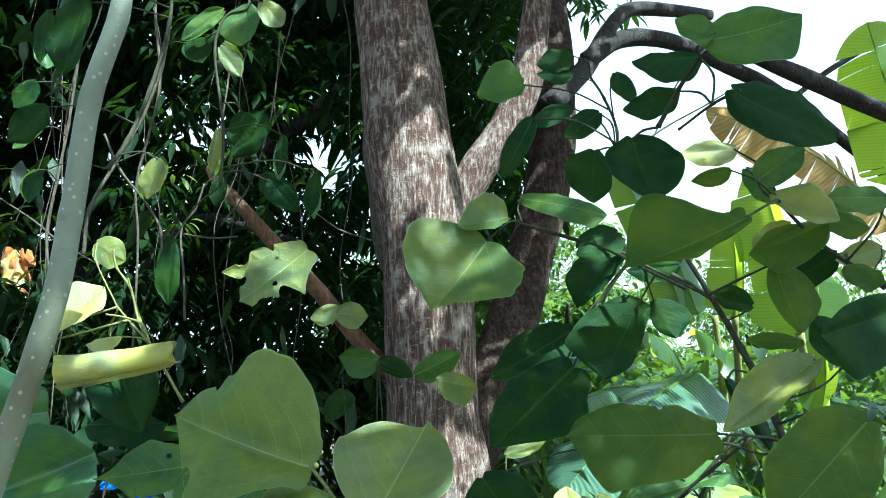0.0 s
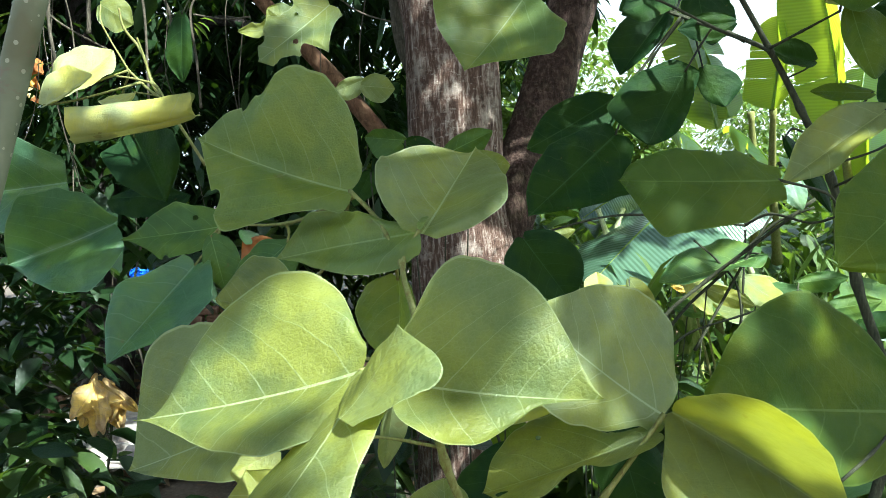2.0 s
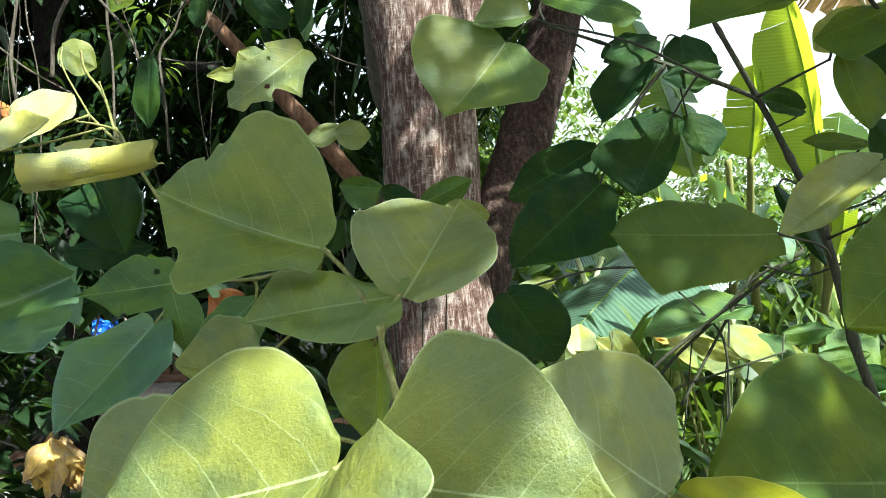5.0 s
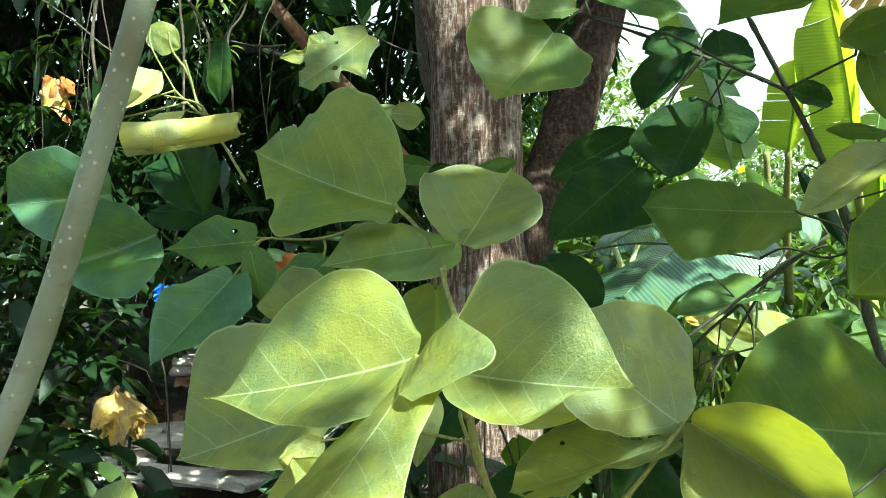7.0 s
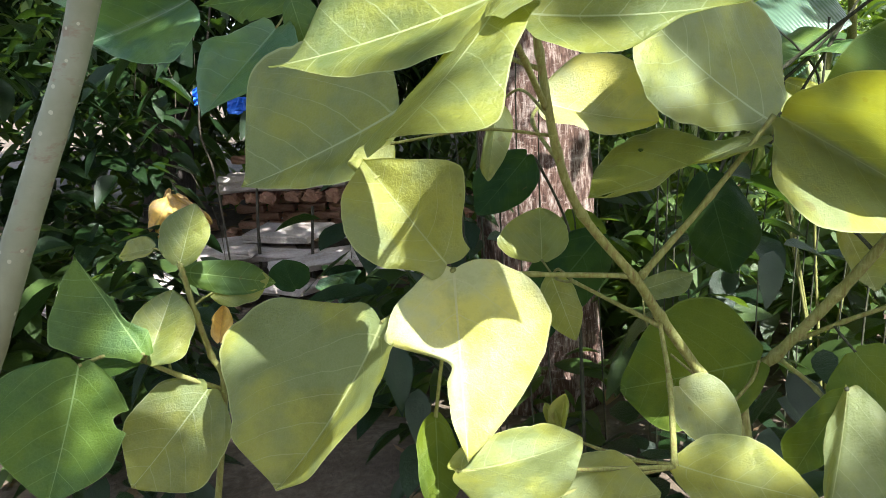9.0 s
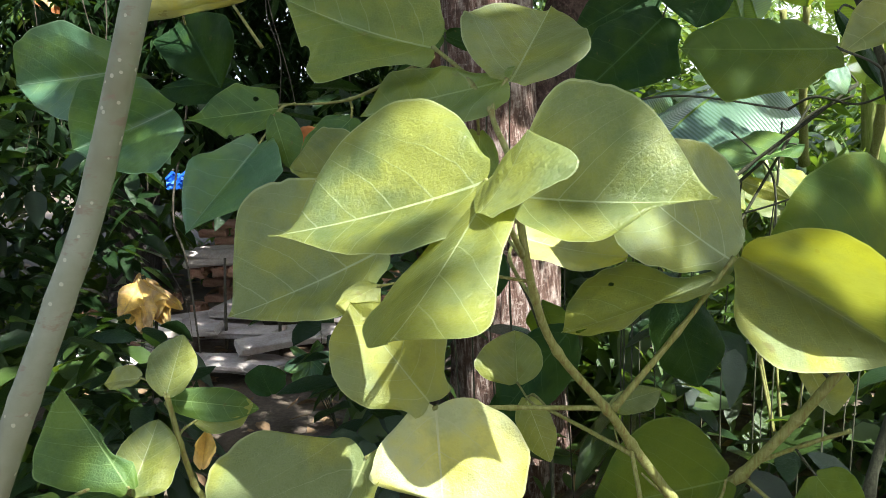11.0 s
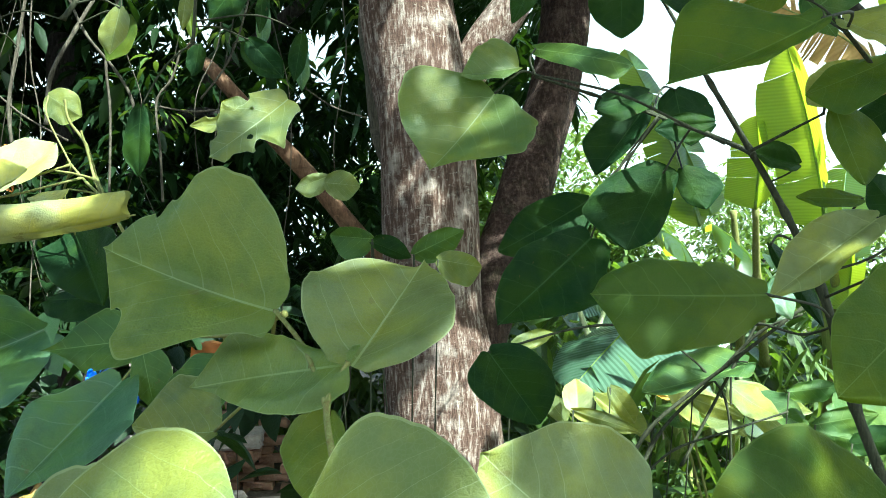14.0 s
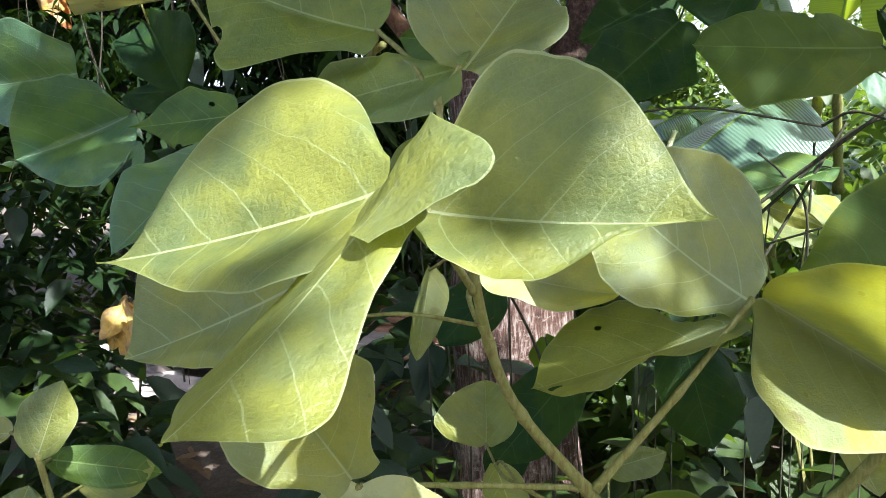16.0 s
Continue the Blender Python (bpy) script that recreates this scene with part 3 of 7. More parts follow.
for _ in range(3500):
    x, y = rng.uniform(-5, 6), rng.uniform(0.5, 9)
    spots.append((Vector((x, y, ground_height(x, y) + rng.uniform(0.004, 0.03))), Vector((rng.uniform(-1, 1), rng.uniform(-1, 1), rng.uniform(-0.1, 0.25)))))
v, f = scatter_leaves(spots, rng, (0.06, 0.16), (0.3, 0.5), 0.02)
tagged(linked("leaf_litter", v, f, leaf_material("litter_leaf", (0.06, 0.035, 0.02), (0.32, 0.21, 0.11), (0.3, 0.2, 0.1), (0.1, 0.1, 0.1), 0.15, veins=False, rough=0.8, pieces=True)),
       "dry brown fallen leaves lying on the earth", "leaf litter", kind="stuff")

# ---- rubble and bricks beyond the thicket ----
def slab(name, size, at, turn, material, label, category, group="", seed=1):
    """A broken slab: a bevelled block with uneven, chipped edges."""
    rng = random.Random(seed)
    bm = bmesh.new()
    bmesh.ops.create_cube(bm, size=1.0)
    for v in bm.verts:
        v.co = Vector((v.co.x * size[0] * rng.uniform(0.86, 1.06), v.co.y * size[1] * rng.uniform(0.86, 1.06), v.co.z * size[2] * rng.uniform(0.9, 1.1)))
    bmesh.ops.subdivide_edges(bm, edges=bm.edges[:], cuts=3, use_grid_fill=True)
    for v in bm.verts:
        v.co += Vector((rng.uniform(-1, 1), rng.uniform(-1, 1), rng.uniform(-1, 1))) * min(size) * 0.10
    bmesh.ops.bevel(bm, geom=[e for e in bm.edges if e.is_manifold and e.calc_face_angle() > 0.9], offset=min(size) * 0.12, segments=1, affect="EDGES")
    me = bpy.data.meshes.new(name)
    bm.to_mesh(me)
    bm.free()
    me.materials.append(material)
    ob = new(name, me)
    ob.matrix_world = pose(*at, *turn)
    return tagged(ob, label, category, group)


rng = random.Random(3)
for k in range(20):
    w = rng.uniform(0.25, 0.6)
    slab("broken_slab", (w, rng.uniform(0.15, 0.35), 0.045), (-2.5 + 0.092 * k + rng.uniform(-0.1, 0.1), 3.95 + 0.068 * ((k * 7) % 20), 0.05 + 0.035 * (k % 4)), (rng.uniform(-7, 7), rng.uniform(-7, 7), rng.uniform(-25, 25)), RUBBLE, "sunlit pale broken concrete slab lying on the ground", "slab", "broken slabs", k)
slab("bench", (0.9, 0.26, 0.11), (-1.75, 5.6, 0.42), (0, 0, 8), RUBBLE, "low pale concrete beam lying on bricks", "beam", "", 50)
for k in range(6):
    slab("brick", (0.22, 0.11, 0.075), (-2.1 + 0.15 * k + rng.uniform(-0.02, 0.02), 5.6 + rng.uniform(-0.04, 0.04), 0.32), (0, 0, rng.uniform(60, 110)), CLAY, "red clay brick under the concrete beam", "brick", "loose bricks", 60 + k)
for k in range(14):
    slab("rubble_stone", (rng.uniform(0.08, 0.18), rng.uniform(0.08, 0.16), rng.uniform(0.06, 0.12)), (rng.uniform(-2.9, -0.3), rng.uniform(4.3, 6.2), 0.05), (rng.uniform(-20, 20), rng.uniform(-20, 20), rng.uniform(0, 180)), RUBBLE if k % 3 else CLAY, "broken piece of rubble on the earth", "rubble", "rubble stones", 80 + k)
# stacked bricks
brick_mesh = None
for sx, sy, rows in ((-0.62, 5.3, 5), (-1.72, 5.9, 10)):
    stack = thing("brick_stack", (sx, sy, 0.0), "stack of weathered reddish clay bricks in courses", "brick stack", "brick stacks")
    for row in range(rows):
        for col in range(4):
            if brick_mesh is None:
                ob = brick_mesh = slab("brick", (0.215, 0.10, 0.055), (0, 0, 0), (0, 0, 0), CLAY, "", "", "", 99)
            else:
                ob = new("brick", brick_mesh.data)
            ob.matrix_world = pose(-0.36 + 0.235 * col + (0.11 if row % 2 else 0), rng.uniform(-0.012, 0.012), 0.05 + 0.062 * row, 0, 0, rng.uniform(-3, 3))
            ob.parent = stack
# pale stakes in the ground
for x, y, h in ((-1.62, 4.6, 0.62), (-1.25, 4.4, 0.5), (-1.95, 4.2, 0.7)):
    ob = thing("stake", (x, y, -0.05), "thin pale wooden stake standing in the earth", "stake", "stakes")
    v, f = tube([(0, 0, 0), (0.01, 0.0, h * 0.5), (0.03, 0.01, h)], lambda s: 0.011 - 0.003 * s, 8, 5, 0.15, x)
    linked("shaft", v, f, VINE, ob)

# ---- big forked tree ----
TRUNK = [(0.020, 2.960, -0.820), (0.000, 2.960, -0.019), (-0.020, 2.960, 1.000), (-0.045, 2.955, 1.350), (-0.052, 2.950, 1.706), (-0.072, 2.950, 2.047), (-0.122, 2.950, 2.378), (-0.160, 2.950, 2.719), (-0.185, 2.960, 2.953), (-0.215, 2.980, 3.361), (-0.240, 3.020, 4.030)]
STEM_B = [(0.016, 3.04, 1.068), (0.078, 3.024, 1.23), (0.166, 3.105, 1.437), (0.277, 3.265, 1.731), (0.404, 3.366, 2.098), (0.491, 3.401, 2.502), (0.494, 3.459, 2.912), (0.501, 3.517, 3.208), (0.515, 3.575, 3.81)]
FORK = [(0.016, 3.020, 2.049), (0.128, 3.000, 2.240), (0.263, 3.000, 2.436), (0.355, 3.000, 2.683), (0.426, 3.050, 3.153)]
LEFT_LIMB = [(-0.150, 2.980, 1.480), (-0.260, 2.950, 1.564), (-0.455, 2.880, 1.805), (-0.601, 2.800, 1.975), (-0.730, 2.750, 2.126), (-0.810, 2.850, 2.195), (-0.903, 3.050, 2.299)]
GREY_STEM = [(-0.211, 3.300, 1.867), (-0.264, 3.300, 2.009), (-0.281, 3.300, 2.176), (-0.290, 3.300, 2.273), (-0.327, 3.400, 2.472), (-0.328, 3.600, 2.824), (-0.387, 3.800, 3.338)]
DARK_LIMBS = [
    ([(0.430, 3.100, 2.532), (0.637, 3.400, 2.805), (0.765, 3.500, 3.015), (0.896, 3.600, 3.157), (1.097, 3.700, 3.198), (1.366, 3.900, 3.252)], 0.055, 0.035),
    ([(0.638, 3.400, 2.831), (0.827, 3.500, 2.973), (1.085, 3.600, 2.994), (1.411, 3.800, 2.943), (1.732, 4.000, 2.869), (2.098, 4.200, 2.694), (2.449, 4.400, 2.517)], 0.05, 0.04),
    ([(1.328, 3.800, 3.143), (1.526, 3.800, 3.007), (1.744, 3.700, 2.835), (2.012, 3.550, 2.613), (2.280, 3.400, 2.407)], 0.045, 0.05),
    ([(1.891, 4.200, 2.912), (2.116, 4.300, 3.077), (2.401, 4.400, 3.257), (2.701, 4.500, 3.480)], 0.018, 0.022),
]
MANGO_WOOD = [([(-2.6, 5.6, -0.1), (-2.5, 5.6, 1.5), (-2.7, 5.7, 3.2)], 0.2), ([(-2.5, 5.6, 1.6), (-1.6, 5.2, 2.6), (-0.6, 4.9, 3.3)], 0.08), ([(-2.55, 5.6, 2.0), (-3.6, 5.3, 3.0), (-4.6, 5.0, 3.6)], 0.08), ([(-1.9, 5.3, 2.3), (-1.4, 4.6, 2.4), (-0.8, 4.3, 2.2)], 0.04)]
# spots the crowns leave open to the sun: place and half-widths of the gap
OPENINGS = ((0.0, 0.85, 1.25, 0.50, 0.30), (-0.52, 1.32, 1.55, 0.02, 0.02), (0.02, 2.82, 2.40, 0.34, 0.30), (0.10, 2.80, 1.02, 0.30, 0.26), (1.2, -1.9, 1.0, 0.5, 0.4), (-1.6, -1.4, 1.0, 0.5, 0.4),
            (-1.45, 4.5, 0.1, 1.15, 1.0), (1.55, 3.1, 2.0, 0.8, 0.60), (0.7, 2.4, 0.6, 0.45, 0.40), (1.9, 3.4, 0.9, 0.7, 0.5), (0.9, 3.3, 0.9, 0.5, 0.4), (-1.1, 4.0, 2.2, 0.5, 0.4), (-0.42, 1.58, 1.70, 0.02, 0.02), (-2.45, 4.7, 2.15, 0.5, 0.45), (-1.2, 2.6, 0.76, 0.12, 0.12))
# holes kept in the unseen leaf layers where sun should fall: place and radius
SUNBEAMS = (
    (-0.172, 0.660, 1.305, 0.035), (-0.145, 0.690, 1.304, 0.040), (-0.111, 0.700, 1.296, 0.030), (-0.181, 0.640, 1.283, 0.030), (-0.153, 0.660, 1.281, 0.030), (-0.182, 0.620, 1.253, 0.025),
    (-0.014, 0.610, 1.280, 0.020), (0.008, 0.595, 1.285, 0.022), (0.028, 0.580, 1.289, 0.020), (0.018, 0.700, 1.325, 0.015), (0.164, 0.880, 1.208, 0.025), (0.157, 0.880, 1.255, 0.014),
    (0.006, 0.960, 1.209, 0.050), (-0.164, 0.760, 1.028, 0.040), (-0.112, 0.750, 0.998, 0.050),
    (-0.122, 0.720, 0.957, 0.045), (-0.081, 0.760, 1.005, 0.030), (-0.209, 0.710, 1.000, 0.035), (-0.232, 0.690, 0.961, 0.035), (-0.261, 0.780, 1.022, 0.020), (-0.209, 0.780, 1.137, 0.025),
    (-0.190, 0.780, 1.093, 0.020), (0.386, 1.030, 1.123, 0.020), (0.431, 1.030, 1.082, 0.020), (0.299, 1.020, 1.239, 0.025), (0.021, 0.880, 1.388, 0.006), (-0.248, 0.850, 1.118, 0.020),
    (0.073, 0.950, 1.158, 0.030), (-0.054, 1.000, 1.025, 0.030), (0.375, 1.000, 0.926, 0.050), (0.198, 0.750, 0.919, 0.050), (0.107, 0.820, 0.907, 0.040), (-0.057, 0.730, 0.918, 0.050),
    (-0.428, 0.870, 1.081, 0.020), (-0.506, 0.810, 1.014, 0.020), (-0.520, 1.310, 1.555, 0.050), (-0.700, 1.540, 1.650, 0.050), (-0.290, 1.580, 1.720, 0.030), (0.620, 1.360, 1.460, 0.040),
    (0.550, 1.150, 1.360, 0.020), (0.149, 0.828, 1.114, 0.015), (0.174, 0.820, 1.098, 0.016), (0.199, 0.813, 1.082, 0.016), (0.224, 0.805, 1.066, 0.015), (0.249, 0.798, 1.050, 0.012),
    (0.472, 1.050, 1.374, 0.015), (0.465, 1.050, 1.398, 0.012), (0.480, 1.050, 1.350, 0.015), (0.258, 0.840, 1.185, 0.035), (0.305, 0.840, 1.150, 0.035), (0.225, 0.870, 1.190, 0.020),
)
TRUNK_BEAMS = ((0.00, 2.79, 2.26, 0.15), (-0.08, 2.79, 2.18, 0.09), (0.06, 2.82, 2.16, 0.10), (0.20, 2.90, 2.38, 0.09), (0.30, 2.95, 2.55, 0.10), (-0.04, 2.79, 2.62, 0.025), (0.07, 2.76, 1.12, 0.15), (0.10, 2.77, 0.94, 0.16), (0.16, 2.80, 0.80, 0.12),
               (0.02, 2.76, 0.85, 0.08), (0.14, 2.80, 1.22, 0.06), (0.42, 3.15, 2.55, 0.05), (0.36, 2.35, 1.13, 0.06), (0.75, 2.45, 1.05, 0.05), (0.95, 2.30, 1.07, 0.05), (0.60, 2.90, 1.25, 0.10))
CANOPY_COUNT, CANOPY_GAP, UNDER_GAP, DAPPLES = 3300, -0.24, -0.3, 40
tree = thing("forked_tree", (0.1, 3.0, -0.05), "large grey-brown tree forking into two stems above its foot", "tree")
o = tree.location
v, f = tube([Vector(p) - o for p in TRUNK], lambda s: float(np.interp(s, (0, 0.1, 0.2, 0.3, 0.4, 0.5, 0.6, 0.7, 1), (0.28, 0.23, 0.195, 0.172, 0.163, 0.165, 0.168, 0.148, 0.12))), 48, 14, 0.10, 1.0)
linked("trunk", v, f, BARK_MAIN, tree)
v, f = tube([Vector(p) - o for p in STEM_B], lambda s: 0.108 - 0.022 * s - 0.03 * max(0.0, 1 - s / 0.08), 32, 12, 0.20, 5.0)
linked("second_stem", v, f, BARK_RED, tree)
v, f = tube([Vector(p) - o for p in FORK], lambda s: 0.075 - 0.02 * s, 20, 8, 0.15, 2.0)
linked("limb", v, f, BARK_MAIN, tree)
v, f = tube([Vector(p) - o for p in LEFT_LIMB], lambda s: 0.036 - 0.022 * s, 14, 10, 0.2, 3.0)
linked("limb", v, f, BARK_LIMB, tree)
# darker bark here puts the limbs' shade against the sky into the colour
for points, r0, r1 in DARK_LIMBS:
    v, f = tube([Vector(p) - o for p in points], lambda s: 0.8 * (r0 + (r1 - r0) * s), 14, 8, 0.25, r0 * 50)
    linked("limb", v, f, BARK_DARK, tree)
v, f = tube([Vector(p) - o for p in GREY_STEM], lambda s: 0.026 - 0.014 * s, 12, 8, 0.25, 8.0)
linked("branch", v, f, VINE, tree)
# its crown, out of view overhead, added for shade with gaps aimed at sunlit spots
rng = random.Random(9)


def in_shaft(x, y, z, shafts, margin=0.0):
    """Whether a place lies in a shaft kept clear towards the sun above a chosen spot."""
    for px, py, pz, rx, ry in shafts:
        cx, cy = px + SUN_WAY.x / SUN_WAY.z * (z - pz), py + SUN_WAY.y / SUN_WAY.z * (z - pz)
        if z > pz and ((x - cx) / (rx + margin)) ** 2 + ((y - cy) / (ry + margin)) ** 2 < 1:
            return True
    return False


def overhead():
    x, y, z = rng.uniform(-2.2, 6), rng.uniform(-3.6, 6.0), rng.uniform(5.2, 6.2)
    if in_shaft(x, y, z, OPENINGS, 0.30):
        return None
    if y > 5.6 - 0.62 * x + 0.8 * noise.noise(Vector((x * 1.3, 1.7, 0.4))) or noise.noise(Vector((x * 2.0, y * 2.0, 3.3))) < CANOPY_GAP:
        return None
    return Vector((x, y, z)) - o


v, f = scatter_leaves(rosettes(rng, CANOPY_COUNT, overhead, (7, 11), 0.25), rng, (0.16, 0.26), (0.30, 0.42), 0.25)
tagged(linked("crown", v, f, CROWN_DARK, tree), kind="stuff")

# unseen thin boughs and small leaves, added below the crown to dapple the light
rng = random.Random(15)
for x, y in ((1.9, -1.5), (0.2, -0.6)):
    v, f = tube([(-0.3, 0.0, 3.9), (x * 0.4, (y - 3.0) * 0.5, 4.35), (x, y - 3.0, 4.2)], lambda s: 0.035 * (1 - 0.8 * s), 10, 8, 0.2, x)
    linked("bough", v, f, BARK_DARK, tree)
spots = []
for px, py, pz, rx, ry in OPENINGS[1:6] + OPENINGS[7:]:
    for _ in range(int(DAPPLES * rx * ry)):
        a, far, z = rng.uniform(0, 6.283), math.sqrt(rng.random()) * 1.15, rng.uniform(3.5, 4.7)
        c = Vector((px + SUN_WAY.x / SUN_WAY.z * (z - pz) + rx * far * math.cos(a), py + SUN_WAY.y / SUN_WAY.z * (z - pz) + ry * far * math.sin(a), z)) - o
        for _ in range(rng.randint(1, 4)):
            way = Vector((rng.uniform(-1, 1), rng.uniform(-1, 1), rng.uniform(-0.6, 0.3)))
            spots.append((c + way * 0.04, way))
# dense leaf layers added to block the sun except through the chosen beams
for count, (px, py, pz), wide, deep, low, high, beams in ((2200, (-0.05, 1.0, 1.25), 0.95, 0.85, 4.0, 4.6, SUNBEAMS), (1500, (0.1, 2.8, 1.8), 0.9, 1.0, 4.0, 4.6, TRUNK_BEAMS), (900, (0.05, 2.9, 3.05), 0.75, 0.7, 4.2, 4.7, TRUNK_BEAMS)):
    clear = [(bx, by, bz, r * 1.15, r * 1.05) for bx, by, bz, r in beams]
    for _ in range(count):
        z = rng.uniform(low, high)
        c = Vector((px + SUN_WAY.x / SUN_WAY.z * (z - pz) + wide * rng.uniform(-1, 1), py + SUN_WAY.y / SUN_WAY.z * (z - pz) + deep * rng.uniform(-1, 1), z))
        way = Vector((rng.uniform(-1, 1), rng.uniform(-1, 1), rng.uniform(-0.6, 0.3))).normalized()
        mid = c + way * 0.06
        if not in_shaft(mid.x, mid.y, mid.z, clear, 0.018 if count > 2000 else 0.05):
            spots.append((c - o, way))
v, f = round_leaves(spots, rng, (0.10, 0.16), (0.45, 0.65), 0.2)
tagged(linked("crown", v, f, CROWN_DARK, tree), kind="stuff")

# ---- dark mango tree behind, on the left ----
mango = thing("mango_tree", (-2.6, 5.6, -0.05), "dense dark green mango tree with drooping narrow leaves", "tree")
o = mango.location
for points, r in MANGO_WOOD:
    v, f = tube([Vector(p) - o for p in points], lambda s: r * (1 - 0.55 * s), 14, 6, 0.2, r * 30)
    linked("trunk" if r > 0.1 else "limb", v, f, BARK_DARK, mango)
rng = random.Random(21)


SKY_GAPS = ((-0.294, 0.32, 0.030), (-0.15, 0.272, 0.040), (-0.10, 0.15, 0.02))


def in_mango():
    x, y, z = rng.uniform(-6.5, 0.6), rng.uniform(3.9, 7.5), rng.uniform(1.1, 5.2)
    if in_shaft(x, y, z, OPENINGS[6:7] + OPENINGS[13:14]):
        return None
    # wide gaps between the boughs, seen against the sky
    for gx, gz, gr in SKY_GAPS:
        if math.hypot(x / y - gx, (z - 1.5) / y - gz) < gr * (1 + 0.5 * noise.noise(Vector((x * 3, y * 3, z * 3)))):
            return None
    if noise.noise(Vector((x * 0.8, y * 0.35, z * 0.8))) < -0.24:
        return None
    if x > -0.2 and z < 2.3:
        return None
    return Vector((x, y, z)) - o


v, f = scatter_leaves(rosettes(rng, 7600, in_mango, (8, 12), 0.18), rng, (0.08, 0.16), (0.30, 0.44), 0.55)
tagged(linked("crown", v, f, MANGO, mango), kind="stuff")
rng = random.Random(24)


def mango_back():
    x, y, z = rng.uniform(-7.5, 0.0), rng.uniform(7.0, 8.4), rng.uniform(0.9, 5.6)
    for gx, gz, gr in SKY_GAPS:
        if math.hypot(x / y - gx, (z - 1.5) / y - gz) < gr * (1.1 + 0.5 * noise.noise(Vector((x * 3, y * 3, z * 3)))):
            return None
    if noise.noise(Vector((x * 1.3, y * 0.3, z * 1.3))) < -0.06:
        return None
    return Vector((x, y, z)) - o


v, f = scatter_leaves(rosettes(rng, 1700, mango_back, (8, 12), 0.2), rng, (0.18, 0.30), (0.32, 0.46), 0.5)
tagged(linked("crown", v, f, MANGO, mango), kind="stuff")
rng = random.Random(23)


# upper crown out of view, added to keep the sun off the leaves below
def mango_top():
    x, y, z = rng.uniform(-6.5, 2.0), rng.uniform(3.0, 8.0), rng.uniform(5.0, 6.5)
    if in_shaft(x, y, z, OPENINGS, 0.30) or noise.noise(Vector((x * 1.6, y * 1.6, 8.0))) < -0.34:
        return None
    return Vector((x, y, z)) - o


v, f = scatter_leaves(rosettes(rng, 4200, mango_top, (8, 12), 0.2), rng, (0.14, 0.24), (0.24, 0.38), 0.30)
tagged(linked("crown", v, f, CROWN_DARK, mango), kind="stuff")
rng = random.Random(22)


def in_mango_light():
    x, y, z = rng.uniform(-3.6, 0.3), rng.uniform(3.6, 4.4), rng.uniform(1.2, 2.9)
    if noise.noise(Vector((x * 1.6, y, z * 1.6 + 7))) < 0.12 or in_shaft(x, y, z, OPENINGS[6:7]):
        return None
    return Vector((x, y, z)) - o


v, f = scatter_leaves(rosettes(rng, 150, in_mango_light, (6, 9), 0.15), rng, (0.05, 0.09), (0.30, 0.42), 0.5)
tagged(linked("foliage", v, f, CROWN_LIGHT, mango), kind="stuff")

# ---- far trees and hedge ----
def far_tree(x, y, height, width, seed, material, label, count=1500):
    rng = random.Random(seed)
    ob = thing("tree", (x, y, 0), label, "tree", "far trees")
    v, f = tube([(0, 0, 0), (0.1, 0, height * 0.35), (0, 0.1, height * 0.7)], lambda s: 0.16 * (1 - 0.6 * s), 10, 5, 0.2, seed)
    linked("trunk", v, f, BARK_DARK, ob)
    for j in range(4):
        a = seed + j * 1.7
        v, f = tube([(0, 0, height * 0.3), (math.cos(a) * width * 0.2, math.sin(a) * width * 0.2, height * 0.55), (math.cos(a) * width * 0.4, math.sin(a) * width * 0.4, height * 0.7)], lambda s: 0.06 * (1 - 0.7 * s), 7, 4)
        linked("limb", v, f, BARK_DARK, ob)
    heads = [(Vector((rng.uniform(-1, 1) * width * 0.42, rng.uniform(-1, 1) * width * 0.42, height * rng.uniform(0.12, 0.95))), rng.uniform(0.16, 0.30) * width) for _ in range(16)]

    def spot():
        c, r = rng.choice(heads)
        d = Vector((rng.gauss(0, 1), rng.gauss(0, 1), rng.gauss(0, 1))).normalized()
        return c + d * r * rng.uniform(0.5, 1.0)

    v, f = scatter_leaves(rosettes(rng, count, spot, (6, 9), 0.15), rng, (0.07, 0.14), (0.40, 0.58), 0.3)
    tagged(linked("crown", v, f, material, ob), kind="stuff")
    return ob


far_tree(1.2, 9.0, 3.0, 2.6, 31, CROWN_LIGHT, "sunlit light green tree behind the trunks", 2600)
far_tree(0.0, 11.0, 3.2, 3.2, 32, CROWN_LIGHT, "bright green bushy tree in the distance", 2400)
far_tree(4.5, 12.0, 2.6, 4.5, 34, CROWN_LIGHT, "sunlit low tree beyond the banana plants")
far_tree(8.5, 11.0, 3.0, 4.5, 35, CROWN_LIGHT, "sunlit low tree beyond the banana plants")
# trees out of view, added around to cut the low sky light
far_tree(-4.0, -5.0, 5.0, 6.0, 41, CROWN_DARK, "dark green tree, unseen, added round the clearing to block sky light", 650)
far_tree(1.5, -7.0, 5.0, 6.0, 42, CROWN_DARK, "dark green tree, unseen, added round the clearing to block sky light", 650)
far_tree(-7.5, 1.0, 5.0, 6.0, 43, CROWN_DARK, "dark green tree, unseen, added round the clearing to block sky light", 650)
far_tree(7.5, -3.0, 4.0, 5.0, 44, CROWN_DARK, "dark green tree, unseen, added round the clearing to block sky light", 650)
far_tree(-6.5, -2.5, 5.0, 6.0, 46, CROWN_DARK, "dark green tree, unseen, added round the clearing to block sky light", 650)
far_tree(4.8, -6.0, 4.5, 5.0, 47, CROWN_DARK, "dark green tree, unseen, added round the clearing to block sky light", 650)
far_tree(7.5, 3.0, 3.6, 4.5, 45, CROWN_LIGHT, "unseen light green low tree added beside the banana plants")

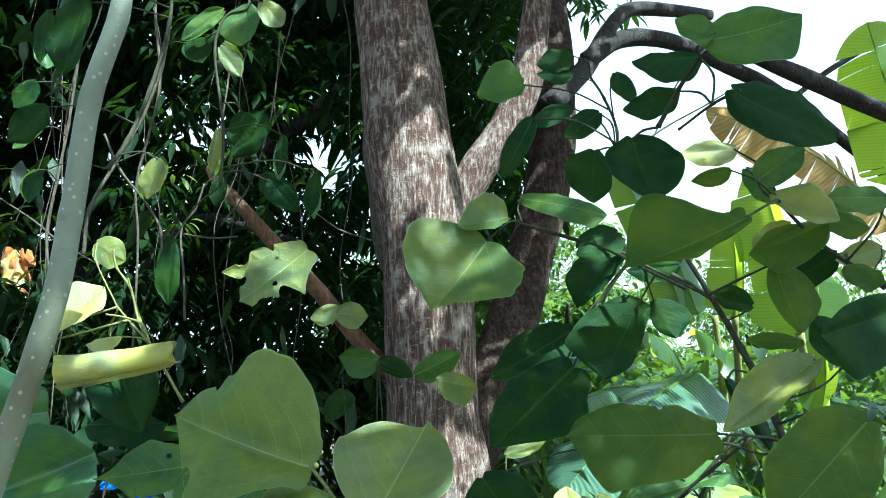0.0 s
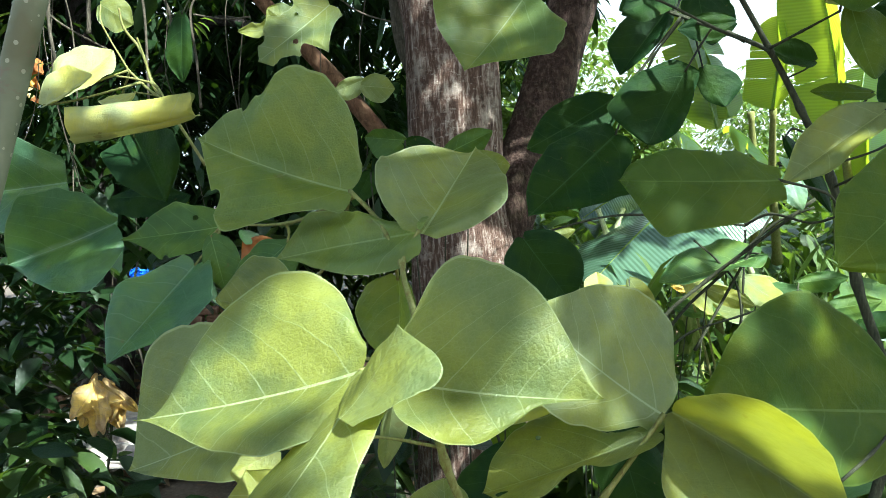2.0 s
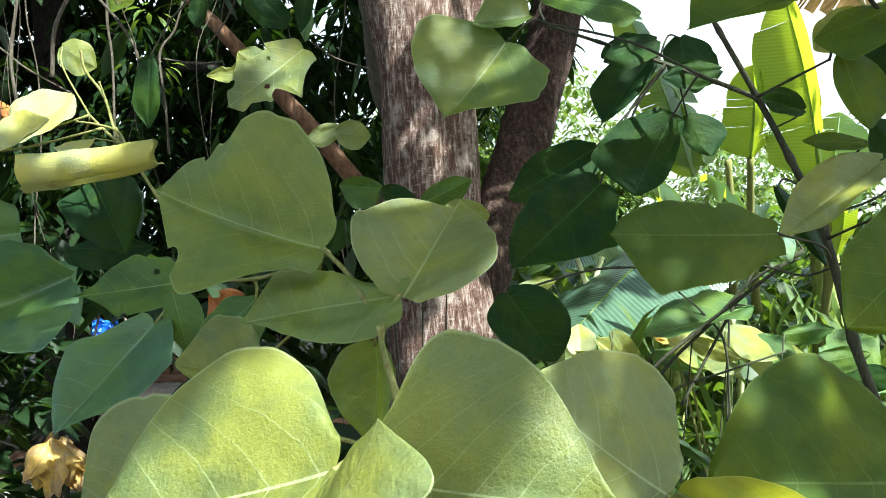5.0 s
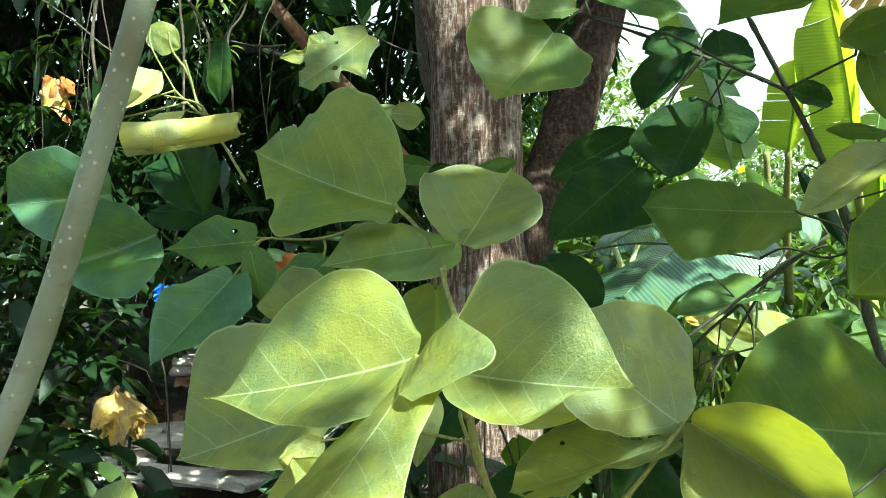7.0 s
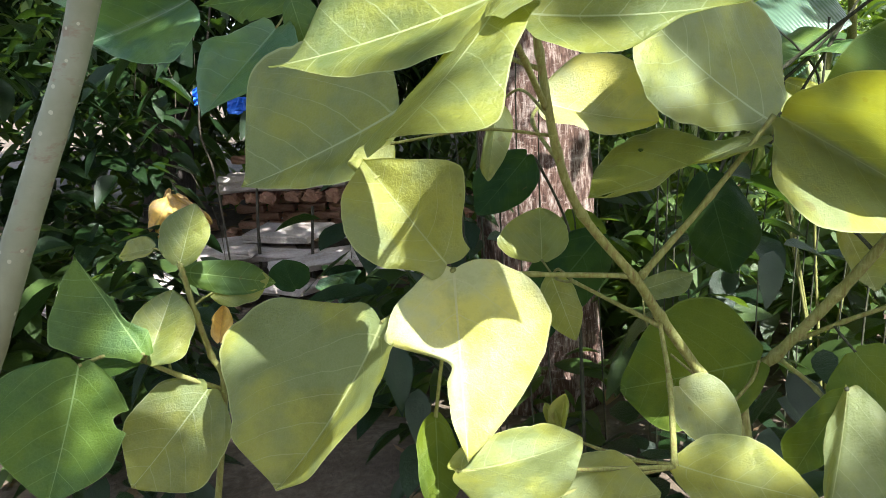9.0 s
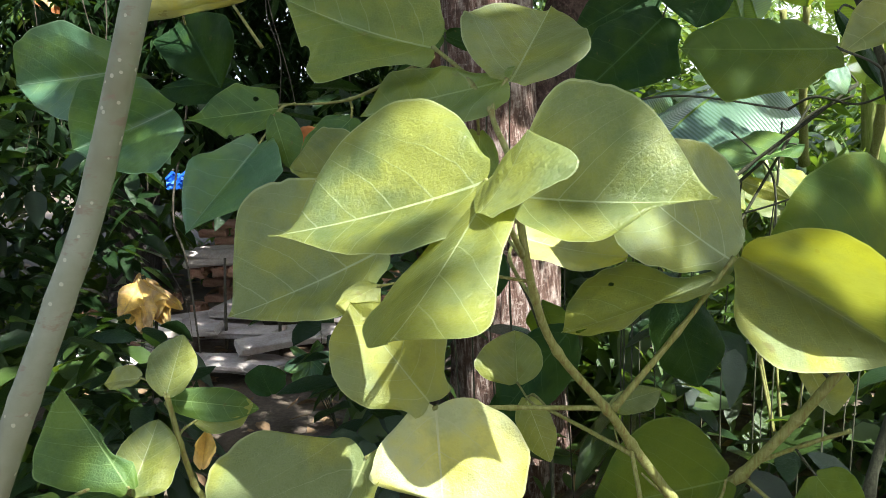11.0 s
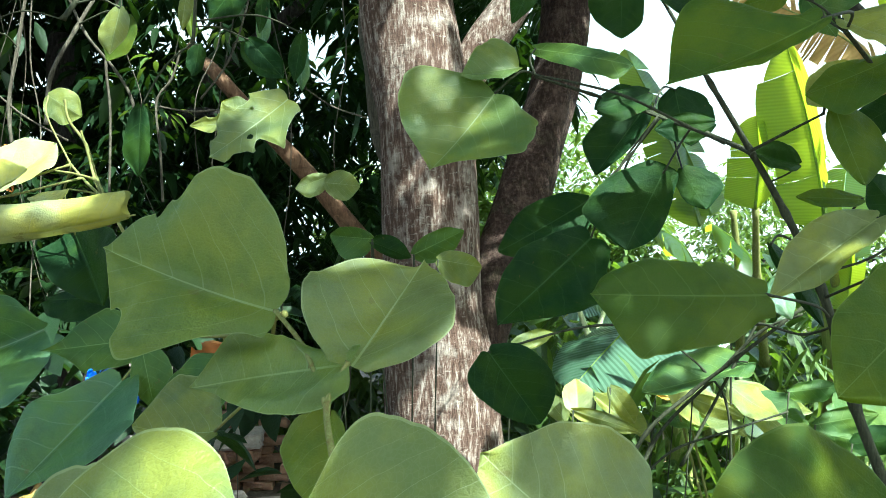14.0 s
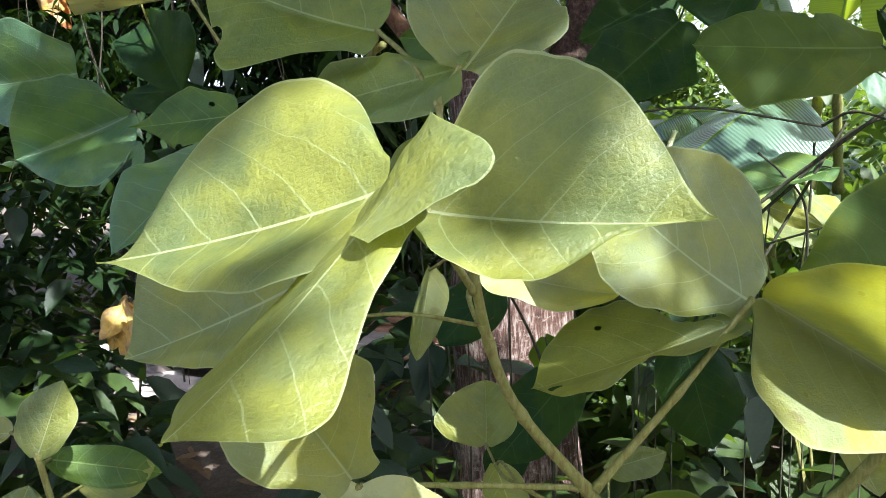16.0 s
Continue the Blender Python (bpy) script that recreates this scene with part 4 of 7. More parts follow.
# ---- hanging vines on the left ----
rng = random.Random(7)
for k in range(18):
    x, y = rng.uniform(-2.3, -0.35), rng.uniform(2.2, 3.4)
    top, low = rng.uniform(3.0, 3.6), rng.uniform(0.3, 1.5)
    ob = thing("vine", (x, y, top), "thin grey-brown vine hanging from the tree", "vine", "hanging vines")
    lean = rng.uniform(-0.9, 0.9) if k % 2 else rng.uniform(-0.25, 0.25)
    lean = min(lean, -0.42 - x)
    pts, count = [], 11
    drift = Vector((0, 0, 0))
    for j in range(count):
        drift += Vector((rng.uniform(-0.07, 0.07), rng.uniform(-0.04, 0.04), 0))
        pts.append(drift + Vector((lean * (j / count) ** 1.5, 0, -(top - low) * j / (count - 1) + rng.uniform(-0.05, 0.05))))
    r = rng.choice((0.0015, 0.002, 0.0025, 0.0035, 0.005))
    v, f = tube(pts, lambda s: r * (1 - 0.4 * s), 7, 6, 0.2, k)
    linked("runner", v, f, VINE, ob)
    spots = []
    for j in range(rng.randint(5, 16)):
        p = pts[rng.randint(0, count - 1)] + Vector((rng.uniform(-0.05, 0.05), rng.uniform(-0.05, 0.05), rng.uniform(-0.15, 0.15)))
        spots.append((p, Vector((rng.uniform(-0.6, 0.6), rng.uniform(-0.6, 0.3), rng.uniform(-1.2, -0.2)))))
    v, f = scatter_leaves(spots, rng, (0.10, 0.17), (0.32, 0.45), 0.1)
    tagged(linked("foliage", v, f, CROWN_DARK, ob), kind="stuff")

# ---- banana plants on the right ----
def banana_plant(name, at, height, radius, label):
    ob = thing(name, at, label, "banana plant", "banana plants")
    v, f = tube([(0, 0, -0.05), (0.03, 0.02, height * 0.5), (0.0, 0.05, height)], lambda s: radius * (1 - 0.45 * s), 18, 8, 0.12, at[0])
    linked("pseudostem", v, f, SHEATH, ob)
    return ob


banana_1 = banana_plant("banana_plant", (1.75, 3.9, 0.0), 1.5, 0.10, "leafy banana plant with tall ribbed green leaves")
banana_2 = banana_plant("banana_plant", (1.05, 4.1, 0.0), 1.0, 0.08, "young banana plant with arching torn leaves")
banana_3 = banana_plant("banana_plant", (2.9, 4.4, 0.0), 2.0, 0.13, "tall banana plant with dry torn brown leaf hanging")
banana_leaf(banana_1, (1.329, 3.050, 1.612), (1.253, 3.150, 2.293), .30, .03, (0.92, 0.22, 0.4), BANANA, 3, 1)
banana_leaf(banana_1, (1.178, 3.300, 1.698), (1.194, 3.300, 2.058), .22, .04, (0.75, 0.35, 0.5), BANANA, 3, 2)
banana_leaf(banana_1, (1.481, 3.200, 1.618), (1.405, 3.100, 1.319), .20, .06, (0.75, 0.35, 0.5), BANANA, 4, 3)
banana_leaf(banana_1, (1.526, 3.400, 1.509), (1.627, 3.500, 1.896), .24, .05, (-0.2, -0.6, 0.8), BANANA, 4, 11)
banana_leaf(banana_1, (1.542, 3.500, 1.750), (1.380, 3.500, 2.176), .24, .05, (0.2, -0.6, 0.8), BANANA, 4, 12)
banana_leaf(banana_2, (1.064, 3.450, 1.480), (0.420, 2.960, 1.080), .52, .06, (-0.30, -0.52, 0.80), BANANA_SHEEN, 2, 4)
stem(banana_2, "stalk", [(0.960, 3.250, 1.260), (0.979, 3.200, 1.187), (1.038, 3.200, 0.949), (1.070, 3.300, 0.600)], .010, .014, "pale")
stem(banana_2, "stalk", [(1.010, 3.300, 1.290), (1.032, 3.250, 1.194), (1.105, 3.250, 0.952), (1.120, 3.350, 0.600)], .009, .013, "pale")
stem(banana_2, "stalk", [(0.500, 3.320, 1.330), (0.528, 3.300, 1.237), (0.572, 3.300, 1.099), (0.700, 3.500, 0.700)], .010, .014, "pale")
stem(banana_2, "stalk", [(0.600, 3.320, 1.330), (0.572, 3.300, 1.262), (0.534, 3.300, 1.126), (0.600, 3.500, 0.700)], .009, .013, "pale")
banana_leaf(banana_2, (0.960, 3.900, 1.394), (0.465, 3.500, 1.291), .22, .10, (-0.1, -0.4, 0.9), BANANA_SHEEN, 5, 5)
banana_leaf(banana_2, (1.119, 3.900, 1.491), (0.842, 3.600, 1.666), .24, .08, (0.2, -0.5, 0.8), BANANA, 5, 6)
banana_leaf(banana_2, (1.134, 3.900, 1.064), (1.209, 3.700, 1.409), .24, .08, (0.2, -0.5, 0.8), BANANA, 5, 7)
banana_leaf(banana_2, (0.818, 3.500, 0.945), (1.015, 3.200, 1.164), .22, .08, (0.2, -0.5, 0.8), BANANA_SHEEN, 4, 13)
banana_leaf(banana_3, (1.358, 4.600, 1.719), (1.063, 5.000, 2.818), .28, .05, (0.1, -0.8, 0.5), BANANA, 6, 8)
banana_leaf(banana_3, (1.422, 4.600, 1.780), (1.292, 5.000, 2.434), .26, .05, (0.1, -0.8, 0.5), BANANA, 6, 14)
banana_leaf(banana_3, (2.183, 3.900, 2.151), (1.253, 3.700, 2.694), .30, .10, (-0.15, -0.85, 0.5), DRY_BANANA, 20, 9)
banana_leaf(banana_3, (2.312, 3.900, 2.345), (2.159, 3.900, 3.195), .45, .05, (-0.5, -0.8, 0.4), BANANA, 5, 10)
banana_leaf(banana_3, (2.120, 4.200, 0.608), (1.867, 4.000, 1.035), .40, .08, (-0.2, -0.6, 0.8), BANANA, 6, 15)
stem(banana_1, "stalk", [(1.329, 3.050, 1.612), (1.473, 3.300, 1.244), (1.566, 3.700, 0.717)], .014, .02)
stem(banana_1, "stalk", [(1.178, 3.300, 1.698), (1.250, 3.500, 1.419), (1.344, 3.700, 1.066)], .012, .02)
stem(banana_1, "stalk", [(1.162, 3.500, 1.710), (1.211, 3.600, 1.418), (1.270, 3.800, 0.956)], .012, .02)
stem(banana_2, "stalk", [(0.948, 3.600, 1.391), (1.092, 3.800, 1.090), (1.181, 4.000, 0.700)], .012, .02)
stem(banana_2, "stalk", [(1.038, 3.900, 1.362), (1.102, 4.000, 1.089), (1.113, 4.000, 0.826)], .012, .02)
banana_leaf(banana_2, (1.016, 3.200, 1.011), (1.073, 2.800, 0.933), .22, .10, (0.1, -0.5, 0.85), BANANA, 5, 22)
banana_leaf(banana_1, (1.449, 3.200, 1.005), (1.531, 2.900, 0.907), .24, .10, (0.2, -0.5, 0.85), BANANA, 5, 23)
banana_leaf(banana_2, (1.175, 3.500, 1.080), (0.819, 3.200, 1.096), .22, .08, (-0.1, -0.4, 0.9), BANANA, 5, 24)
banana_leaf(banana_1, (1.294, 3.600, 1.470), (1.075, 3.500, 1.658), .20, .06, (0.3, -0.5, 0.8), BANANA, 3, 25)
banana_leaf(banana_1, (1.490, 3.400, 1.377), (1.593, 3.400, 1.669), .26, .05, (0.5, -0.5, 0.6), BANANA, 3, 26)
banana_leaf(banana_2, (1.132, 3.800, 1.273), (1.183, 3.700, 1.522), .22, .08, (0.4, -0.5, 0.8), BANANA, 6, 27)

# ---- undergrowth along the ground ----
rng = random.Random(12)


def undergrowth():
    x, y = rng.uniform(-3.5, 6.5), rng.uniform(2.3, 9.0)
    z = rng.uniform(0.05, 0.7 if y < 4.2 else 1.3 if y < 6 else 1.6)
    if noise.noise(Vector((x * 1.3, y * 1.3, 2.2))) < UNDER_GAP or (-2.9 < x < -0.2 and 3.2 < y < 6.2) or (-0.46 < x / y < -0.18 and y < 3.3) or (abs(x - 0.04) < 0.32 and y < 2.95 and z > 0.2):
        return None
    return Vector((x, y, z))


v, f = round_leaves(rosettes(rng, 5600, undergrowth, (4, 8), 0.2), rng, (0.06, 0.24), (0.26, 0.55), 0.35)
tagged(linked("undergrowth", v, f, CROWN_MID), "mixed green weeds and low leaves on the ground", "undergrowth", kind="stuff")
# narrow upright blades and stalks between the weeds
rng = random.Random(16)


def blades():
    x, y = rng.uniform(0.35, 3.4), rng.uniform(2.5, 4.6)
    z = rng.uniform(0.35, 1.05)
    if noise.noise(Vector((x * 2.1, y * 2.1, 6.2))) < 0.0:
        return None
    return Vector((x, y, z))


spots = [(p, Vector((way.x * 0.5, way.y * 0.5, abs(way.z) + 0.7))) for p, way in rosettes(rng, 420, blades, (3, 6), 0.12)]
v, f = scatter_leaves(spots, rng, (0.14, 0.34), (0.07, 0.16), 0.25)
tagged(linked("tall_weeds", v, f, CROWN_LIGHT), "narrow light green blades standing between the weeds", "weeds", kind="stuff")
rng = random.Random(13)


def undergrowth_left():
    x, y = rng.uniform(-3.4, -0.55), rng.uniform(1.9, 3.3)
    z = rng.uniform(0.1, 1.5)
    if noise.noise(Vector((x * 1.5, y * 1.5, z * 1.5))) < -0.02 or (-0.46 < x / y < -0.18 and z < 1.0):
        return None
    return Vector((x, y, z))


# near-black leaves put the thicket's shade into the colour
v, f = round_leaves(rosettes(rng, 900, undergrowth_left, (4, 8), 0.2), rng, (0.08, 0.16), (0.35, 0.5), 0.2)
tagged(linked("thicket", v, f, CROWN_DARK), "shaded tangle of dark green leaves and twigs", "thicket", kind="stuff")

rng = random.Random(14)


def underwood():
    x, y = rng.uniform(-0.5, 2.6), rng.uniform(1.6, 2.7)
    z = rng.uniform(0.1, 0.95)
    if noise.noise(Vector((x * 1.7, y * 1.7, z * 1.7 + 4))) < -0.05 or (abs(x - 0.04 - 0.03 * y) < 0.30 and z > 0.25):
        return None
    return Vector((x, y, z))


# the shade round the trunk's foot is in the near-black leaf colour
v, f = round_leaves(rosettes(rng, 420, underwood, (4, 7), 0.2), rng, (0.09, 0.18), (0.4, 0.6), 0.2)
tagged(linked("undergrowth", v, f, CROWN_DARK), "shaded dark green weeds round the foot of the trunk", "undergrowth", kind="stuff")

# ---- young plants close to the camera ----
shrub = thing("coral_tree_sapling", (0.35, 1.0, 0.0), "young coral tree with broad yellow-green three-part leaves", "sapling")
rshrub = thing("coral_tree_sapling", (0.85, 1.45, 0.0), "young coral tree with dark stem and broad shaded leaves", "sapling")
lshrub = thing("coral_tree_sapling", (-0.55, 1.0, 0.0), "pale grey-green leaning sapling stem with blue-green leaves", "sapling")
lowplant = thing("seedling", (-0.4, 0.9, 0.0), "low seedling with notched insect-eaten green leaves", "seedling")
deadtwig = thing("dead_twig", (-1.3, 2.75, 0.0), "dead twig with curled tan dry leaves", "twig")
hangvine = thing("climber", (-0.9, 2.0, 3.2), "climber with round dark green hanging leaves", "climber")
footplant = thing("seedling", (-0.1, 2.1, 0.0), "small green seedling beside the big trunk", "seedling")
# young coral tree in front: its three-part leaves
leaf(shrub, (-0.131, 0.940, 1.413), (-0.294, 0.950, 1.476), (-0.148, 0.955, 1.534), (-0.245, 0.865, 1.377), tone="fresh", bites=((1, 0.69, 0.09), (0, 0.73, 0.05), (0, 0.80, 0.03)), holes=((0, 0.45, 0.5, 0.002),), lobe=0.03, shape=((0.29, 0.59, 0.79, 0.9, 1, 1, 1, 0.85, 0.49, 0.34, 0), (0.3, 0.32, 0.44, 0.6, 0.81, 0.98, 0.9, 0.65, 0.42, 0.2, 0)))
leaf(shrub, (-0.052, 0.860, 1.370), (0.002, 1.000, 1.460), (-0.096, 0.930, 1.443), (0.029, 0.880, 1.395), tone="olive", bites=((0, 0.90, 0.10), (1, 0.93, 0.05)), lobe=0.03, shape=((0.29, 0.59, 0.83, 0.95, 0.98, 0.97, 0.9, 0.77, 0.54, 0.07, 0), (0.26, 0.65, 0.86, 0.99, 0.94, 0.86, 0.77, 0.64, 0.51, 0.27, 0)))
leaf(shrub, (-0.055, 0.860, 1.372), (-0.219, 0.960, 1.343), (-0.166, 0.970, 1.392), (-0.103, 0.860, 1.330), tone="fresh", lobe=0.03, shape=((0.38, 0.39, 0.37, 0.47, 0.61, 0.76, 0.9, 0.97, 0.98, 0.93, 0), (0.54, 0.85, 0.96, 0.97, 0.91, 0.79, 0.62, 0.42, 0.21, 0.1, 0)))
leaf(shrub, (-0.080, 0.615, 1.293), (-0.248, 0.650, 1.253), (-0.142, 0.685, 1.356), (-0.136, 0.580, 1.245), tone="olive", lobe=0.03, shape=((0.24, 0.69, 0.88, 0.97, 1, 0.96, 0.84, 0.63, 0.38, 0.04, 0), (0.48, 0.75, 0.91, 0.98, 0.91, 0.78, 0.66, 0.47, 0.27, 0.1, 0)))
leaf(shrub, (-0.076, 0.607, 1.294), (-0.138, 0.476, 1.215), (-0.148, 0.600, 1.226), (-0.087, 0.474, 1.222), tone="olive", lobe=0.03, shape=((0.3, 0.45, 0.6, 0.75, 0.9, 1, 1, 0.92, 0.75, 0.5, 0), (0.4, 0.66, 0.74, 0.78, 0.8, 0.84, 0.9, 0.97, 1, 0.8, 0)))
leaf(shrub, (-0.086, 0.560, 1.277), (-0.052, 0.580, 1.329), (-0.079, 0.600, 1.294), (-0.029, 0.535, 1.301), tone="olive", lobe=0.0, shape=((0.2, 0.6, 0.9, 1, 1, 0.9, 0.8, 0.7, 0.5, 0.3, 0), (0.25, 0.36, 0.5, 0.63, 0.75, 0.86, 0.95, 1, 0.96, 0.72, 0)))
leaf(shrub, (-0.061, 0.640, 1.280), (0.074, 0.585, 1.279), (-0.005, 0.665, 1.363), (-0.019, 0.585, 1.251), tone="olive", lobe=0.03, shape=((0.4, 0.81, 0.97, 0.99, 0.97, 0.91, 0.8, 0.64, 0.43, 0.17, 0), (0.28, 0.62, 0.81, 0.93, 0.98, 0.9, 0.6, 0.2, 0.09, 0.03, 0)))
leaf(shrub, (-0.085, 0.950, 1.318), (-0.097, 0.950, 1.219), (-0.134, 0.970, 1.285), (-0.068, 0.920, 1.286), tone="fresh")
leaf(shrub, (-0.188, 0.880, 1.204), (-0.374, 0.920, 1.124), (-0.348, 0.970, 1.266), (-0.241, 0.850, 1.132), tone="olive", lobe=0.03, shape=((0.44, 0.61, 0.74, 0.83, 0.91, 0.95, 0.98, 0.95, 0.82, 0.49, 0), (0.5, 0.73, 0.91, 0.97, 0.91, 0.76, 0.62, 0.47, 0.33, 0.17, 0)))
leaf(shrub, (-0.250, 1.150, 1.269), (-0.348, 1.150, 1.279), (-0.295, 1.200, 1.328), (-0.289, 1.120, 1.253), tone="olive")
leaf(shrub, (0.191, 0.935, 1.170), (0.051, 0.900, 1.292), (0.203, 1.000, 1.274), (0.080, 0.880, 1.178), tone="olive", lobe=0.03, shape=((0.46, 0.89, 0.97, 0.99, 0.96, 0.91, 0.81, 0.69, 0.46, 0.23, 0), (0.3, 0.34, 0.55, 0.76, 0.87, 0.98, 0.99, 0.97, 0.85, 0.58, 0)))
leaf(shrub, (0.199, 0.930, 1.174), (0.366, 0.880, 1.067), (0.244, 0.785, 1.223), (0.193, 0.820, 1.090), tone="yellow", lobe=0.03, shape=((0.41, 0.79, 0.96, 0.99, 0.97, 0.9, 0.79, 0.59, 0.4, 0.2, 0), (0.19, 0.76, 0.9, 0.99, 0.99, 0.9, 0.76, 0.59, 0.41, 0.21, 0)))
leaf(shrub, (0.177, 0.920, 1.156), (-0.002, 0.900, 1.104), (0.064, 0.980, 1.158), (0.124, 0.850, 1.137), tone="olive", holes=((1, 0.90, 0.3, 0.007), (0, 0.6, 0.5, 0.004), (1, 0.5, 0.4, 0.003)), bites=((1, 0.45, 0.10), (0, 0.25, 0.08)), lobe=0.03, shape=((0.15, 0.2, 0.26, 0.58, 0.92, 0.97, 0.98, 0.95, 0.79, 0.5, 0), (0.36, 0.55, 0.75, 0.94, 0.87, 0.65, 0.76, 0.92, 0.96, 0.85, 0)))
# pale tone stands in for the sun's glare on this leaf
leaf(shrub, (-0.042, 0.980, 1.198), (0.080, 0.950, 1.179), (0.035, 1.000, 1.246), (-0.005, 0.930, 1.170), tone="pale")
leaf(shrub, (-0.046, 1.020, 1.005), (-0.047, 1.050, 1.065), (-0.099, 1.020, 1.029), (-0.013, 1.020, 1.037), blunt=1, tone="olive")
leaf(shrub, (-0.092, 0.950, 1.199), (-0.105, 0.930, 1.119), (-0.112, 0.950, 1.136), (-0.078, 0.950, 1.165), tone="yellow")
# whitened by tone where the sun glares off the leaf
leaf(shrub, (-0.135, 0.800, 1.057), (-0.122, 0.700, 0.910), (-0.194, 0.750, 1.015), (-0.046, 0.760, 1.026), tone="pale", lobe=0.03, shape=((0.36, 0.6, 0.87, 0.97, 0.97, 0.18, 0.21, 0.2, 0.18, 0.09, 0), (0.49, 0.78, 0.93, 1, 0.95, 0.89, 0.76, 0.62, 0.44, 0.24, 0)))
leaf(shrub, (-0.206, 0.790, 1.009), (-0.290, 0.680, 0.896), (-0.367, 0.800, 0.998), (-0.197, 0.680, 0.971), tone="yellow", lobe=0.06, shape=((0.3, 0.8, 0.96, 0.98, 0.99, 0.94, 0.85, 0.71, 0.58, 0.45, 0), (0.5, 0.58, 0.71, 0.88, 0.94, 0.99, 0.94, 0.88, 0.76, 0.53, 0)))
# yellow tone stands in for sunlight that doesn't reach this leaf
leaf(shrub, (-0.141, 0.800, 1.062), (-0.214, 0.800, 1.165), (-0.221, 0.760, 1.089), (-0.123, 0.800, 1.153), tone="yellow", lobe=0.03, shape=((0.35, 0.41, 0.6, 0.81, 0.91, 0.98, 0.97, 0.91, 0.79, 0.57, 0), (0.39, 0.42, 0.56, 0.76, 0.89, 0.99, 0.91, 0.72, 0.48, 0.27, 0)))
leaf(shrub, (-0.190, 0.820, 1.176), (-0.229, 0.800, 1.162), (-0.208, 0.830, 1.178), (-0.205, 0.800, 1.145), tone="yellow")
leaf(shrub, (0.215, 1.020, 0.870), (0.046, 1.000, 0.844), (0.139, 1.050, 0.943), (0.119, 0.970, 0.802), tone="deep")
leaf(shrub, (0.090, 0.870, 0.904), (0.148, 0.840, 0.855), (0.129, 0.880, 0.911), (0.092, 0.830, 0.869), tone="yellow", blunt=1)
leaf(shrub, (0.076, 0.800, 0.852), (0.190, 0.740, 0.851), (0.139, 0.820, 0.868), (0.121, 0.740, 0.831), tone="yellow")
leaf(shrub, (-0.135, 0.720, 0.891), (-0.019, 0.760, 0.903), (-0.061, 0.780, 0.913), (-0.063, 0.680, 0.879), tone="yellow")
leaf(shrub, (-0.047, 0.750, 0.845), (0.051, 0.750, 0.857), (0.010, 0.800, 0.874), (0.000, 0.700, 0.845), tone="yellow")
leaf(shrub, (-0.158, 0.780, 0.915), (-0.151, 0.720, 0.837), (-0.175, 0.750, 0.895), (-0.134, 0.760, 0.872), tone="deep")
leaf(shrub, (0.199, 1.250, 1.064), (0.231, 1.200, 0.930), (0.167, 1.220, 0.981), (0.274, 1.240, 0.989), tone="dark")
leaf(shrub, (-0.036, 1.000, 0.990), (-0.009, 0.980, 0.915), (-0.044, 1.000, 0.941), (-0.003, 1.000, 0.961), tone="olive")
# right hand twigs of the same young tree
leaf(rshrub, (0.535, 1.120, 1.117), (0.268, 1.000, 1.166), (0.405, 1.120, 1.266), (0.360, 0.980, 1.073), tone="deep")
leaf(rshrub, (0.429, 1.250, 1.414), (0.198, 1.200, 1.424), (0.278, 1.250, 1.460), (0.236, 1.150, 1.345), tone="deep", bites=((1, 0.93, 0.06), (0, 0.35, 0.05)), holes=((0, 0.6, 0.4, 0.003),), lobe=0.03, shape=((0.57, 0.75, 0.93, 0.9, 0.87, 0.92, 0.98, 0.92, 0.79, 0.58, 0), (0.36, 0.42, 0.59, 0.75, 0.81, 0.88, 0.89, 0.9, 0.95, 0.62, 0)))
# the near-black tone holds the shade these leaves hang in
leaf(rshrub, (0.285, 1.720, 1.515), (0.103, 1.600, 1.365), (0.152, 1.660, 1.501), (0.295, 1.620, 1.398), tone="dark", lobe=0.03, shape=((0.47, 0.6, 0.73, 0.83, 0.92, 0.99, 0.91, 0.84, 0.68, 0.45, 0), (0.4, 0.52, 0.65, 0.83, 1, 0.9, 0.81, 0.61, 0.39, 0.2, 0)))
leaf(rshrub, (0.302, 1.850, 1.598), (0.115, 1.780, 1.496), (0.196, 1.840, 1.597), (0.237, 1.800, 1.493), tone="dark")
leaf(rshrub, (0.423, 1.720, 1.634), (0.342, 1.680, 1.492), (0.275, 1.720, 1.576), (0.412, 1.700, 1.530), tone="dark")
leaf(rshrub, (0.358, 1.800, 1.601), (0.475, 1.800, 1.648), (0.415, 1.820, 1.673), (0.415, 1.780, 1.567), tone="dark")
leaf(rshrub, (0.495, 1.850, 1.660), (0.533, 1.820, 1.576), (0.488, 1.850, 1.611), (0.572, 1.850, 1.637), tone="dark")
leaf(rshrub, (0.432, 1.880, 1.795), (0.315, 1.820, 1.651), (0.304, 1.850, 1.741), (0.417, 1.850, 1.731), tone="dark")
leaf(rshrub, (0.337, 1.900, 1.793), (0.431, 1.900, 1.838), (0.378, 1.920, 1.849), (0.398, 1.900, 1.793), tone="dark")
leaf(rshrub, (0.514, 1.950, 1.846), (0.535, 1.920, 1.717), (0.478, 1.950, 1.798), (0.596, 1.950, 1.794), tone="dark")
leaf(rshrub, (0.196, 1.780, 1.893), (0.368, 1.700, 1.846), (0.282, 1.780, 1.900), (0.324, 1.700, 1.813), tone="green")
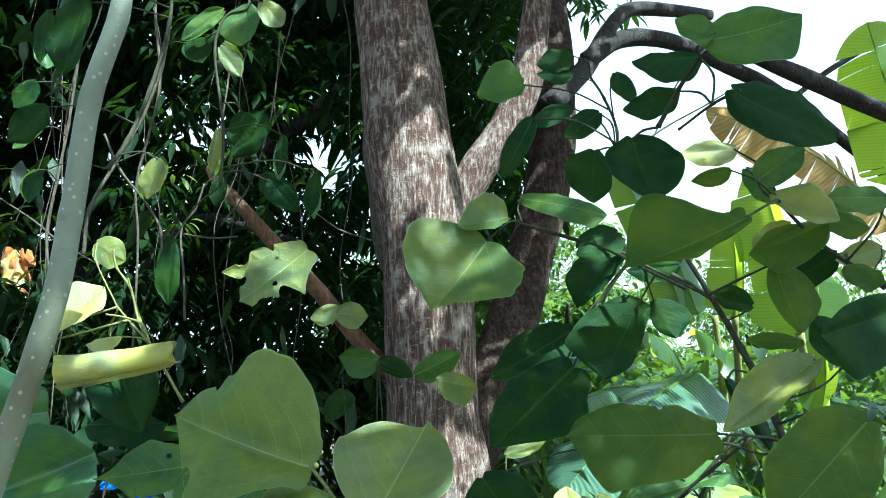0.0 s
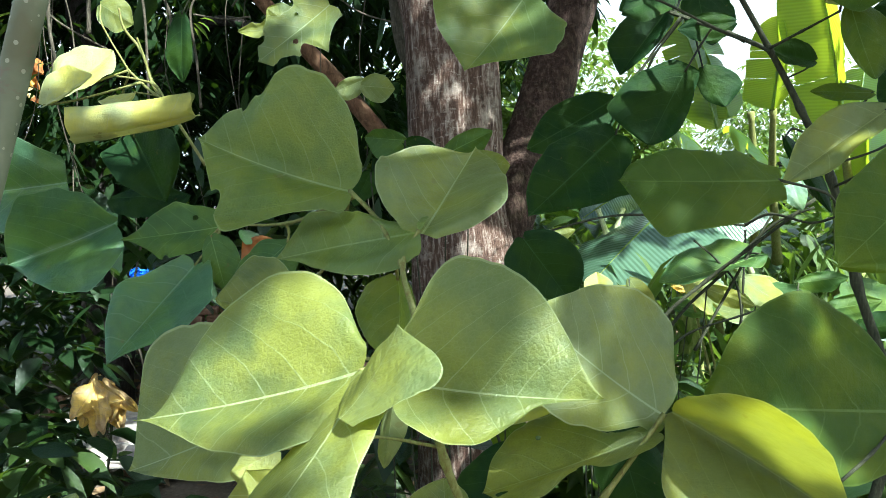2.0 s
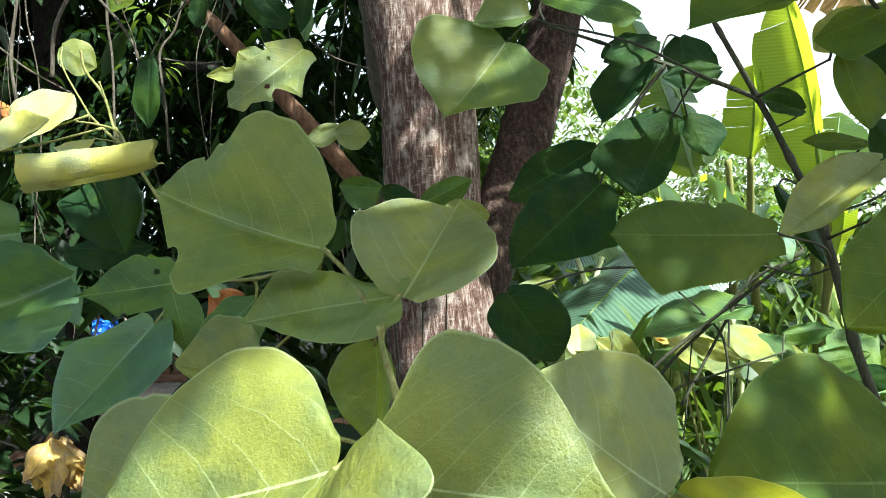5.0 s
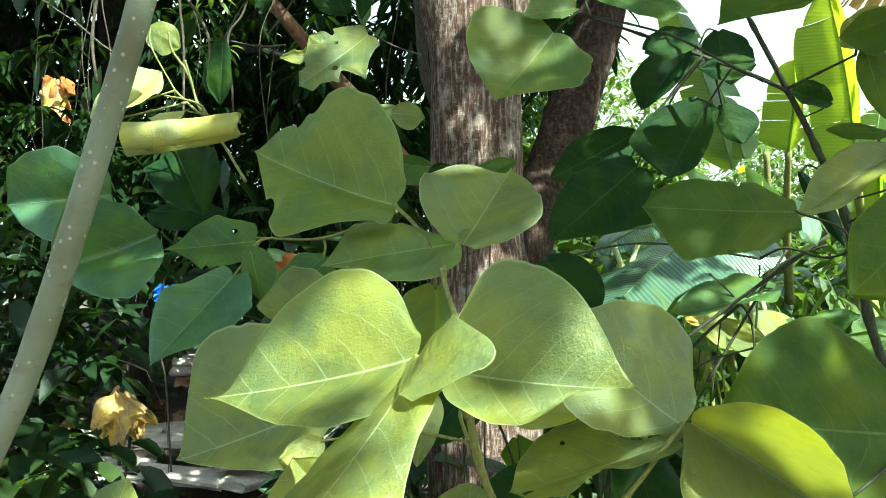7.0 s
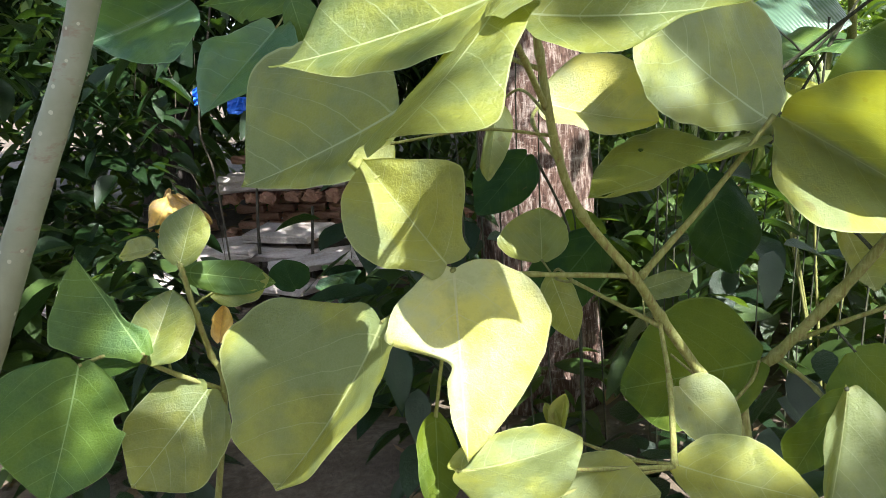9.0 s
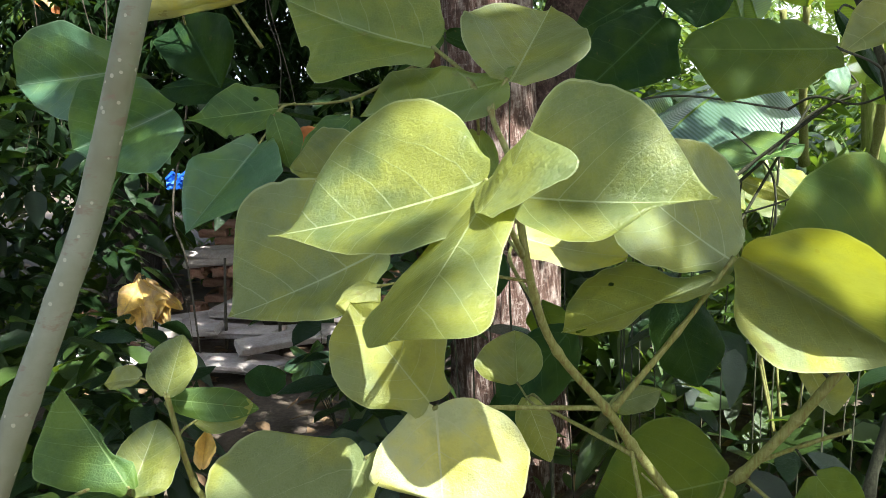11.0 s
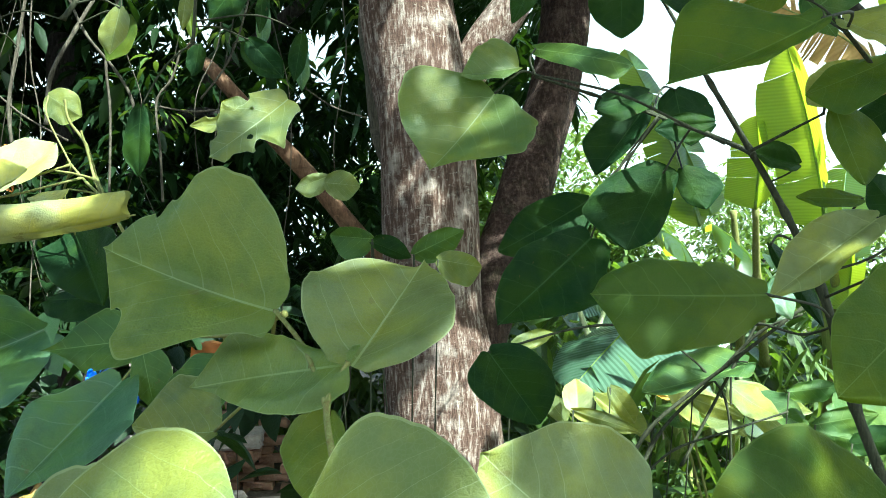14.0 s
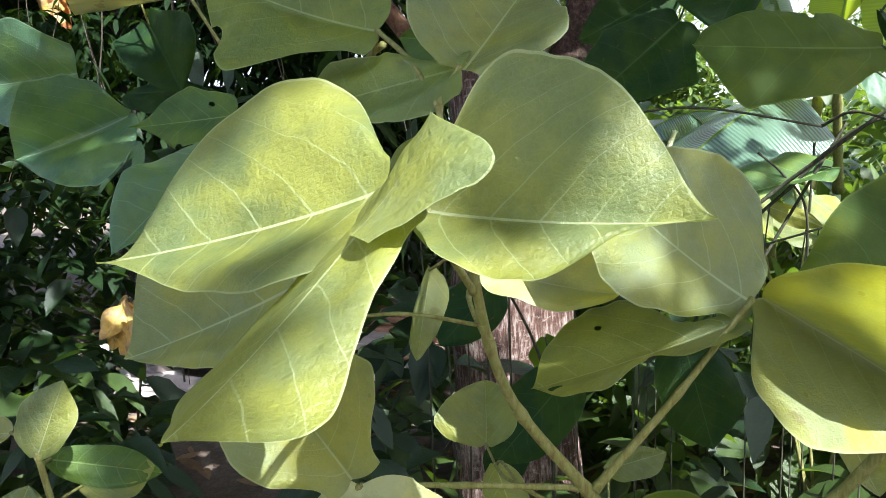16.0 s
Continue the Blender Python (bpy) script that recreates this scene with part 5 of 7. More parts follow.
leaf(rshrub, (0.109, 1.680, 1.782), (-0.010, 1.600, 1.633), (-0.051, 1.660, 1.814), (0.149, 1.600, 1.650), tone="fresh", lobe=0.03, shape=((0.45, 0.67, 0.89, 0.96, 0.99, 0.95, 0.9, 0.77, 0.61, 0.28, 0), (0.41, 0.84, 0.92, 0.99, 0.99, 1, 0.77, 0.52, 0.26, 0.12, 0)))
leaf(rshrub, (0.157, 1.700, 1.836), (0.047, 1.660, 1.814), (0.107, 1.700, 1.889), (0.125, 1.660, 1.805), tone="fresh", lobe=0.03, shape=((0.64, 0.82, 0.91, 1, 0.94, 0.87, 0.8, 0.64, 0.42, 0.21, 0), (0.29, 0.46, 0.63, 0.8, 0.97, 0.96, 0.94, 0.9, 0.74, 0.52, 0)))
leaf(rshrub, (0.435, 1.080, 1.715), (0.269, 1.100, 1.652), (0.320, 1.160, 1.765), (0.358, 1.040, 1.658), tone="deep", lobe=0.03, shape=((0.24, 0.25, 0.43, 0.69, 0.84, 0.95, 0.94, 0.82, 0.62, 0.31, 0), (0.26, 0.39, 0.51, 0.64, 0.83, 0.98, 0.84, 0.66, 0.46, 0.23, 0)))
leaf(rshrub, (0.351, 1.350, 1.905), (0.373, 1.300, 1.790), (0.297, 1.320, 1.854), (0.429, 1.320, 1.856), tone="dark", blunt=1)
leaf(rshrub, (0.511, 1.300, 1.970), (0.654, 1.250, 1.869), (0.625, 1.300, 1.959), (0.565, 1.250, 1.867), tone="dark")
leaf(rshrub, (0.412, 1.120, 1.986), (0.536, 1.080, 2.006), (0.456, 1.120, 2.029), (0.511, 1.080, 1.942), tone="green")
leaf(rshrub, (0.425, 1.120, 1.995), (0.378, 1.150, 2.035), (0.404, 1.150, 2.042), (0.393, 1.100, 1.974), tone="green")
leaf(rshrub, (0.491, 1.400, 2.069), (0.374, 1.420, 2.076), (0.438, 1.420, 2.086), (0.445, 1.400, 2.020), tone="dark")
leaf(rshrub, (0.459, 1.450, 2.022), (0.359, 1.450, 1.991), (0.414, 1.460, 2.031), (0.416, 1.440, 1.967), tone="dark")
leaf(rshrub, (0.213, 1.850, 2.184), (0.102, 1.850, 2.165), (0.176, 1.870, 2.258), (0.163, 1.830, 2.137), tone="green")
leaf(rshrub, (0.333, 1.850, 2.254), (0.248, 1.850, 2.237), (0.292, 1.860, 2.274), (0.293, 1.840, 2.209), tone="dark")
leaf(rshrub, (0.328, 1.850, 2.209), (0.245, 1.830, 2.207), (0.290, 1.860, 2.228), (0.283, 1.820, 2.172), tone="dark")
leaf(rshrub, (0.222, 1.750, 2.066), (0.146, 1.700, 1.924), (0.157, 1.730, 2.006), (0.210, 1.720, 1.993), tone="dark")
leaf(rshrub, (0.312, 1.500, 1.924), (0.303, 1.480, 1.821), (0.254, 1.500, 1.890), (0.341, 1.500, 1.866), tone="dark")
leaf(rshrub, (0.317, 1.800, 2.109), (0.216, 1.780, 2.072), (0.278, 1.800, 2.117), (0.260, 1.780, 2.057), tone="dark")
leaf(rshrub, (0.587, 1.350, 1.800), (0.659, 1.280, 1.744), (0.644, 1.350, 1.819), (0.604, 1.280, 1.748), tone="yellow")
leaf(rshrub, (0.685, 1.400, 1.758), (0.554, 1.400, 1.716), (0.629, 1.420, 1.758), (0.608, 1.360, 1.678), tone="deep")
leaf(rshrub, (0.774, 1.350, 1.791), (0.676, 1.350, 1.798), (0.726, 1.360, 1.819), (0.706, 1.330, 1.762), tone="green")
leaf(rshrub, (0.730, 1.250, 1.598), (0.583, 1.200, 1.560), (0.666, 1.240, 1.616), (0.624, 1.180, 1.494), tone="dark")
leaf(rshrub, (0.652, 1.400, 1.520), (0.472, 1.350, 1.415), (0.558, 1.400, 1.513), (0.574, 1.340, 1.451), tone="yellow")
leaf(rshrub, (0.655, 1.450, 1.553), (0.555, 1.450, 1.560), (0.610, 1.460, 1.570), (0.600, 1.440, 1.539), tone="deep")
leaf(rshrub, (0.607, 1.150, 1.435), (0.447, 1.080, 1.313), (0.475, 1.120, 1.417), (0.538, 1.080, 1.311), tone="deep")
leaf(rshrub, (0.533, 1.500, 1.488), (0.590, 1.450, 1.359), (0.549, 1.500, 1.434), (0.591, 1.500, 1.428), tone="dark")
leaf(rshrub, (0.739, 2.200, 1.231), (0.469, 2.150, 1.185), (0.622, 2.280, 1.265), (0.584, 2.100, 1.173), tone="green")
leaf(rshrub, (0.079, 1.420, 1.332), (0.150, 1.380, 1.234), (0.052, 1.400, 1.281), (0.166, 1.400, 1.310), tone="dark", blunt=1)
leaf(rshrub, (0.578, 1.400, 1.837), (0.662, 1.400, 1.896), (0.591, 1.400, 1.883), (0.643, 1.400, 1.845), tone="green")
leaf(rshrub, (0.530, 1.400, 1.858), (0.463, 1.400, 1.840), (0.495, 1.400, 1.859), (0.503, 1.400, 1.828), tone="deep")
leaf(rshrub, (0.723, 1.400, 1.682), (0.760, 1.350, 1.647), (0.762, 1.400, 1.682), (0.722, 1.350, 1.629), tone="deep")
leaf(rshrub, (0.596, 1.400, 1.685), (0.626, 1.380, 1.566), (0.586, 1.400, 1.626), (0.670, 1.400, 1.634), tone="deep")
leaf(rshrub, (0.298, 0.950, 0.907), (0.340, 0.900, 0.865), (0.334, 0.950, 0.910), (0.265, 0.900, 0.859), tone="deep")
leaf(rshrub, (0.265, 0.880, 0.888), (0.205, 0.850, 0.808), (0.203, 0.870, 0.849), (0.250, 0.870, 0.829), tone="deep")
leaf(rshrub, (0.230, 0.800, 0.930), (0.187, 0.720, 0.844), (0.206, 0.780, 0.877), (0.250, 0.740, 0.871), tone="yellow")
leaf(rshrub, (0.296, 1.000, 1.041), (0.339, 1.000, 0.960), (0.298, 1.000, 1.002), (0.353, 1.000, 1.007), tone="yellow")
leaf(rshrub, (0.673, 1.500, 1.771), (0.600, 1.500, 1.713), (0.609, 1.500, 1.761), (0.650, 1.480, 1.710), tone="yellow")
leaf(rshrub, (0.728, 1.500, 1.791), (0.795, 1.450, 1.759), (0.776, 1.500, 1.799), (0.752, 1.450, 1.739), tone="deep")
leaf(rshrub, (0.578, 1.500, 1.921), (0.476, 1.500, 1.918), (0.526, 1.500, 1.938), (0.526, 1.480, 1.884), tone="pale")
leaf(rshrub, (0.578, 1.450, 1.870), (0.613, 1.420, 1.799), (0.581, 1.440, 1.820), (0.619, 1.440, 1.845), tone="green")
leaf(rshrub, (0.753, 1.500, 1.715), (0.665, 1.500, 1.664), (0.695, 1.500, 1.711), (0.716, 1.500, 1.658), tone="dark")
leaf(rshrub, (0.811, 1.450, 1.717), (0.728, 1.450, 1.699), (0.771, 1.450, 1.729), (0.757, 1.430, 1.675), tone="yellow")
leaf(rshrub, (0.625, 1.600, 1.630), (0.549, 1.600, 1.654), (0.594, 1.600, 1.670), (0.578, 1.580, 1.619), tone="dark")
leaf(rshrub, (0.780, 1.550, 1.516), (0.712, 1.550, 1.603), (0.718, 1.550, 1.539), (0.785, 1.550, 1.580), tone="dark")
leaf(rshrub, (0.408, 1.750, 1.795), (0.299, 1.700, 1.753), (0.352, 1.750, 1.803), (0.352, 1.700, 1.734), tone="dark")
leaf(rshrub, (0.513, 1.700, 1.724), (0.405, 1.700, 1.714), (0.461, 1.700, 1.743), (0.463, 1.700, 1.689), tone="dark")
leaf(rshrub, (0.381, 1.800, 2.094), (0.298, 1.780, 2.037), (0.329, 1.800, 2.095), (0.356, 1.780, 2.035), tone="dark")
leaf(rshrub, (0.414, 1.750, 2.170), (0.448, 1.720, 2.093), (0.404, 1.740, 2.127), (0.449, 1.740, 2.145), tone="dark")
# left hand twigs with blue-green leaves
leaf(lshrub, (-0.656, 1.550, 1.371), (-0.833, 1.500, 1.303), (-0.752, 1.470, 1.434), (-0.640, 1.400, 1.266), tone="teal", lobe=0.05, shape=((0.12, 0.64, 0.81, 0.94, 0.96, 0.98, 0.99, 0.85, 0.71, 0.45, 0), (0.57, 0.74, 0.89, 0.99, 0.95, 0.91, 0.78, 0.61, 0.43, 0.2, 0)))
leaf(lshrub, (-0.765, 1.600, 1.449), (-0.980, 1.600, 1.429), (-0.814, 1.560, 1.547), (-0.816, 1.560, 1.353), tone="teal", lobe=0.03, shape=((0.48, 0.59, 0.72, 0.87, 0.99, 0.97, 0.94, 0.91, 0.78, 0.64, 0), (0.45, 0.66, 0.85, 0.99, 0.95, 0.91, 0.81, 0.66, 0.52, 0.27, 0)))
leaf(lshrub, (-0.425, 1.420, 1.363), (-0.574, 1.380, 1.348), (-0.495, 1.430, 1.405), (-0.500, 1.360, 1.315), tone="green", holes=((0, 0.22, 0.45, 0.005),), bites=((1, 0.55, 0.06),), lobe=0.03, shape=((0.6, 0.73, 0.82, 0.91, 0.98, 0.86, 0.74, 0.57, 0.3, 0.12, 0), (0.58, 0.7, 0.81, 0.9, 0.93, 0.97, 0.97, 0.62, 0.34, 0.12, 0)))
leaf(lshrub, (-0.418, 1.360, 1.350), (-0.391, 1.330, 1.266), (-0.373, 1.350, 1.323), (-0.429, 1.350, 1.312), tone="green")
leaf(lshrub, (-0.656, 1.660, 1.535), (-0.573, 1.580, 1.408), (-0.708, 1.630, 1.492), (-0.528, 1.540, 1.513), tone="dark", lobe=0.09, shape=((0.24, 0.92, 0.98, 0.94, 0.91, 0.88, 0.83, 0.67, 0.52, 0.29, 0), (0.32, 0.42, 0.53, 0.65, 0.78, 0.9, 0.99, 0.95, 0.91, 0.65, 0)))
leaf(lshrub, (-0.446, 1.360, 1.305), (-0.510, 1.170, 1.189), (-0.524, 1.270, 1.290), (-0.376, 1.220, 1.258), tone="teal", lobe=0.03, shape=((0.35, 0.47, 0.61, 0.75, 0.93, 0.97, 0.88, 0.71, 0.53, 0.29, 0), (0.29, 0.44, 0.59, 0.73, 0.86, 0.99, 0.96, 0.9, 0.75, 0.21, 0)))
leaf(lshrub, (-0.724, 1.700, 1.418), (-0.554, 1.650, 1.428), (-0.657, 1.700, 1.442), (-0.608, 1.620, 1.379), tone="dark")
leaf(lshrub, (-0.282, 1.300, 1.341), (-0.360, 1.250, 1.281), (-0.335, 1.300, 1.330), (-0.290, 1.220, 1.263), tone="green")
rolled_leaf(lshrub, (-0.431, 1.340, 1.555), (-0.606, 1.300, 1.527), .023, .030, LEAF["pale"])
leaf(lshrub, (-0.544, 1.400, 1.586), (-0.606, 1.400, 1.575), (-0.581, 1.420, 1.587), (-0.564, 1.380, 1.562), tone="pale")
leaf(lshrub, (-0.774, 1.600, 1.620), (-0.677, 1.620, 1.701), (-0.781, 1.640, 1.702), (-0.666, 1.580, 1.647), tone="pale")
leaf(lshrub, (-0.749, 1.500, 1.582), (-0.661, 1.500, 1.635), (-0.737, 1.520, 1.640), (-0.677, 1.480, 1.606), tone="pale")
leaf(lshrub, (-0.255, 1.600, 1.761), (-0.383, 1.560, 1.658), (-0.364, 1.600, 1.770), (-0.259, 1.550, 1.654), tone="olive", bites=((0, 0.42, 0.30), (1, 0.50, 0.22), (1, 0.78, 0.26), (0, 0.80, 0.14)), holes=((1, 0.55, 0.45, 0.006), (0, 0.35, 0.5, 0.004)), lobe=0.03, shape=((0.36, 0.5, 0.63, 0.78, 0.92, 0.93, 0.77, 0.62, 0.48, 0.31, 0), (0.42, 0.47, 0.58, 0.73, 0.89, 0.54, 0.54, 0.54, 0.46, 0.37, 0)))
leaf(lshrub, (-0.321, 1.600, 1.722), (-0.370, 1.600, 1.758), (-0.368, 1.600, 1.721), (-0.329, 1.600, 1.762), tone="olive")
leaf(lshrub, (-0.324, 1.600, 1.722), (-0.430, 1.620, 1.721), (-0.373, 1.600, 1.739), (-0.368, 1.600, 1.704), tone="olive", bites=((0, 0.6, 0.2), (1, 0.5, 0.2)))
leaf(lshrub, (-0.727, 1.700, 1.801), (-0.662, 1.700, 1.759), (-0.680, 1.700, 1.806), (-0.711, 1.700, 1.749), tone="olive")
leaf(lshrub, (-0.235, 1.900, 1.665), (-0.304, 1.900, 1.641), (-0.271, 1.900, 1.670), (-0.266, 1.900, 1.623), tone="olive")
leaf(lshrub, (-0.239, 1.900, 1.652), (-0.166, 1.900, 1.643), (-0.200, 1.900, 1.676), (-0.202, 1.900, 1.615), tone="olive")
# low plant near the ground on the left
leaf(lowplant, (-0.453, 0.800, 0.977), (-0.533, 0.840, 1.072), (-0.552, 0.800, 0.987), (-0.454, 0.820, 1.000), tone="green", bites=((1, 0.40, 0.12), (1, 0.22, 0.08)), lobe=0.03, shape=((0.17, 0.3, 0.53, 0.74, 0.86, 0.97, 0.9, 0.78, 0.55, 0.32, 0), (0.5, 0.78, 0.87, 0.33, 0.35, 0.37, 0.25, 0.14, 0.08, 0.04, 0)))
leaf(lowplant, (-0.461, 0.820, 0.962), (-0.442, 0.860, 1.028), (-0.478, 0.830, 0.996), (-0.413, 0.830, 0.982), tone="olive", blunt=1)
leaf(lowplant, (-0.429, 0.860, 1.055), (-0.414, 0.880, 1.116), (-0.452, 0.870, 1.089), (-0.398, 0.870, 1.081), tone="olive")
leaf(lowplant, (-0.511, 0.780, 0.974), (-0.516, 0.700, 0.872), (-0.574, 0.720, 0.959), (-0.456, 0.740, 0.908), tone="green", bites=[(1, .4, .15)])
leaf(lowplant, (-0.417, 0.860, 0.912), (-0.488, 0.800, 0.827), (-0.491, 0.840, 0.902), (-0.408, 0.820, 0.832), tone="olive")
leaf(lowplant, (-0.443, 0.900, 1.035), (-0.347, 0.920, 1.015), (-0.391, 0.920, 1.041), (-0.394, 0.900, 1.008), tone="green")
leaf(lowplant, (-0.414, 0.900, 1.010), (-0.354, 0.920, 1.022), (-0.392, 0.920, 1.036), (-0.376, 0.900, 0.996), tone="olive")
leaf(lowplant, (-0.465, 0.880, 1.068), (-0.521, 0.900, 1.057), (-0.495, 0.900, 1.077), (-0.492, 0.880, 1.055), tone="yellow")
leaf(lowplant, (-0.467, 1.400, 0.864), (-0.485, 1.400, 0.918), (-0.515, 1.400, 0.888), (-0.440, 1.400, 0.896), tone="dark", blunt=1)
leaf(lowplant, (-0.463, 0.860, 0.953), (-0.523, 0.800, 0.966), (-0.509, 0.840, 0.961), (-0.476, 0.800, 0.958), tone="green")
# small leaves at the foot of the big trunk
leaf(footplant, (-0.051, 1.900, 1.018), (-0.172, 1.870, 0.892), (-0.160, 1.940, 0.986), (-0.053, 1.860, 0.926), tone="dark")
leaf(footplant, (0.110, 1.900, 0.826), (-0.060, 1.870, 0.631), (-0.030, 1.940, 0.762), (0.086, 1.860, 0.689), tone="dark")
leaf(footplant, (0.062, 2.100, 0.849), (0.131, 2.070, 0.736), (0.033, 2.140, 0.764), (0.131, 2.060, 0.813), tone="deep")
leaf(footplant, (0.012, 2.000, 0.685), (-0.076, 1.970, 0.535), (-0.082, 2.040, 0.598), (0.009, 1.960, 0.582), tone="dark")
stem(footplant, "stem", [(0.090, 2.120, -0.030), (0.080, 2.080, 0.400), (0.060, 2.040, 0.760), (-0.020, 1.960, 0.980), (-0.051, 1.900, 1.018)], .006, .002, "dark")
for base, node in (((0.110, 1.900, 0.826), (0.060, 2.040, 0.760)), ((0.062, 2.100, 0.849), (0.060, 2.040, 0.760)), ((0.012, 2.000, 0.685), (0.070, 2.060, 0.620))):
    stem(footplant, "petiole", [base, [(a + b) / 2 + 0.006 for a, b in zip(base, node)], node], 0.0015, 0.002, "dark")
tallweed = thing("young_weed", (0.95, 2.75, 0.0), "young weed with broad yellow-green blades in the sun", "weed")
leaf(tallweed, (0.693, 2.600, 1.105), (0.870, 2.570, 0.988), (0.814, 2.640, 1.085), (0.761, 2.560, 1.016), tone="yellow")
leaf(tallweed, (0.868, 2.700, 1.105), (1.042, 2.670, 0.956), (1.013, 2.740, 1.066), (0.919, 2.660, 0.987), tone="yellow")
leaf(tallweed, (0.621, 2.500, 1.181), (0.711, 2.470, 1.033), (0.703, 2.540, 1.134), (0.631, 2.460, 1.084), tone="yellow")
leaf(tallweed, (1.110, 2.600, 1.042), (1.306, 2.570, 0.928), (1.247, 2.640, 1.033), (1.154, 2.560, 0.958), tone="teal")
for base in ((0.693, 2.600, 1.105), (0.868, 2.700, 1.105), (0.621, 2.500, 1.181), (1.110, 2.600, 1.042)):
    stem(tallweed, "stalk", [base, ((base[0] + 0.95) / 2 - 0.03, (base[1] + 2.75) / 2, base[2] * 0.62), (0.95, 2.75, -0.02)], 0.003, 0.006)
leaf(footplant, (-0.163, 2.100, 1.543), (-0.263, 2.100, 1.553), (-0.220, 2.100, 1.573), (-0.215, 2.100, 1.495), tone="green")
leaf(footplant, (-0.164, 2.100, 1.536), (-0.072, 2.100, 1.497), (-0.113, 2.100, 1.548), (-0.122, 2.100, 1.499), tone="dark")
leaf(footplant, (-0.063, 2.050, 1.503), (0.052, 2.050, 1.555), (-0.013, 2.050, 1.557), (-0.001, 2.050, 1.490), tone="green")
leaf(footplant, (-0.007, 2.000, 1.489), (0.090, 2.000, 1.470), (0.047, 2.000, 1.505), (0.052, 2.000, 1.430), tone="olive")
leaf(footplant, (-0.251, 2.100, 1.467), (-0.297, 2.100, 1.383), (-0.295, 2.100, 1.440), (-0.224, 2.100, 1.438), tone="dark")
# lit young leaves (light in their pale tones) and dead leaves further back
leaf(footplant, (0.337, 2.300, 1.095), (0.344, 2.350, 1.183), (0.299, 2.300, 1.140), (0.377, 2.300, 1.135), tone="pale")
leaf(footplant, (0.401, 2.400, 1.124), (0.521, 2.300, 1.025), (0.487, 2.350, 1.112), (0.431, 2.350, 1.082), tone="yellow")
leaf(footplant, (0.318, 2.400, 1.061), (0.263, 2.400, 1.136), (0.262, 2.400, 1.095), (0.320, 2.400, 1.110), tone="olive")
leaf(footplant, (0.662, 2.600, 1.055), (0.837, 2.500, 1.023), (0.767, 2.600, 1.052), (0.736, 2.500, 1.008), tone="yellow")
leaf(footplant, (0.907, 2.700, 1.070), (1.064, 2.600, 1.044), (0.998, 2.700, 1.077), (0.941, 2.600, 1.030), tone="olive")
leaf(footplant, (0.185, 2.500, 1.253), (0.305, 2.500, 1.292), (0.237, 2.500, 1.299), (0.252, 2.500, 1.251), tone="olive")
leaf(footplant, (0.897, 2.200, 1.078), (1.044, 2.200, 1.104), (0.971, 2.200, 1.121), (0.984, 2.200, 1.054), tone="green")
leaf(footplant, (0.984, 2.200, 1.031), (1.113, 2.200, 1.043), (1.043, 2.200, 1.074), (1.056, 2.200, 1.000), tone="dark")
leaf(footplant, (0.611, 2.600, 1.106), (0.672, 2.600, 1.086), (0.643, 2.600, 1.116), (0.642, 2.600, 1.082), tone="dead")
leaf(lshrub, (-0.436, 1.850, 1.309), (-0.515, 1.850, 1.262), (-0.496, 1.850, 1.318), (-0.462, 1.850, 1.282), tone="red", bites=((0, 0.5, 0.25), (1, 0.6, 0.3)))
leaf(deadtwig, (-1.253, 2.700, 0.839), (-1.264, 2.600, 0.693), (-1.292, 2.620, 0.768), (-1.235, 2.680, 0.751), tone="dead")
leaf(deadtwig, (-1.239, 2.700, 0.820), (-1.140, 2.600, 0.681), (-1.230, 2.650, 0.741), (-1.144, 2.650, 0.757), tone="dead")
leaf(deadtwig, (-1.217, 2.650, 0.804), (-1.155, 2.550, 0.728), (-1.212, 2.600, 0.754), (-1.140, 2.600, 0.770), tone="dead")
leaf(deadtwig, (-1.231, 2.700, 0.810), (-1.092, 2.620, 0.737), (-1.184, 2.650, 0.758), (-1.125, 2.650, 0.775), tone="dead")
leaf(deadtwig, (-1.240, 2.640, 0.830), (-1.215, 2.560, 0.670), (-1.250, 2.600, 0.740), (-1.185, 2.560, 0.750), tone="dead")
leaf(deadtwig, (-1.235, 2.640, 0.825), (-1.275, 2.540, 0.735), (-1.290, 2.600, 0.790), (-1.230, 2.560, 0.765), tone="dead")
leaf(deadtwig, (-1.225, 2.640, 0.825), (-1.110, 2.560, 0.790), (-1.170, 2.600, 0.830), (-1.165, 2.560, 0.780), tone="dead")
leaf(deadtwig, (-1.230, 2.630, 0.815), (-1.170, 2.530, 0.690), (-1.210, 2.570, 0.740), (-1.150, 2.550, 0.745), tone="dead", bites=((0, 0.6, 0.3),))
stem(deadtwig, "stem", [(-1.247, 2.700, 0.838), (-1.257, 2.700, 0.616), (-1.217, 2.700, 0.676), (-1.405, 2.750, -0.408)], .006, .004, "dark")
leaf(mango, (-2.543, 4.700, 2.246), (-2.616, 4.700, 2.046), (-2.639, 4.700, 2.147), (-2.518, 4.700, 2.094), tone="dead")
leaf(mango, (-2.558, 4.700, 2.213), (-2.463, 4.700, 1.992), (-2.560, 4.700, 2.061), (-2.453, 4.700, 2.126), tone="red")
# stems and petioles
stem(lshrub, "stem", [(-0.249, 0.660, 1.869), (-0.247, 0.650, 1.827), (-0.264, 0.640, 1.749), (-0.271, 0.630, 1.649), (-0.284, 0.620, 1.552), (-0.356, 0.610, 1.309), (-0.392, 0.600, 1.216), (-0.421, 0.590, 1.146), (-0.451, 0.580, 1.071), (-0.498, 0.570, 0.963), (-0.565, 0.560, 0.790), (-0.658, 0.540, 0.515)], .0085, .0125, "pole")
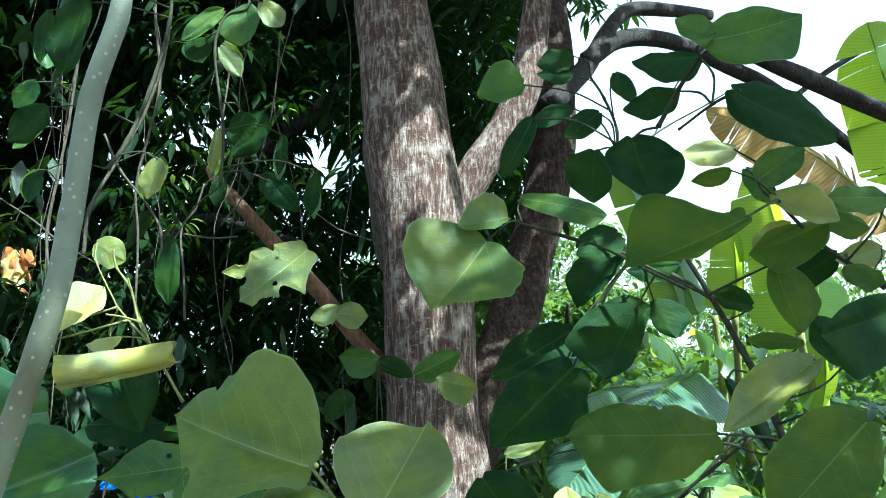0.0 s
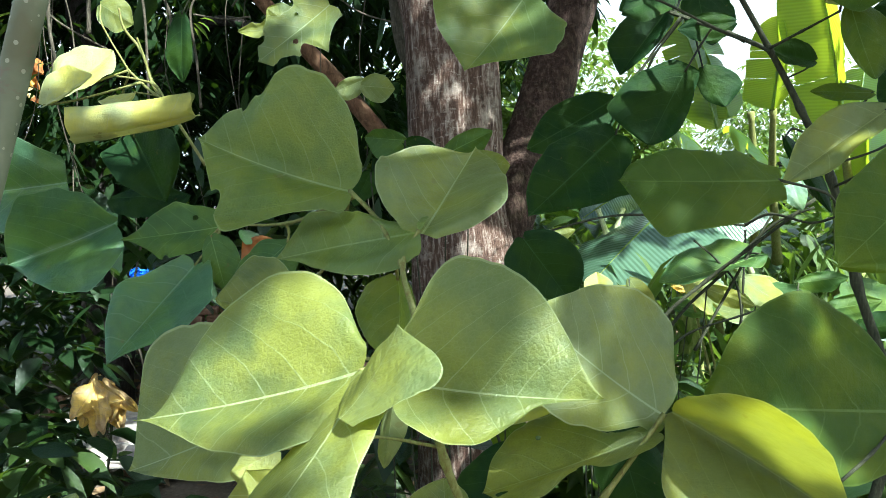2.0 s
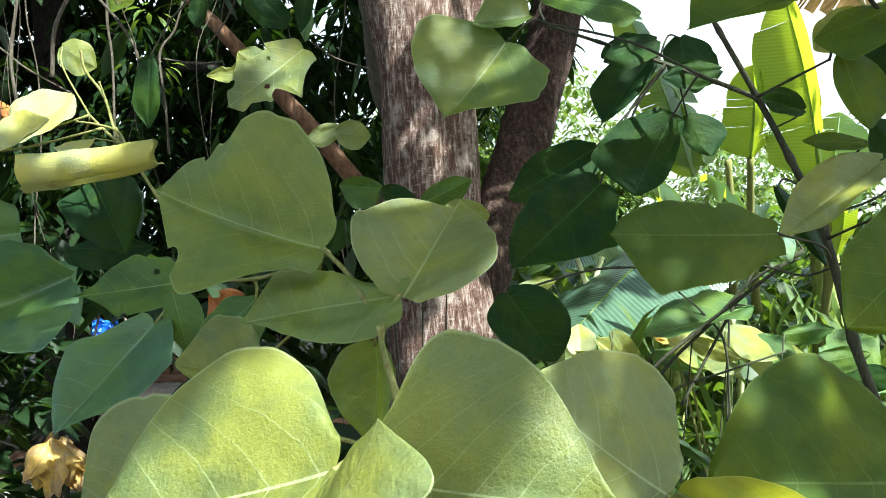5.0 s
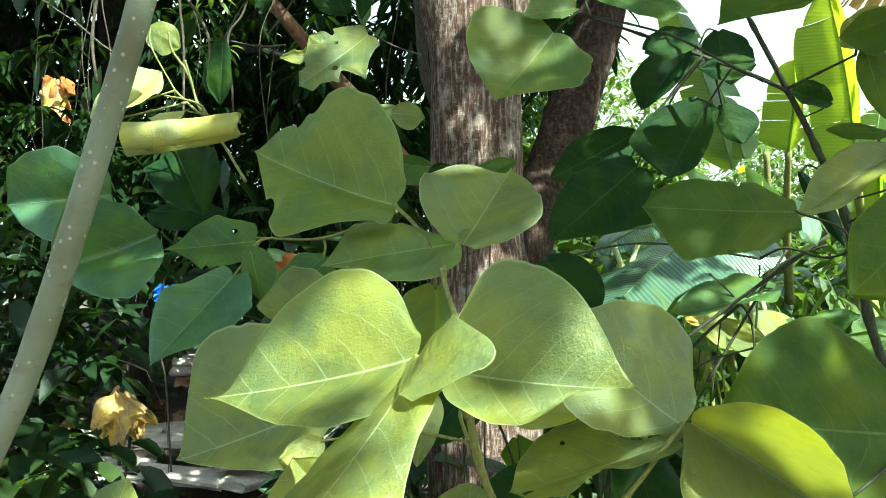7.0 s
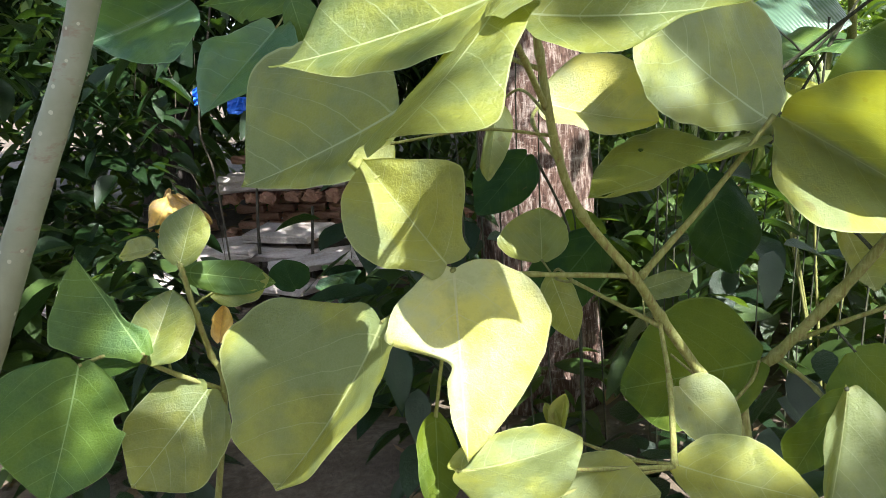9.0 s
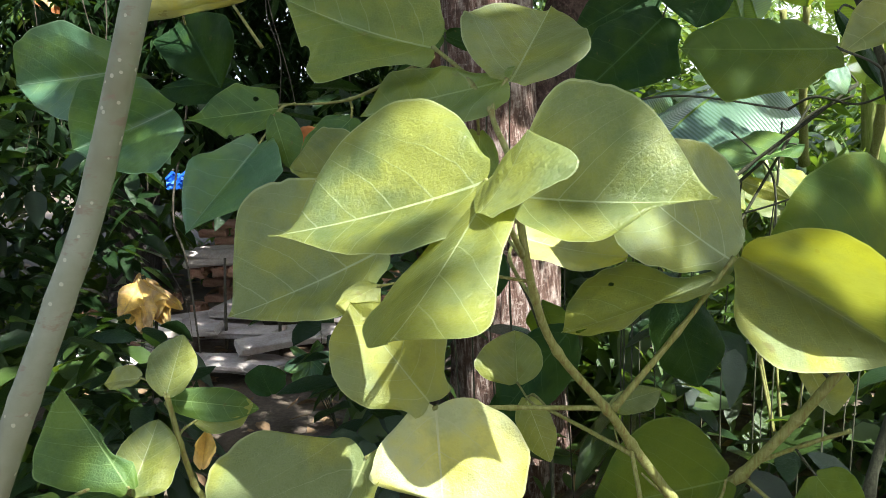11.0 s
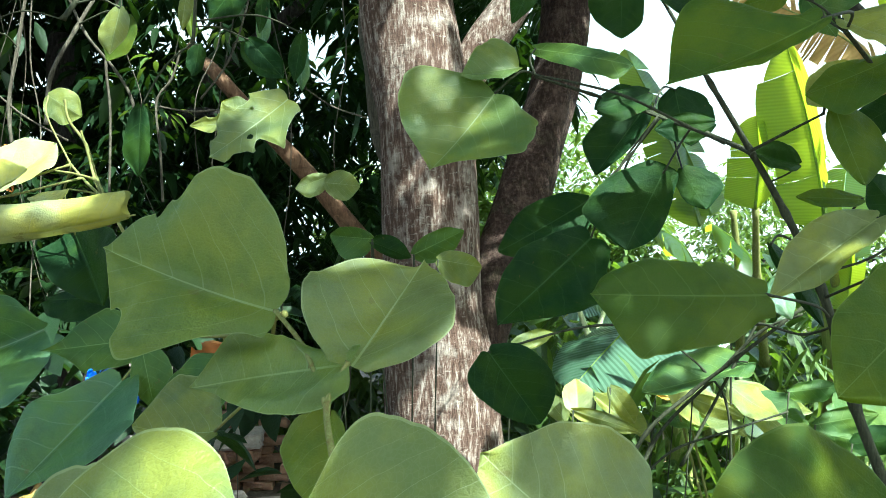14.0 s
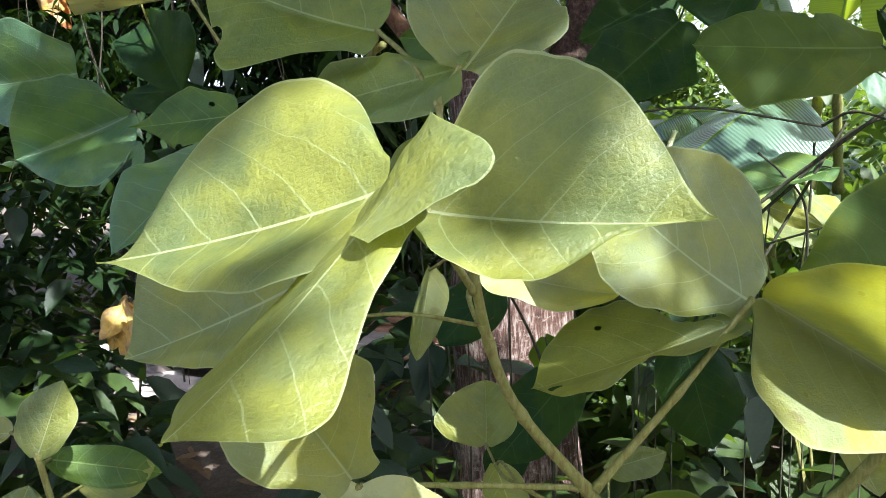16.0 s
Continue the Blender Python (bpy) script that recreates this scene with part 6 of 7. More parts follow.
stem(shrub, "stem", [(-0.055, 0.860, 1.374), (-0.071, 0.850, 1.341), (-0.057, 0.800, 1.299), (-0.050, 0.800, 1.253), (-0.035, 0.820, 1.162), (-0.011, 0.850, 1.096), (0.043, 0.870, 1.024), (0.074, 0.900, 0.972), (0.130, 0.950, 0.883), (0.186, 1.000, 0.790), (0.231, 1.050, 0.651)], .0022, .007)
stem(shrub, "petiole", [(-0.131, 0.940, 1.413), (-0.098, 0.900, 1.382), (-0.071, 0.850, 1.341)], .002, .003)
stem(shrub, "petiole", [(0.186, 0.910, 1.178), (0.121, 0.890, 1.101), (0.049, 0.870, 1.024)], .0025, .004)
stem(shrub, "petiole", [(-0.135, 0.800, 1.057), (-0.059, 0.850, 1.036), (0.040, 0.870, 1.026)], .002, .003)
stem(shrub, "petiole", [(-0.014, 0.920, 1.006), (0.074, 0.900, 0.961)], .002, .003)
stem(shrub, "petiole", [(0.074, 0.900, 0.966), (0.078, 0.860, 0.912), (0.073, 0.800, 0.850)], .0025, .0035)
stem(shrub, "petiole", [(-0.077, 0.700, 1.277), (-0.063, 0.760, 1.246), (-0.045, 0.810, 1.204)], .0025, .003)
stem(rshrub, "stem", [(0.398, 1.660, 1.976), (0.437, 1.630, 1.878), (0.479, 1.600, 1.772), (0.544, 1.600, 1.653), (0.599, 1.600, 1.545), (0.646, 1.580, 1.416), (0.679, 1.550, 1.230), (0.714, 1.500, 0.987), (0.601, 1.450, 0.626), (0.603, 1.400, 0.321)], .0025, .011, "dark")
stem(rshrub, "branch", [(0.190, 1.720, 1.822), (0.297, 1.750, 1.794), (0.425, 1.800, 1.764), (0.501, 1.700, 1.703), (0.546, 1.600, 1.651)], .003, .005, "dark")
stem(rshrub, "branch", [(0.606, 1.380, 1.791), (0.687, 1.420, 1.726), (0.785, 1.400, 1.642)], .003, .005, "dark")
stem(rshrub, "branch", [(0.428, 1.200, 1.992), (0.419, 1.300, 1.972), (0.393, 1.340, 1.921)], .003, .004, "dark")
stem(rshrub, "branch", [(0.433, 1.360, 1.921), (0.488, 1.340, 1.959), (0.523, 1.300, 1.970)], .002, .003, "dark")
stem(rshrub, "branch", [(0.329, 0.950, 1.045), (0.287, 0.980, 0.967), (0.235, 1.020, 0.877), (0.204, 1.050, 0.820), (0.231, 1.050, 0.651)], .006, .008)
stem(rshrub, "petiole", [(0.335, 0.950, 0.962), (0.296, 0.980, 0.933), (0.244, 1.020, 0.890)], .0025, .003)
stem(rshrub, "petiole", [(0.235, 1.000, 0.878), (0.258, 0.950, 0.863), (0.252, 0.850, 0.865)], .0025, .003)
stem(lowplant, "stem", [(-0.429, 0.860, 1.055), (-0.423, 0.870, 0.994), (-0.416, 0.880, 0.943), (-0.406, 0.880, 0.903), (-0.441, 0.900, 0.742)], .003, .004)
stem(lowplant, "petiole", [(-0.463, 0.820, 0.962), (-0.442, 0.850, 0.933), (-0.408, 0.880, 0.903)], .0025, .003)
stem(lshrub, "petiole", [(-0.657, 1.620, 1.773), (-0.649, 1.620, 1.736), (-0.619, 1.620, 1.693), (-0.590, 1.600, 1.627), (-0.530, 1.500, 1.573)], .002, .003)
stem(lshrub, "petiole", [(-0.609, 1.580, 1.709), (-0.598, 1.580, 1.675), (-0.580, 1.570, 1.622), (-0.530, 1.500, 1.573)], .0018, .0028)
stem(lshrub, "petiole", [(-0.637, 1.550, 1.636), (-0.600, 1.550, 1.629), (-0.562, 1.540, 1.614), (-0.530, 1.500, 1.573)], .0018, .0028)
stem(lshrub, "petiole", [(-0.636, 1.600, 1.654), (-0.585, 1.550, 1.615), (-0.530, 1.500, 1.573), (-0.460, 1.480, 1.469)], .002, .003)
stem(lshrub, "petiole", [(-0.423, 1.420, 1.368), (-0.283, 1.300, 1.370), (-0.136, 1.000, 1.408)], .002, .003)
# round leaves of the climber, high on the left
leaf(hangvine, (-0.485, 2.000, 2.473), (-0.501, 1.980, 2.356), (-0.562, 2.000, 2.428), (-0.455, 2.000, 2.433), tone="green", blunt=1)
leaf(hangvine, (-0.552, 2.000, 2.459), (-0.662, 2.000, 2.384), (-0.619, 2.000, 2.453), (-0.603, 2.000, 2.398), tone="green", blunt=1)
leaf(hangvine, (-0.436, 1.950, 2.456), (-0.385, 1.950, 2.393), (-0.435, 1.950, 2.402), (-0.385, 1.950, 2.439), tone="olive", blunt=1)
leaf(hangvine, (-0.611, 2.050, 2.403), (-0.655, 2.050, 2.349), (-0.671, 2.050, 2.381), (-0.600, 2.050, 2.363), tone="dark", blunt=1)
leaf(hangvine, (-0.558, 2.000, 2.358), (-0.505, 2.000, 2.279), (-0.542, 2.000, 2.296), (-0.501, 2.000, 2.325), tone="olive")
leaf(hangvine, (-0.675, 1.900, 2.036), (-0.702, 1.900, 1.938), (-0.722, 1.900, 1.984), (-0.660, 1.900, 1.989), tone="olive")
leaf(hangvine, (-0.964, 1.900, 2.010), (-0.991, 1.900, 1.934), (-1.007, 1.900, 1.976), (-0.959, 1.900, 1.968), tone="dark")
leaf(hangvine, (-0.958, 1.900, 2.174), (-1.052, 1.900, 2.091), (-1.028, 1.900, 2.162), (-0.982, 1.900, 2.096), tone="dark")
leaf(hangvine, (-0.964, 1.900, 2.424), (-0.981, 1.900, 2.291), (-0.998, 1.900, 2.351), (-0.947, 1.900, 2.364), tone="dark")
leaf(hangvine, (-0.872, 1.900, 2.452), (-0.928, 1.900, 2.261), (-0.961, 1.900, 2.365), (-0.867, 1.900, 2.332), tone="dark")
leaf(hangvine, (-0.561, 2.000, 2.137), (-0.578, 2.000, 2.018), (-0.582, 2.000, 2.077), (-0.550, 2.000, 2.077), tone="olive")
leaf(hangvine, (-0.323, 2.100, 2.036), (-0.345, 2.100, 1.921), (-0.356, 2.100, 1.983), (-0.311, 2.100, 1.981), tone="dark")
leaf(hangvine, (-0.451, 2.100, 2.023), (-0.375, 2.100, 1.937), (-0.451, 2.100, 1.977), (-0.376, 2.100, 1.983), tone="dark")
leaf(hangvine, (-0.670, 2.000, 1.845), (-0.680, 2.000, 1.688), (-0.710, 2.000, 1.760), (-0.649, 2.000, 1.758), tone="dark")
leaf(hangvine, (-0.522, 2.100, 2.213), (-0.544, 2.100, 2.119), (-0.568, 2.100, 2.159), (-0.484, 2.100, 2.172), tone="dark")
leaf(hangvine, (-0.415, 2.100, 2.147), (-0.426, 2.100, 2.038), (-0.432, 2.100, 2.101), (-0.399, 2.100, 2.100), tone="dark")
stem(hangvine, "stem", [(-0.672, 1.950, 2.563), (-0.675, 1.950, 2.409), (-0.720, 1.950, 2.229), (-0.761, 1.920, 2.089), (-0.798, 1.900, 2.014)], .004, .006, "dark")
stem(hangvine, "stem", [(-0.502, 2.000, 2.584), (-0.485, 2.000, 2.473), (-0.544, 2.000, 2.443), (-0.572, 2.000, 2.350), (-0.546, 2.000, 2.136), (-0.551, 2.000, 1.988)], .003, .004, "dark")
stem(rshrub, "branch", [(0.834, 2.100, 1.350), (0.753, 2.150, 1.307), (0.650, 2.200, 1.189), (0.498, 2.200, 1.029), (0.386, 2.200, 0.733)], .003, .005, "dark")
stem(rshrub, "branch", [(0.771, 2.200, 1.334), (0.710, 2.200, 1.232), (0.570, 2.200, 0.982)], .003, .004, "dark")
# palmate seedling by the rubble
leaf(footplant, (-0.857, 3.400, 0.317), (-0.945, 3.300, 0.305), (-0.921, 3.360, 0.331), (-0.896, 3.340, 0.279), tone="teal")
leaf(footplant, (-0.857, 3.400, 0.317), (-0.902, 3.300, 0.234), (-0.921, 3.360, 0.265), (-0.860, 3.340, 0.260), tone="teal")
leaf(footplant, (-0.857, 3.400, 0.317), (-0.823, 3.300, 0.208), (-0.872, 3.360, 0.254), (-0.809, 3.340, 0.259), tone="teal")
leaf(footplant, (-0.857, 3.400, 0.317), (-0.748, 3.300, 0.256), (-0.813, 3.360, 0.253), (-0.767, 3.340, 0.301), tone="teal")
leaf(footplant, (-0.857, 3.400, 0.317), (-0.745, 3.400, 0.325), (-0.796, 3.400, 0.296), (-0.793, 3.400, 0.352), tone="teal")
leaf(footplant, (-0.857, 3.400, 0.317), (-0.825, 3.450, 0.389), (-0.845, 3.420, 0.367), (-0.796, 3.420, 0.354), tone="green")
leaf(footplant, (-0.857, 3.400, 0.317), (-0.953, 3.450, 0.356), (-0.903, 3.420, 0.364), (-0.916, 3.420, 0.323), tone="teal")
# young shoots
leaf(lowplant, (-0.413, 0.900, 0.952), (-0.412, 0.920, 0.990), (-0.421, 0.900, 0.973), (-0.397, 0.900, 0.980), tone="dead")
leaf(lowplant, (-0.411, 0.860, 0.888), (-0.416, 0.840, 0.858), (-0.423, 0.850, 0.877), (-0.402, 0.850, 0.873), tone="yellow")
leaf(shrub, (-0.026, 1.100, 0.735), (-0.016, 1.120, 0.785), (-0.041, 1.100, 0.765), (-0.012, 1.100, 0.769), tone="yellow")
leaf(shrub, (-0.030, 1.100, 0.735), (-0.044, 1.120, 0.772), (-0.046, 1.100, 0.761), (-0.029, 1.100, 0.765), tone="yellow")
leaf(shrub, (0.093, 1.150, 0.924), (0.162, 1.150, 0.947), (0.118, 1.160, 0.945), (0.138, 1.140, 0.918), tone="olive")
# pale runners and dark hanging leaves of the climber
stem(hangvine, "runner", [(-0.801, 2.300, 2.553), (-0.824, 2.300, 2.415), (-0.879, 2.300, 2.263), (-0.937, 2.250, 2.108), (-0.975, 2.200, 1.976), (-0.987, 2.200, 1.850)], .0045, .0055, "vine")
stem(hangvine, "runner", [(-1.110, 2.400, 2.605), (-1.128, 2.400, 2.443), (-1.144, 2.400, 2.283), (-1.166, 2.400, 2.143), (-1.194, 2.400, 1.952), (-1.181, 2.400, 1.815)], .004, .005, "vine")
stem(hangvine, "runner", [(-0.986, 2.300, 2.223), (-0.934, 2.300, 2.112), (-0.854, 2.300, 2.010), (-0.810, 2.300, 1.927), (-0.805, 2.300, 1.828)], .0035, .004, "vine")
stem(hangvine, "runner", [(-0.717, 2.400, 2.089), (-0.742, 2.400, 2.012), (-0.784, 2.400, 1.947), (-0.773, 2.400, 1.807), (-0.767, 2.400, 1.672)], .003, .0035, "vine")
stem(hangvine, "runner", [(-0.636, 2.400, 2.576), (-0.652, 2.400, 2.396), (-0.676, 2.400, 2.220), (-0.707, 2.450, 2.092)], .0025, .003, "vine")
stem(hangvine, "runner", [(-0.509, 2.500, 2.617), (-0.527, 2.500, 2.393), (-0.562, 2.500, 2.228), (-0.614, 2.500, 2.084), (-0.693, 2.500, 1.977)], .0025, .003, "vine")
stem(hangvine, "runner", [(-1.344, 2.400, 2.059), (-1.238, 2.400, 1.988), (-1.150, 2.400, 1.917), (-1.029, 2.400, 1.846)], .0025, .003, "vine")
stem(hangvine, "runner", [(-0.775, 2.400, 1.935), (-0.689, 2.400, 1.920), (-0.613, 2.400, 1.923)], .0025, .003, "vine")
stem(hangvine, "runner", [(-0.409, 2.600, 2.027), (-0.327, 2.600, 1.970), (-0.226, 2.600, 1.934)], .002, .0025, "vine")
leaf(hangvine, (-0.782, 2.200, 2.123), (-0.835, 2.200, 2.008), (-0.836, 2.200, 2.076), (-0.769, 2.200, 2.051), tone="deep")
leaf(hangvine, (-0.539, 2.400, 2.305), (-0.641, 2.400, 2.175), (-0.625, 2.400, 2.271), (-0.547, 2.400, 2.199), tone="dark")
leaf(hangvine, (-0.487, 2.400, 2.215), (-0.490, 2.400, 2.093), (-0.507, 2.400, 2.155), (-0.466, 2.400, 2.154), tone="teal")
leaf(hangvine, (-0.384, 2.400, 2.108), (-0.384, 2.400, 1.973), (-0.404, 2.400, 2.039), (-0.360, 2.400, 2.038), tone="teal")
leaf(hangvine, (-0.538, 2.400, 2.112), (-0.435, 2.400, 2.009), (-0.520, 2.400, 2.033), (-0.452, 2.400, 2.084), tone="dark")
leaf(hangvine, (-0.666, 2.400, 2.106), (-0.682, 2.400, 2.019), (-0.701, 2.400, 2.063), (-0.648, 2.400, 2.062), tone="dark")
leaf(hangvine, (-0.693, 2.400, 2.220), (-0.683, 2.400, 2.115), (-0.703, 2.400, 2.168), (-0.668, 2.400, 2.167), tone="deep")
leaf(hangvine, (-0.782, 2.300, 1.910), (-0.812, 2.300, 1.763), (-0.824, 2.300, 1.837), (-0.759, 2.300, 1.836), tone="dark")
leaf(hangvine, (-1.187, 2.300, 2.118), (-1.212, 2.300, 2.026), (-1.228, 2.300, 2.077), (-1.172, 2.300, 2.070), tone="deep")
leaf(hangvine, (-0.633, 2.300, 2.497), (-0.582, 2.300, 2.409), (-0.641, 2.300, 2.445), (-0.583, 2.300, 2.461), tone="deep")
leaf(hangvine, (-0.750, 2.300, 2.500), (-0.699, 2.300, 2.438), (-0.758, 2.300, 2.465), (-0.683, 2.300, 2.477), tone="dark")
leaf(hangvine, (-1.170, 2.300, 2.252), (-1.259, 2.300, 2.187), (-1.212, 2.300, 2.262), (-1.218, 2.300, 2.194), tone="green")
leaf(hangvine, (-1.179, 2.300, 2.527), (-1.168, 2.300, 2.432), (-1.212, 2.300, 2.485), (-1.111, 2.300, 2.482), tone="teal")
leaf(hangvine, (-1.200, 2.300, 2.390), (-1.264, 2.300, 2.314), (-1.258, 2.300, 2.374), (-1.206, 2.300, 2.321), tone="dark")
# thin dark twigs on the right
stem(rshrub, "branch", [(0.822, 2.100, 2.259), (0.730, 2.100, 2.205), (0.623, 2.100, 2.149), (0.507, 2.000, 2.062)], .0018, .0025, "dark")
stem(rshrub, "branch", [(0.769, 2.100, 2.393), (0.667, 2.100, 2.286), (0.601, 2.100, 2.157), (0.535, 2.000, 2.047)], .0018, .0025, "dark")
stem(rshrub, "branch", [(0.402, 2.000, 2.254), (0.435, 2.000, 2.195), (0.453, 1.950, 2.091), (0.427, 1.900, 1.980)], .003, .004, "dark")
stem(rshrub, "branch", [(0.191, 1.700, 1.819), (0.254, 1.650, 1.791), (0.335, 1.600, 1.752), (0.428, 1.580, 1.697), (0.483, 1.550, 1.660)], .002, .003, "dark")
stem(rshrub, "branch", [(0.369, 1.800, 1.783), (0.446, 1.700, 1.724), (0.514, 1.600, 1.664), (0.535, 1.580, 1.646)], .0025, .003, "dark")
stem(rshrub, "branch", [(0.624, 1.500, 1.696), (0.581, 1.550, 1.674), (0.536, 1.580, 1.651)], .002, .003, "dark")
stem(rshrub, "branch", [(0.699, 1.600, 1.361), (0.665, 1.700, 1.331), (0.602, 1.750, 1.349), (0.565, 1.800, 1.325)], .002, .003, "dark")
stem(rshrub, "branch", [(0.752, 2.000, 1.143), (0.616, 2.000, 1.101), (0.504, 2.000, 1.065), (0.429, 2.000, 1.005)], .002, .003, "dark")
stem(rshrub, "branch", [(0.753, 1.900, 1.375), (0.627, 1.950, 1.266), (0.544, 2.000, 1.188), (0.443, 2.000, 1.102), (0.367, 2.000, 0.968)], .004, .005, "dark")
stem(rshrub, "branch", [(0.570, 2.200, 1.270), (0.631, 2.200, 1.214), (0.684, 2.200, 1.132), (0.693, 2.200, 0.941)], .0025, .003, "dark")
stem(rshrub, "branch", [(0.735, 2.300, 1.289), (0.729, 2.300, 1.145), (0.719, 2.300, 0.916)], .0025, .003, "dark")
# broad sheened leaves low on the right
leaf(footplant, (0.602, 2.600, 1.055), (0.735, 2.500, 1.023), (0.668, 2.600, 1.080), (0.687, 2.500, 1.008), tone="green")
leaf(footplant, (0.863, 2.500, 1.101), (0.975, 2.400, 1.039), (0.942, 2.500, 1.116), (0.885, 2.400, 1.048), tone="green")
leaf(footplant, (0.917, 2.400, 1.130), (1.053, 2.400, 1.144), (0.978, 2.400, 1.160), (0.992, 2.400, 1.099), tone="green")
leaf(footplant, (0.766, 2.400, 1.146), (0.860, 2.300, 1.080), (0.827, 2.400, 1.146), (0.774, 2.300, 1.087), tone="yellow")
leaf(footplant, (0.631, 2.300, 1.131), (0.759, 2.300, 1.080), (0.703, 2.300, 1.128), (0.680, 2.300, 1.081), tone="yellow")
leaf(footplant, (0.312, 2.200, 1.121), (0.476, 2.200, 1.065), (0.395, 2.200, 1.113), (0.380, 2.200, 1.073), tone="yellow")
leaf(footplant, (0.422, 2.300, 1.162), (0.485, 2.300, 1.068), (0.435, 2.300, 1.097), (0.483, 2.300, 1.125), tone="yellow")
leaf(footplant, (1.053, 2.400, 1.129), (1.129, 2.300, 1.042), (1.143, 2.400, 1.128), (1.032, 2.300, 1.057), tone="green")
leaf(footplant, (0.945, 2.300, 1.043), (1.116, 2.300, 0.999), (1.032, 2.300, 1.050), (1.015, 2.300, 0.986), tone="green")
leaf(rshrub, (0.696, 1.900, 1.434), (0.708, 1.850, 1.354), (0.730, 1.900, 1.404), (0.675, 1.880, 1.388), tone="teal")
leaf(mango, (-2.510, 4.700, 2.262), (-2.405, 4.650, 2.153), (-2.506, 4.700, 2.178), (-2.434, 4.700, 2.227), tone="red")
leaf(mango, (-2.578, 4.700, 2.264), (-2.641, 4.700, 2.191), (-2.645, 4.700, 2.248), (-2.581, 4.700, 2.190), tone="red")
leaf(mango, (-2.528, 4.680, 2.159), (-2.482, 4.600, 1.984), (-2.559, 4.650, 2.056), (-2.460, 4.650, 2.061), tone="dead")
# leaf stalks
stem(shrub, "petiole", [(-0.080, 0.615, 1.293), (-0.078, 0.684, 1.282), (-0.077, 0.700, 1.277)], 0.0018, 0.0023)
stem(shrub, "petiole", [(-0.077, 0.609, 1.292), (-0.082, 0.683, 1.271), (-0.077, 0.700, 1.277)], 0.0013, 0.0017)
stem(shrub, "petiole", [(-0.061, 0.640, 1.280), (-0.053, 0.692, 1.280), (-0.077, 0.700, 1.277)], 0.0018, 0.0023)
stem(shrub, "petiole", [(-0.085, 0.950, 1.318), (-0.086, 0.920, 1.352), (-0.089, 0.883, 1.368)], 0.0018, 0.0023)
stem(shrub, "petiole", [(-0.188, 0.880, 1.204), (-0.116, 0.842, 1.255), (-0.048, 0.803, 1.238)], 0.0018, 0.0023)
stem(shrub, "petiole", [(-0.250, 1.150, 1.269), (-0.171, 1.055, 1.337), (-0.131, 0.940, 1.413)], 0.0018, 0.0023)
stem(shrub, "petiole", [(-0.042, 0.980, 1.198), (-0.055, 0.916, 1.181), (-0.029, 0.827, 1.145)], 0.0018, 0.0023)
stem(shrub, "petiole", [(-0.046, 1.020, 1.005), (-0.031, 0.969, 0.996), (-0.014, 0.920, 1.006)], 0.0013, 0.0017)
stem(shrub, "petiole", [(-0.092, 0.950, 1.199), (-0.066, 0.893, 1.216), (-0.040, 0.813, 1.192)], 0.0013, 0.0017)
stem(shrub, "petiole", [(-0.206, 0.790, 1.009), (-0.165, 0.799, 1.033), (-0.135, 0.800, 1.057)], 0.0018, 0.0023)
stem(shrub, "petiole", [(-0.190, 0.820, 1.176), (-0.106, 0.826, 1.185), (-0.038, 0.817, 1.177)], 0.0013, 0.0017)
stem(shrub, "petiole", [(0.215, 1.020, 0.870), (0.203, 1.005, 0.851), (0.167, 0.983, 0.821)], 0.0018, 0.0023)
stem(shrub, "petiole", [(-0.135, 0.720, 0.891), (-0.065, 0.748, 0.875), (0.073, 0.800, 0.850)], 0.0018, 0.0023)
stem(shrub, "petiole", [(-0.047, 0.750, 0.845), (-0.008, 0.772, 0.848), (0.073, 0.800, 0.850)], 0.0018, 0.0023)
stem(shrub, "petiole", [(-0.158, 0.780, 0.915), (-0.146, 0.801, 0.992), (-0.128, 0.804, 1.051)], 0.0018, 0.0023)
stem(shrub, "petiole", [(-0.036, 1.000, 0.990), (-0.029, 0.966, 1.008), (-0.014, 0.920, 1.006)], 0.0013, 0.0017)
stem(rshrub, "petiole", [(0.535, 1.120, 1.117), (0.465, 1.054, 1.086), (0.329, 0.950, 1.045)], 0.0018, 0.0023, "dark")
stem(rshrub, "petiole", [(0.429, 1.250, 1.414), (0.558, 1.401, 1.393), (0.654, 1.573, 1.369)], 0.0018, 0.0023, "dark")
stem(rshrub, "petiole", [(0.285, 1.720, 1.515), (0.356, 1.779, 1.657), (0.420, 1.733, 1.744)], 0.0018, 0.0023, "dark")
stem(rshrub, "petiole", [(0.302, 1.850, 1.598), (0.384, 1.828, 1.684), (0.438, 1.783, 1.754)], 0.0018, 0.0023, "dark")
stem(rshrub, "petiole", [(0.423, 1.720, 1.634), (0.447, 1.702, 1.679), (0.463, 1.675, 1.709)], 0.0018, 0.0023, "dark")
stem(rshrub, "petiole", [(0.358, 1.800, 1.601), (0.367, 1.770, 1.661), (0.420, 1.733, 1.744)], 0.0018, 0.0023, "dark")
stem(rshrub, "petiole", [(0.495, 1.850, 1.660), (0.472, 1.813, 1.711), (0.457, 1.758, 1.739)], 0.0018, 0.0023, "dark")
stem(rshrub, "petiole", [(0.432, 1.880, 1.795), (0.435, 1.847, 1.790), (0.425, 1.800, 1.764)], 0.0018, 0.0023, "dark")
stem(rshrub, "petiole", [(0.337, 1.900, 1.793), (0.340, 1.855, 1.785), (0.369, 1.800, 1.783)], 0.0018, 0.0023, "dark")
stem(rshrub, "petiole", [(0.514, 1.950, 1.846), (0.470, 1.888, 1.835), (0.425, 1.800, 1.764)], 0.0018, 0.0023, "dark")
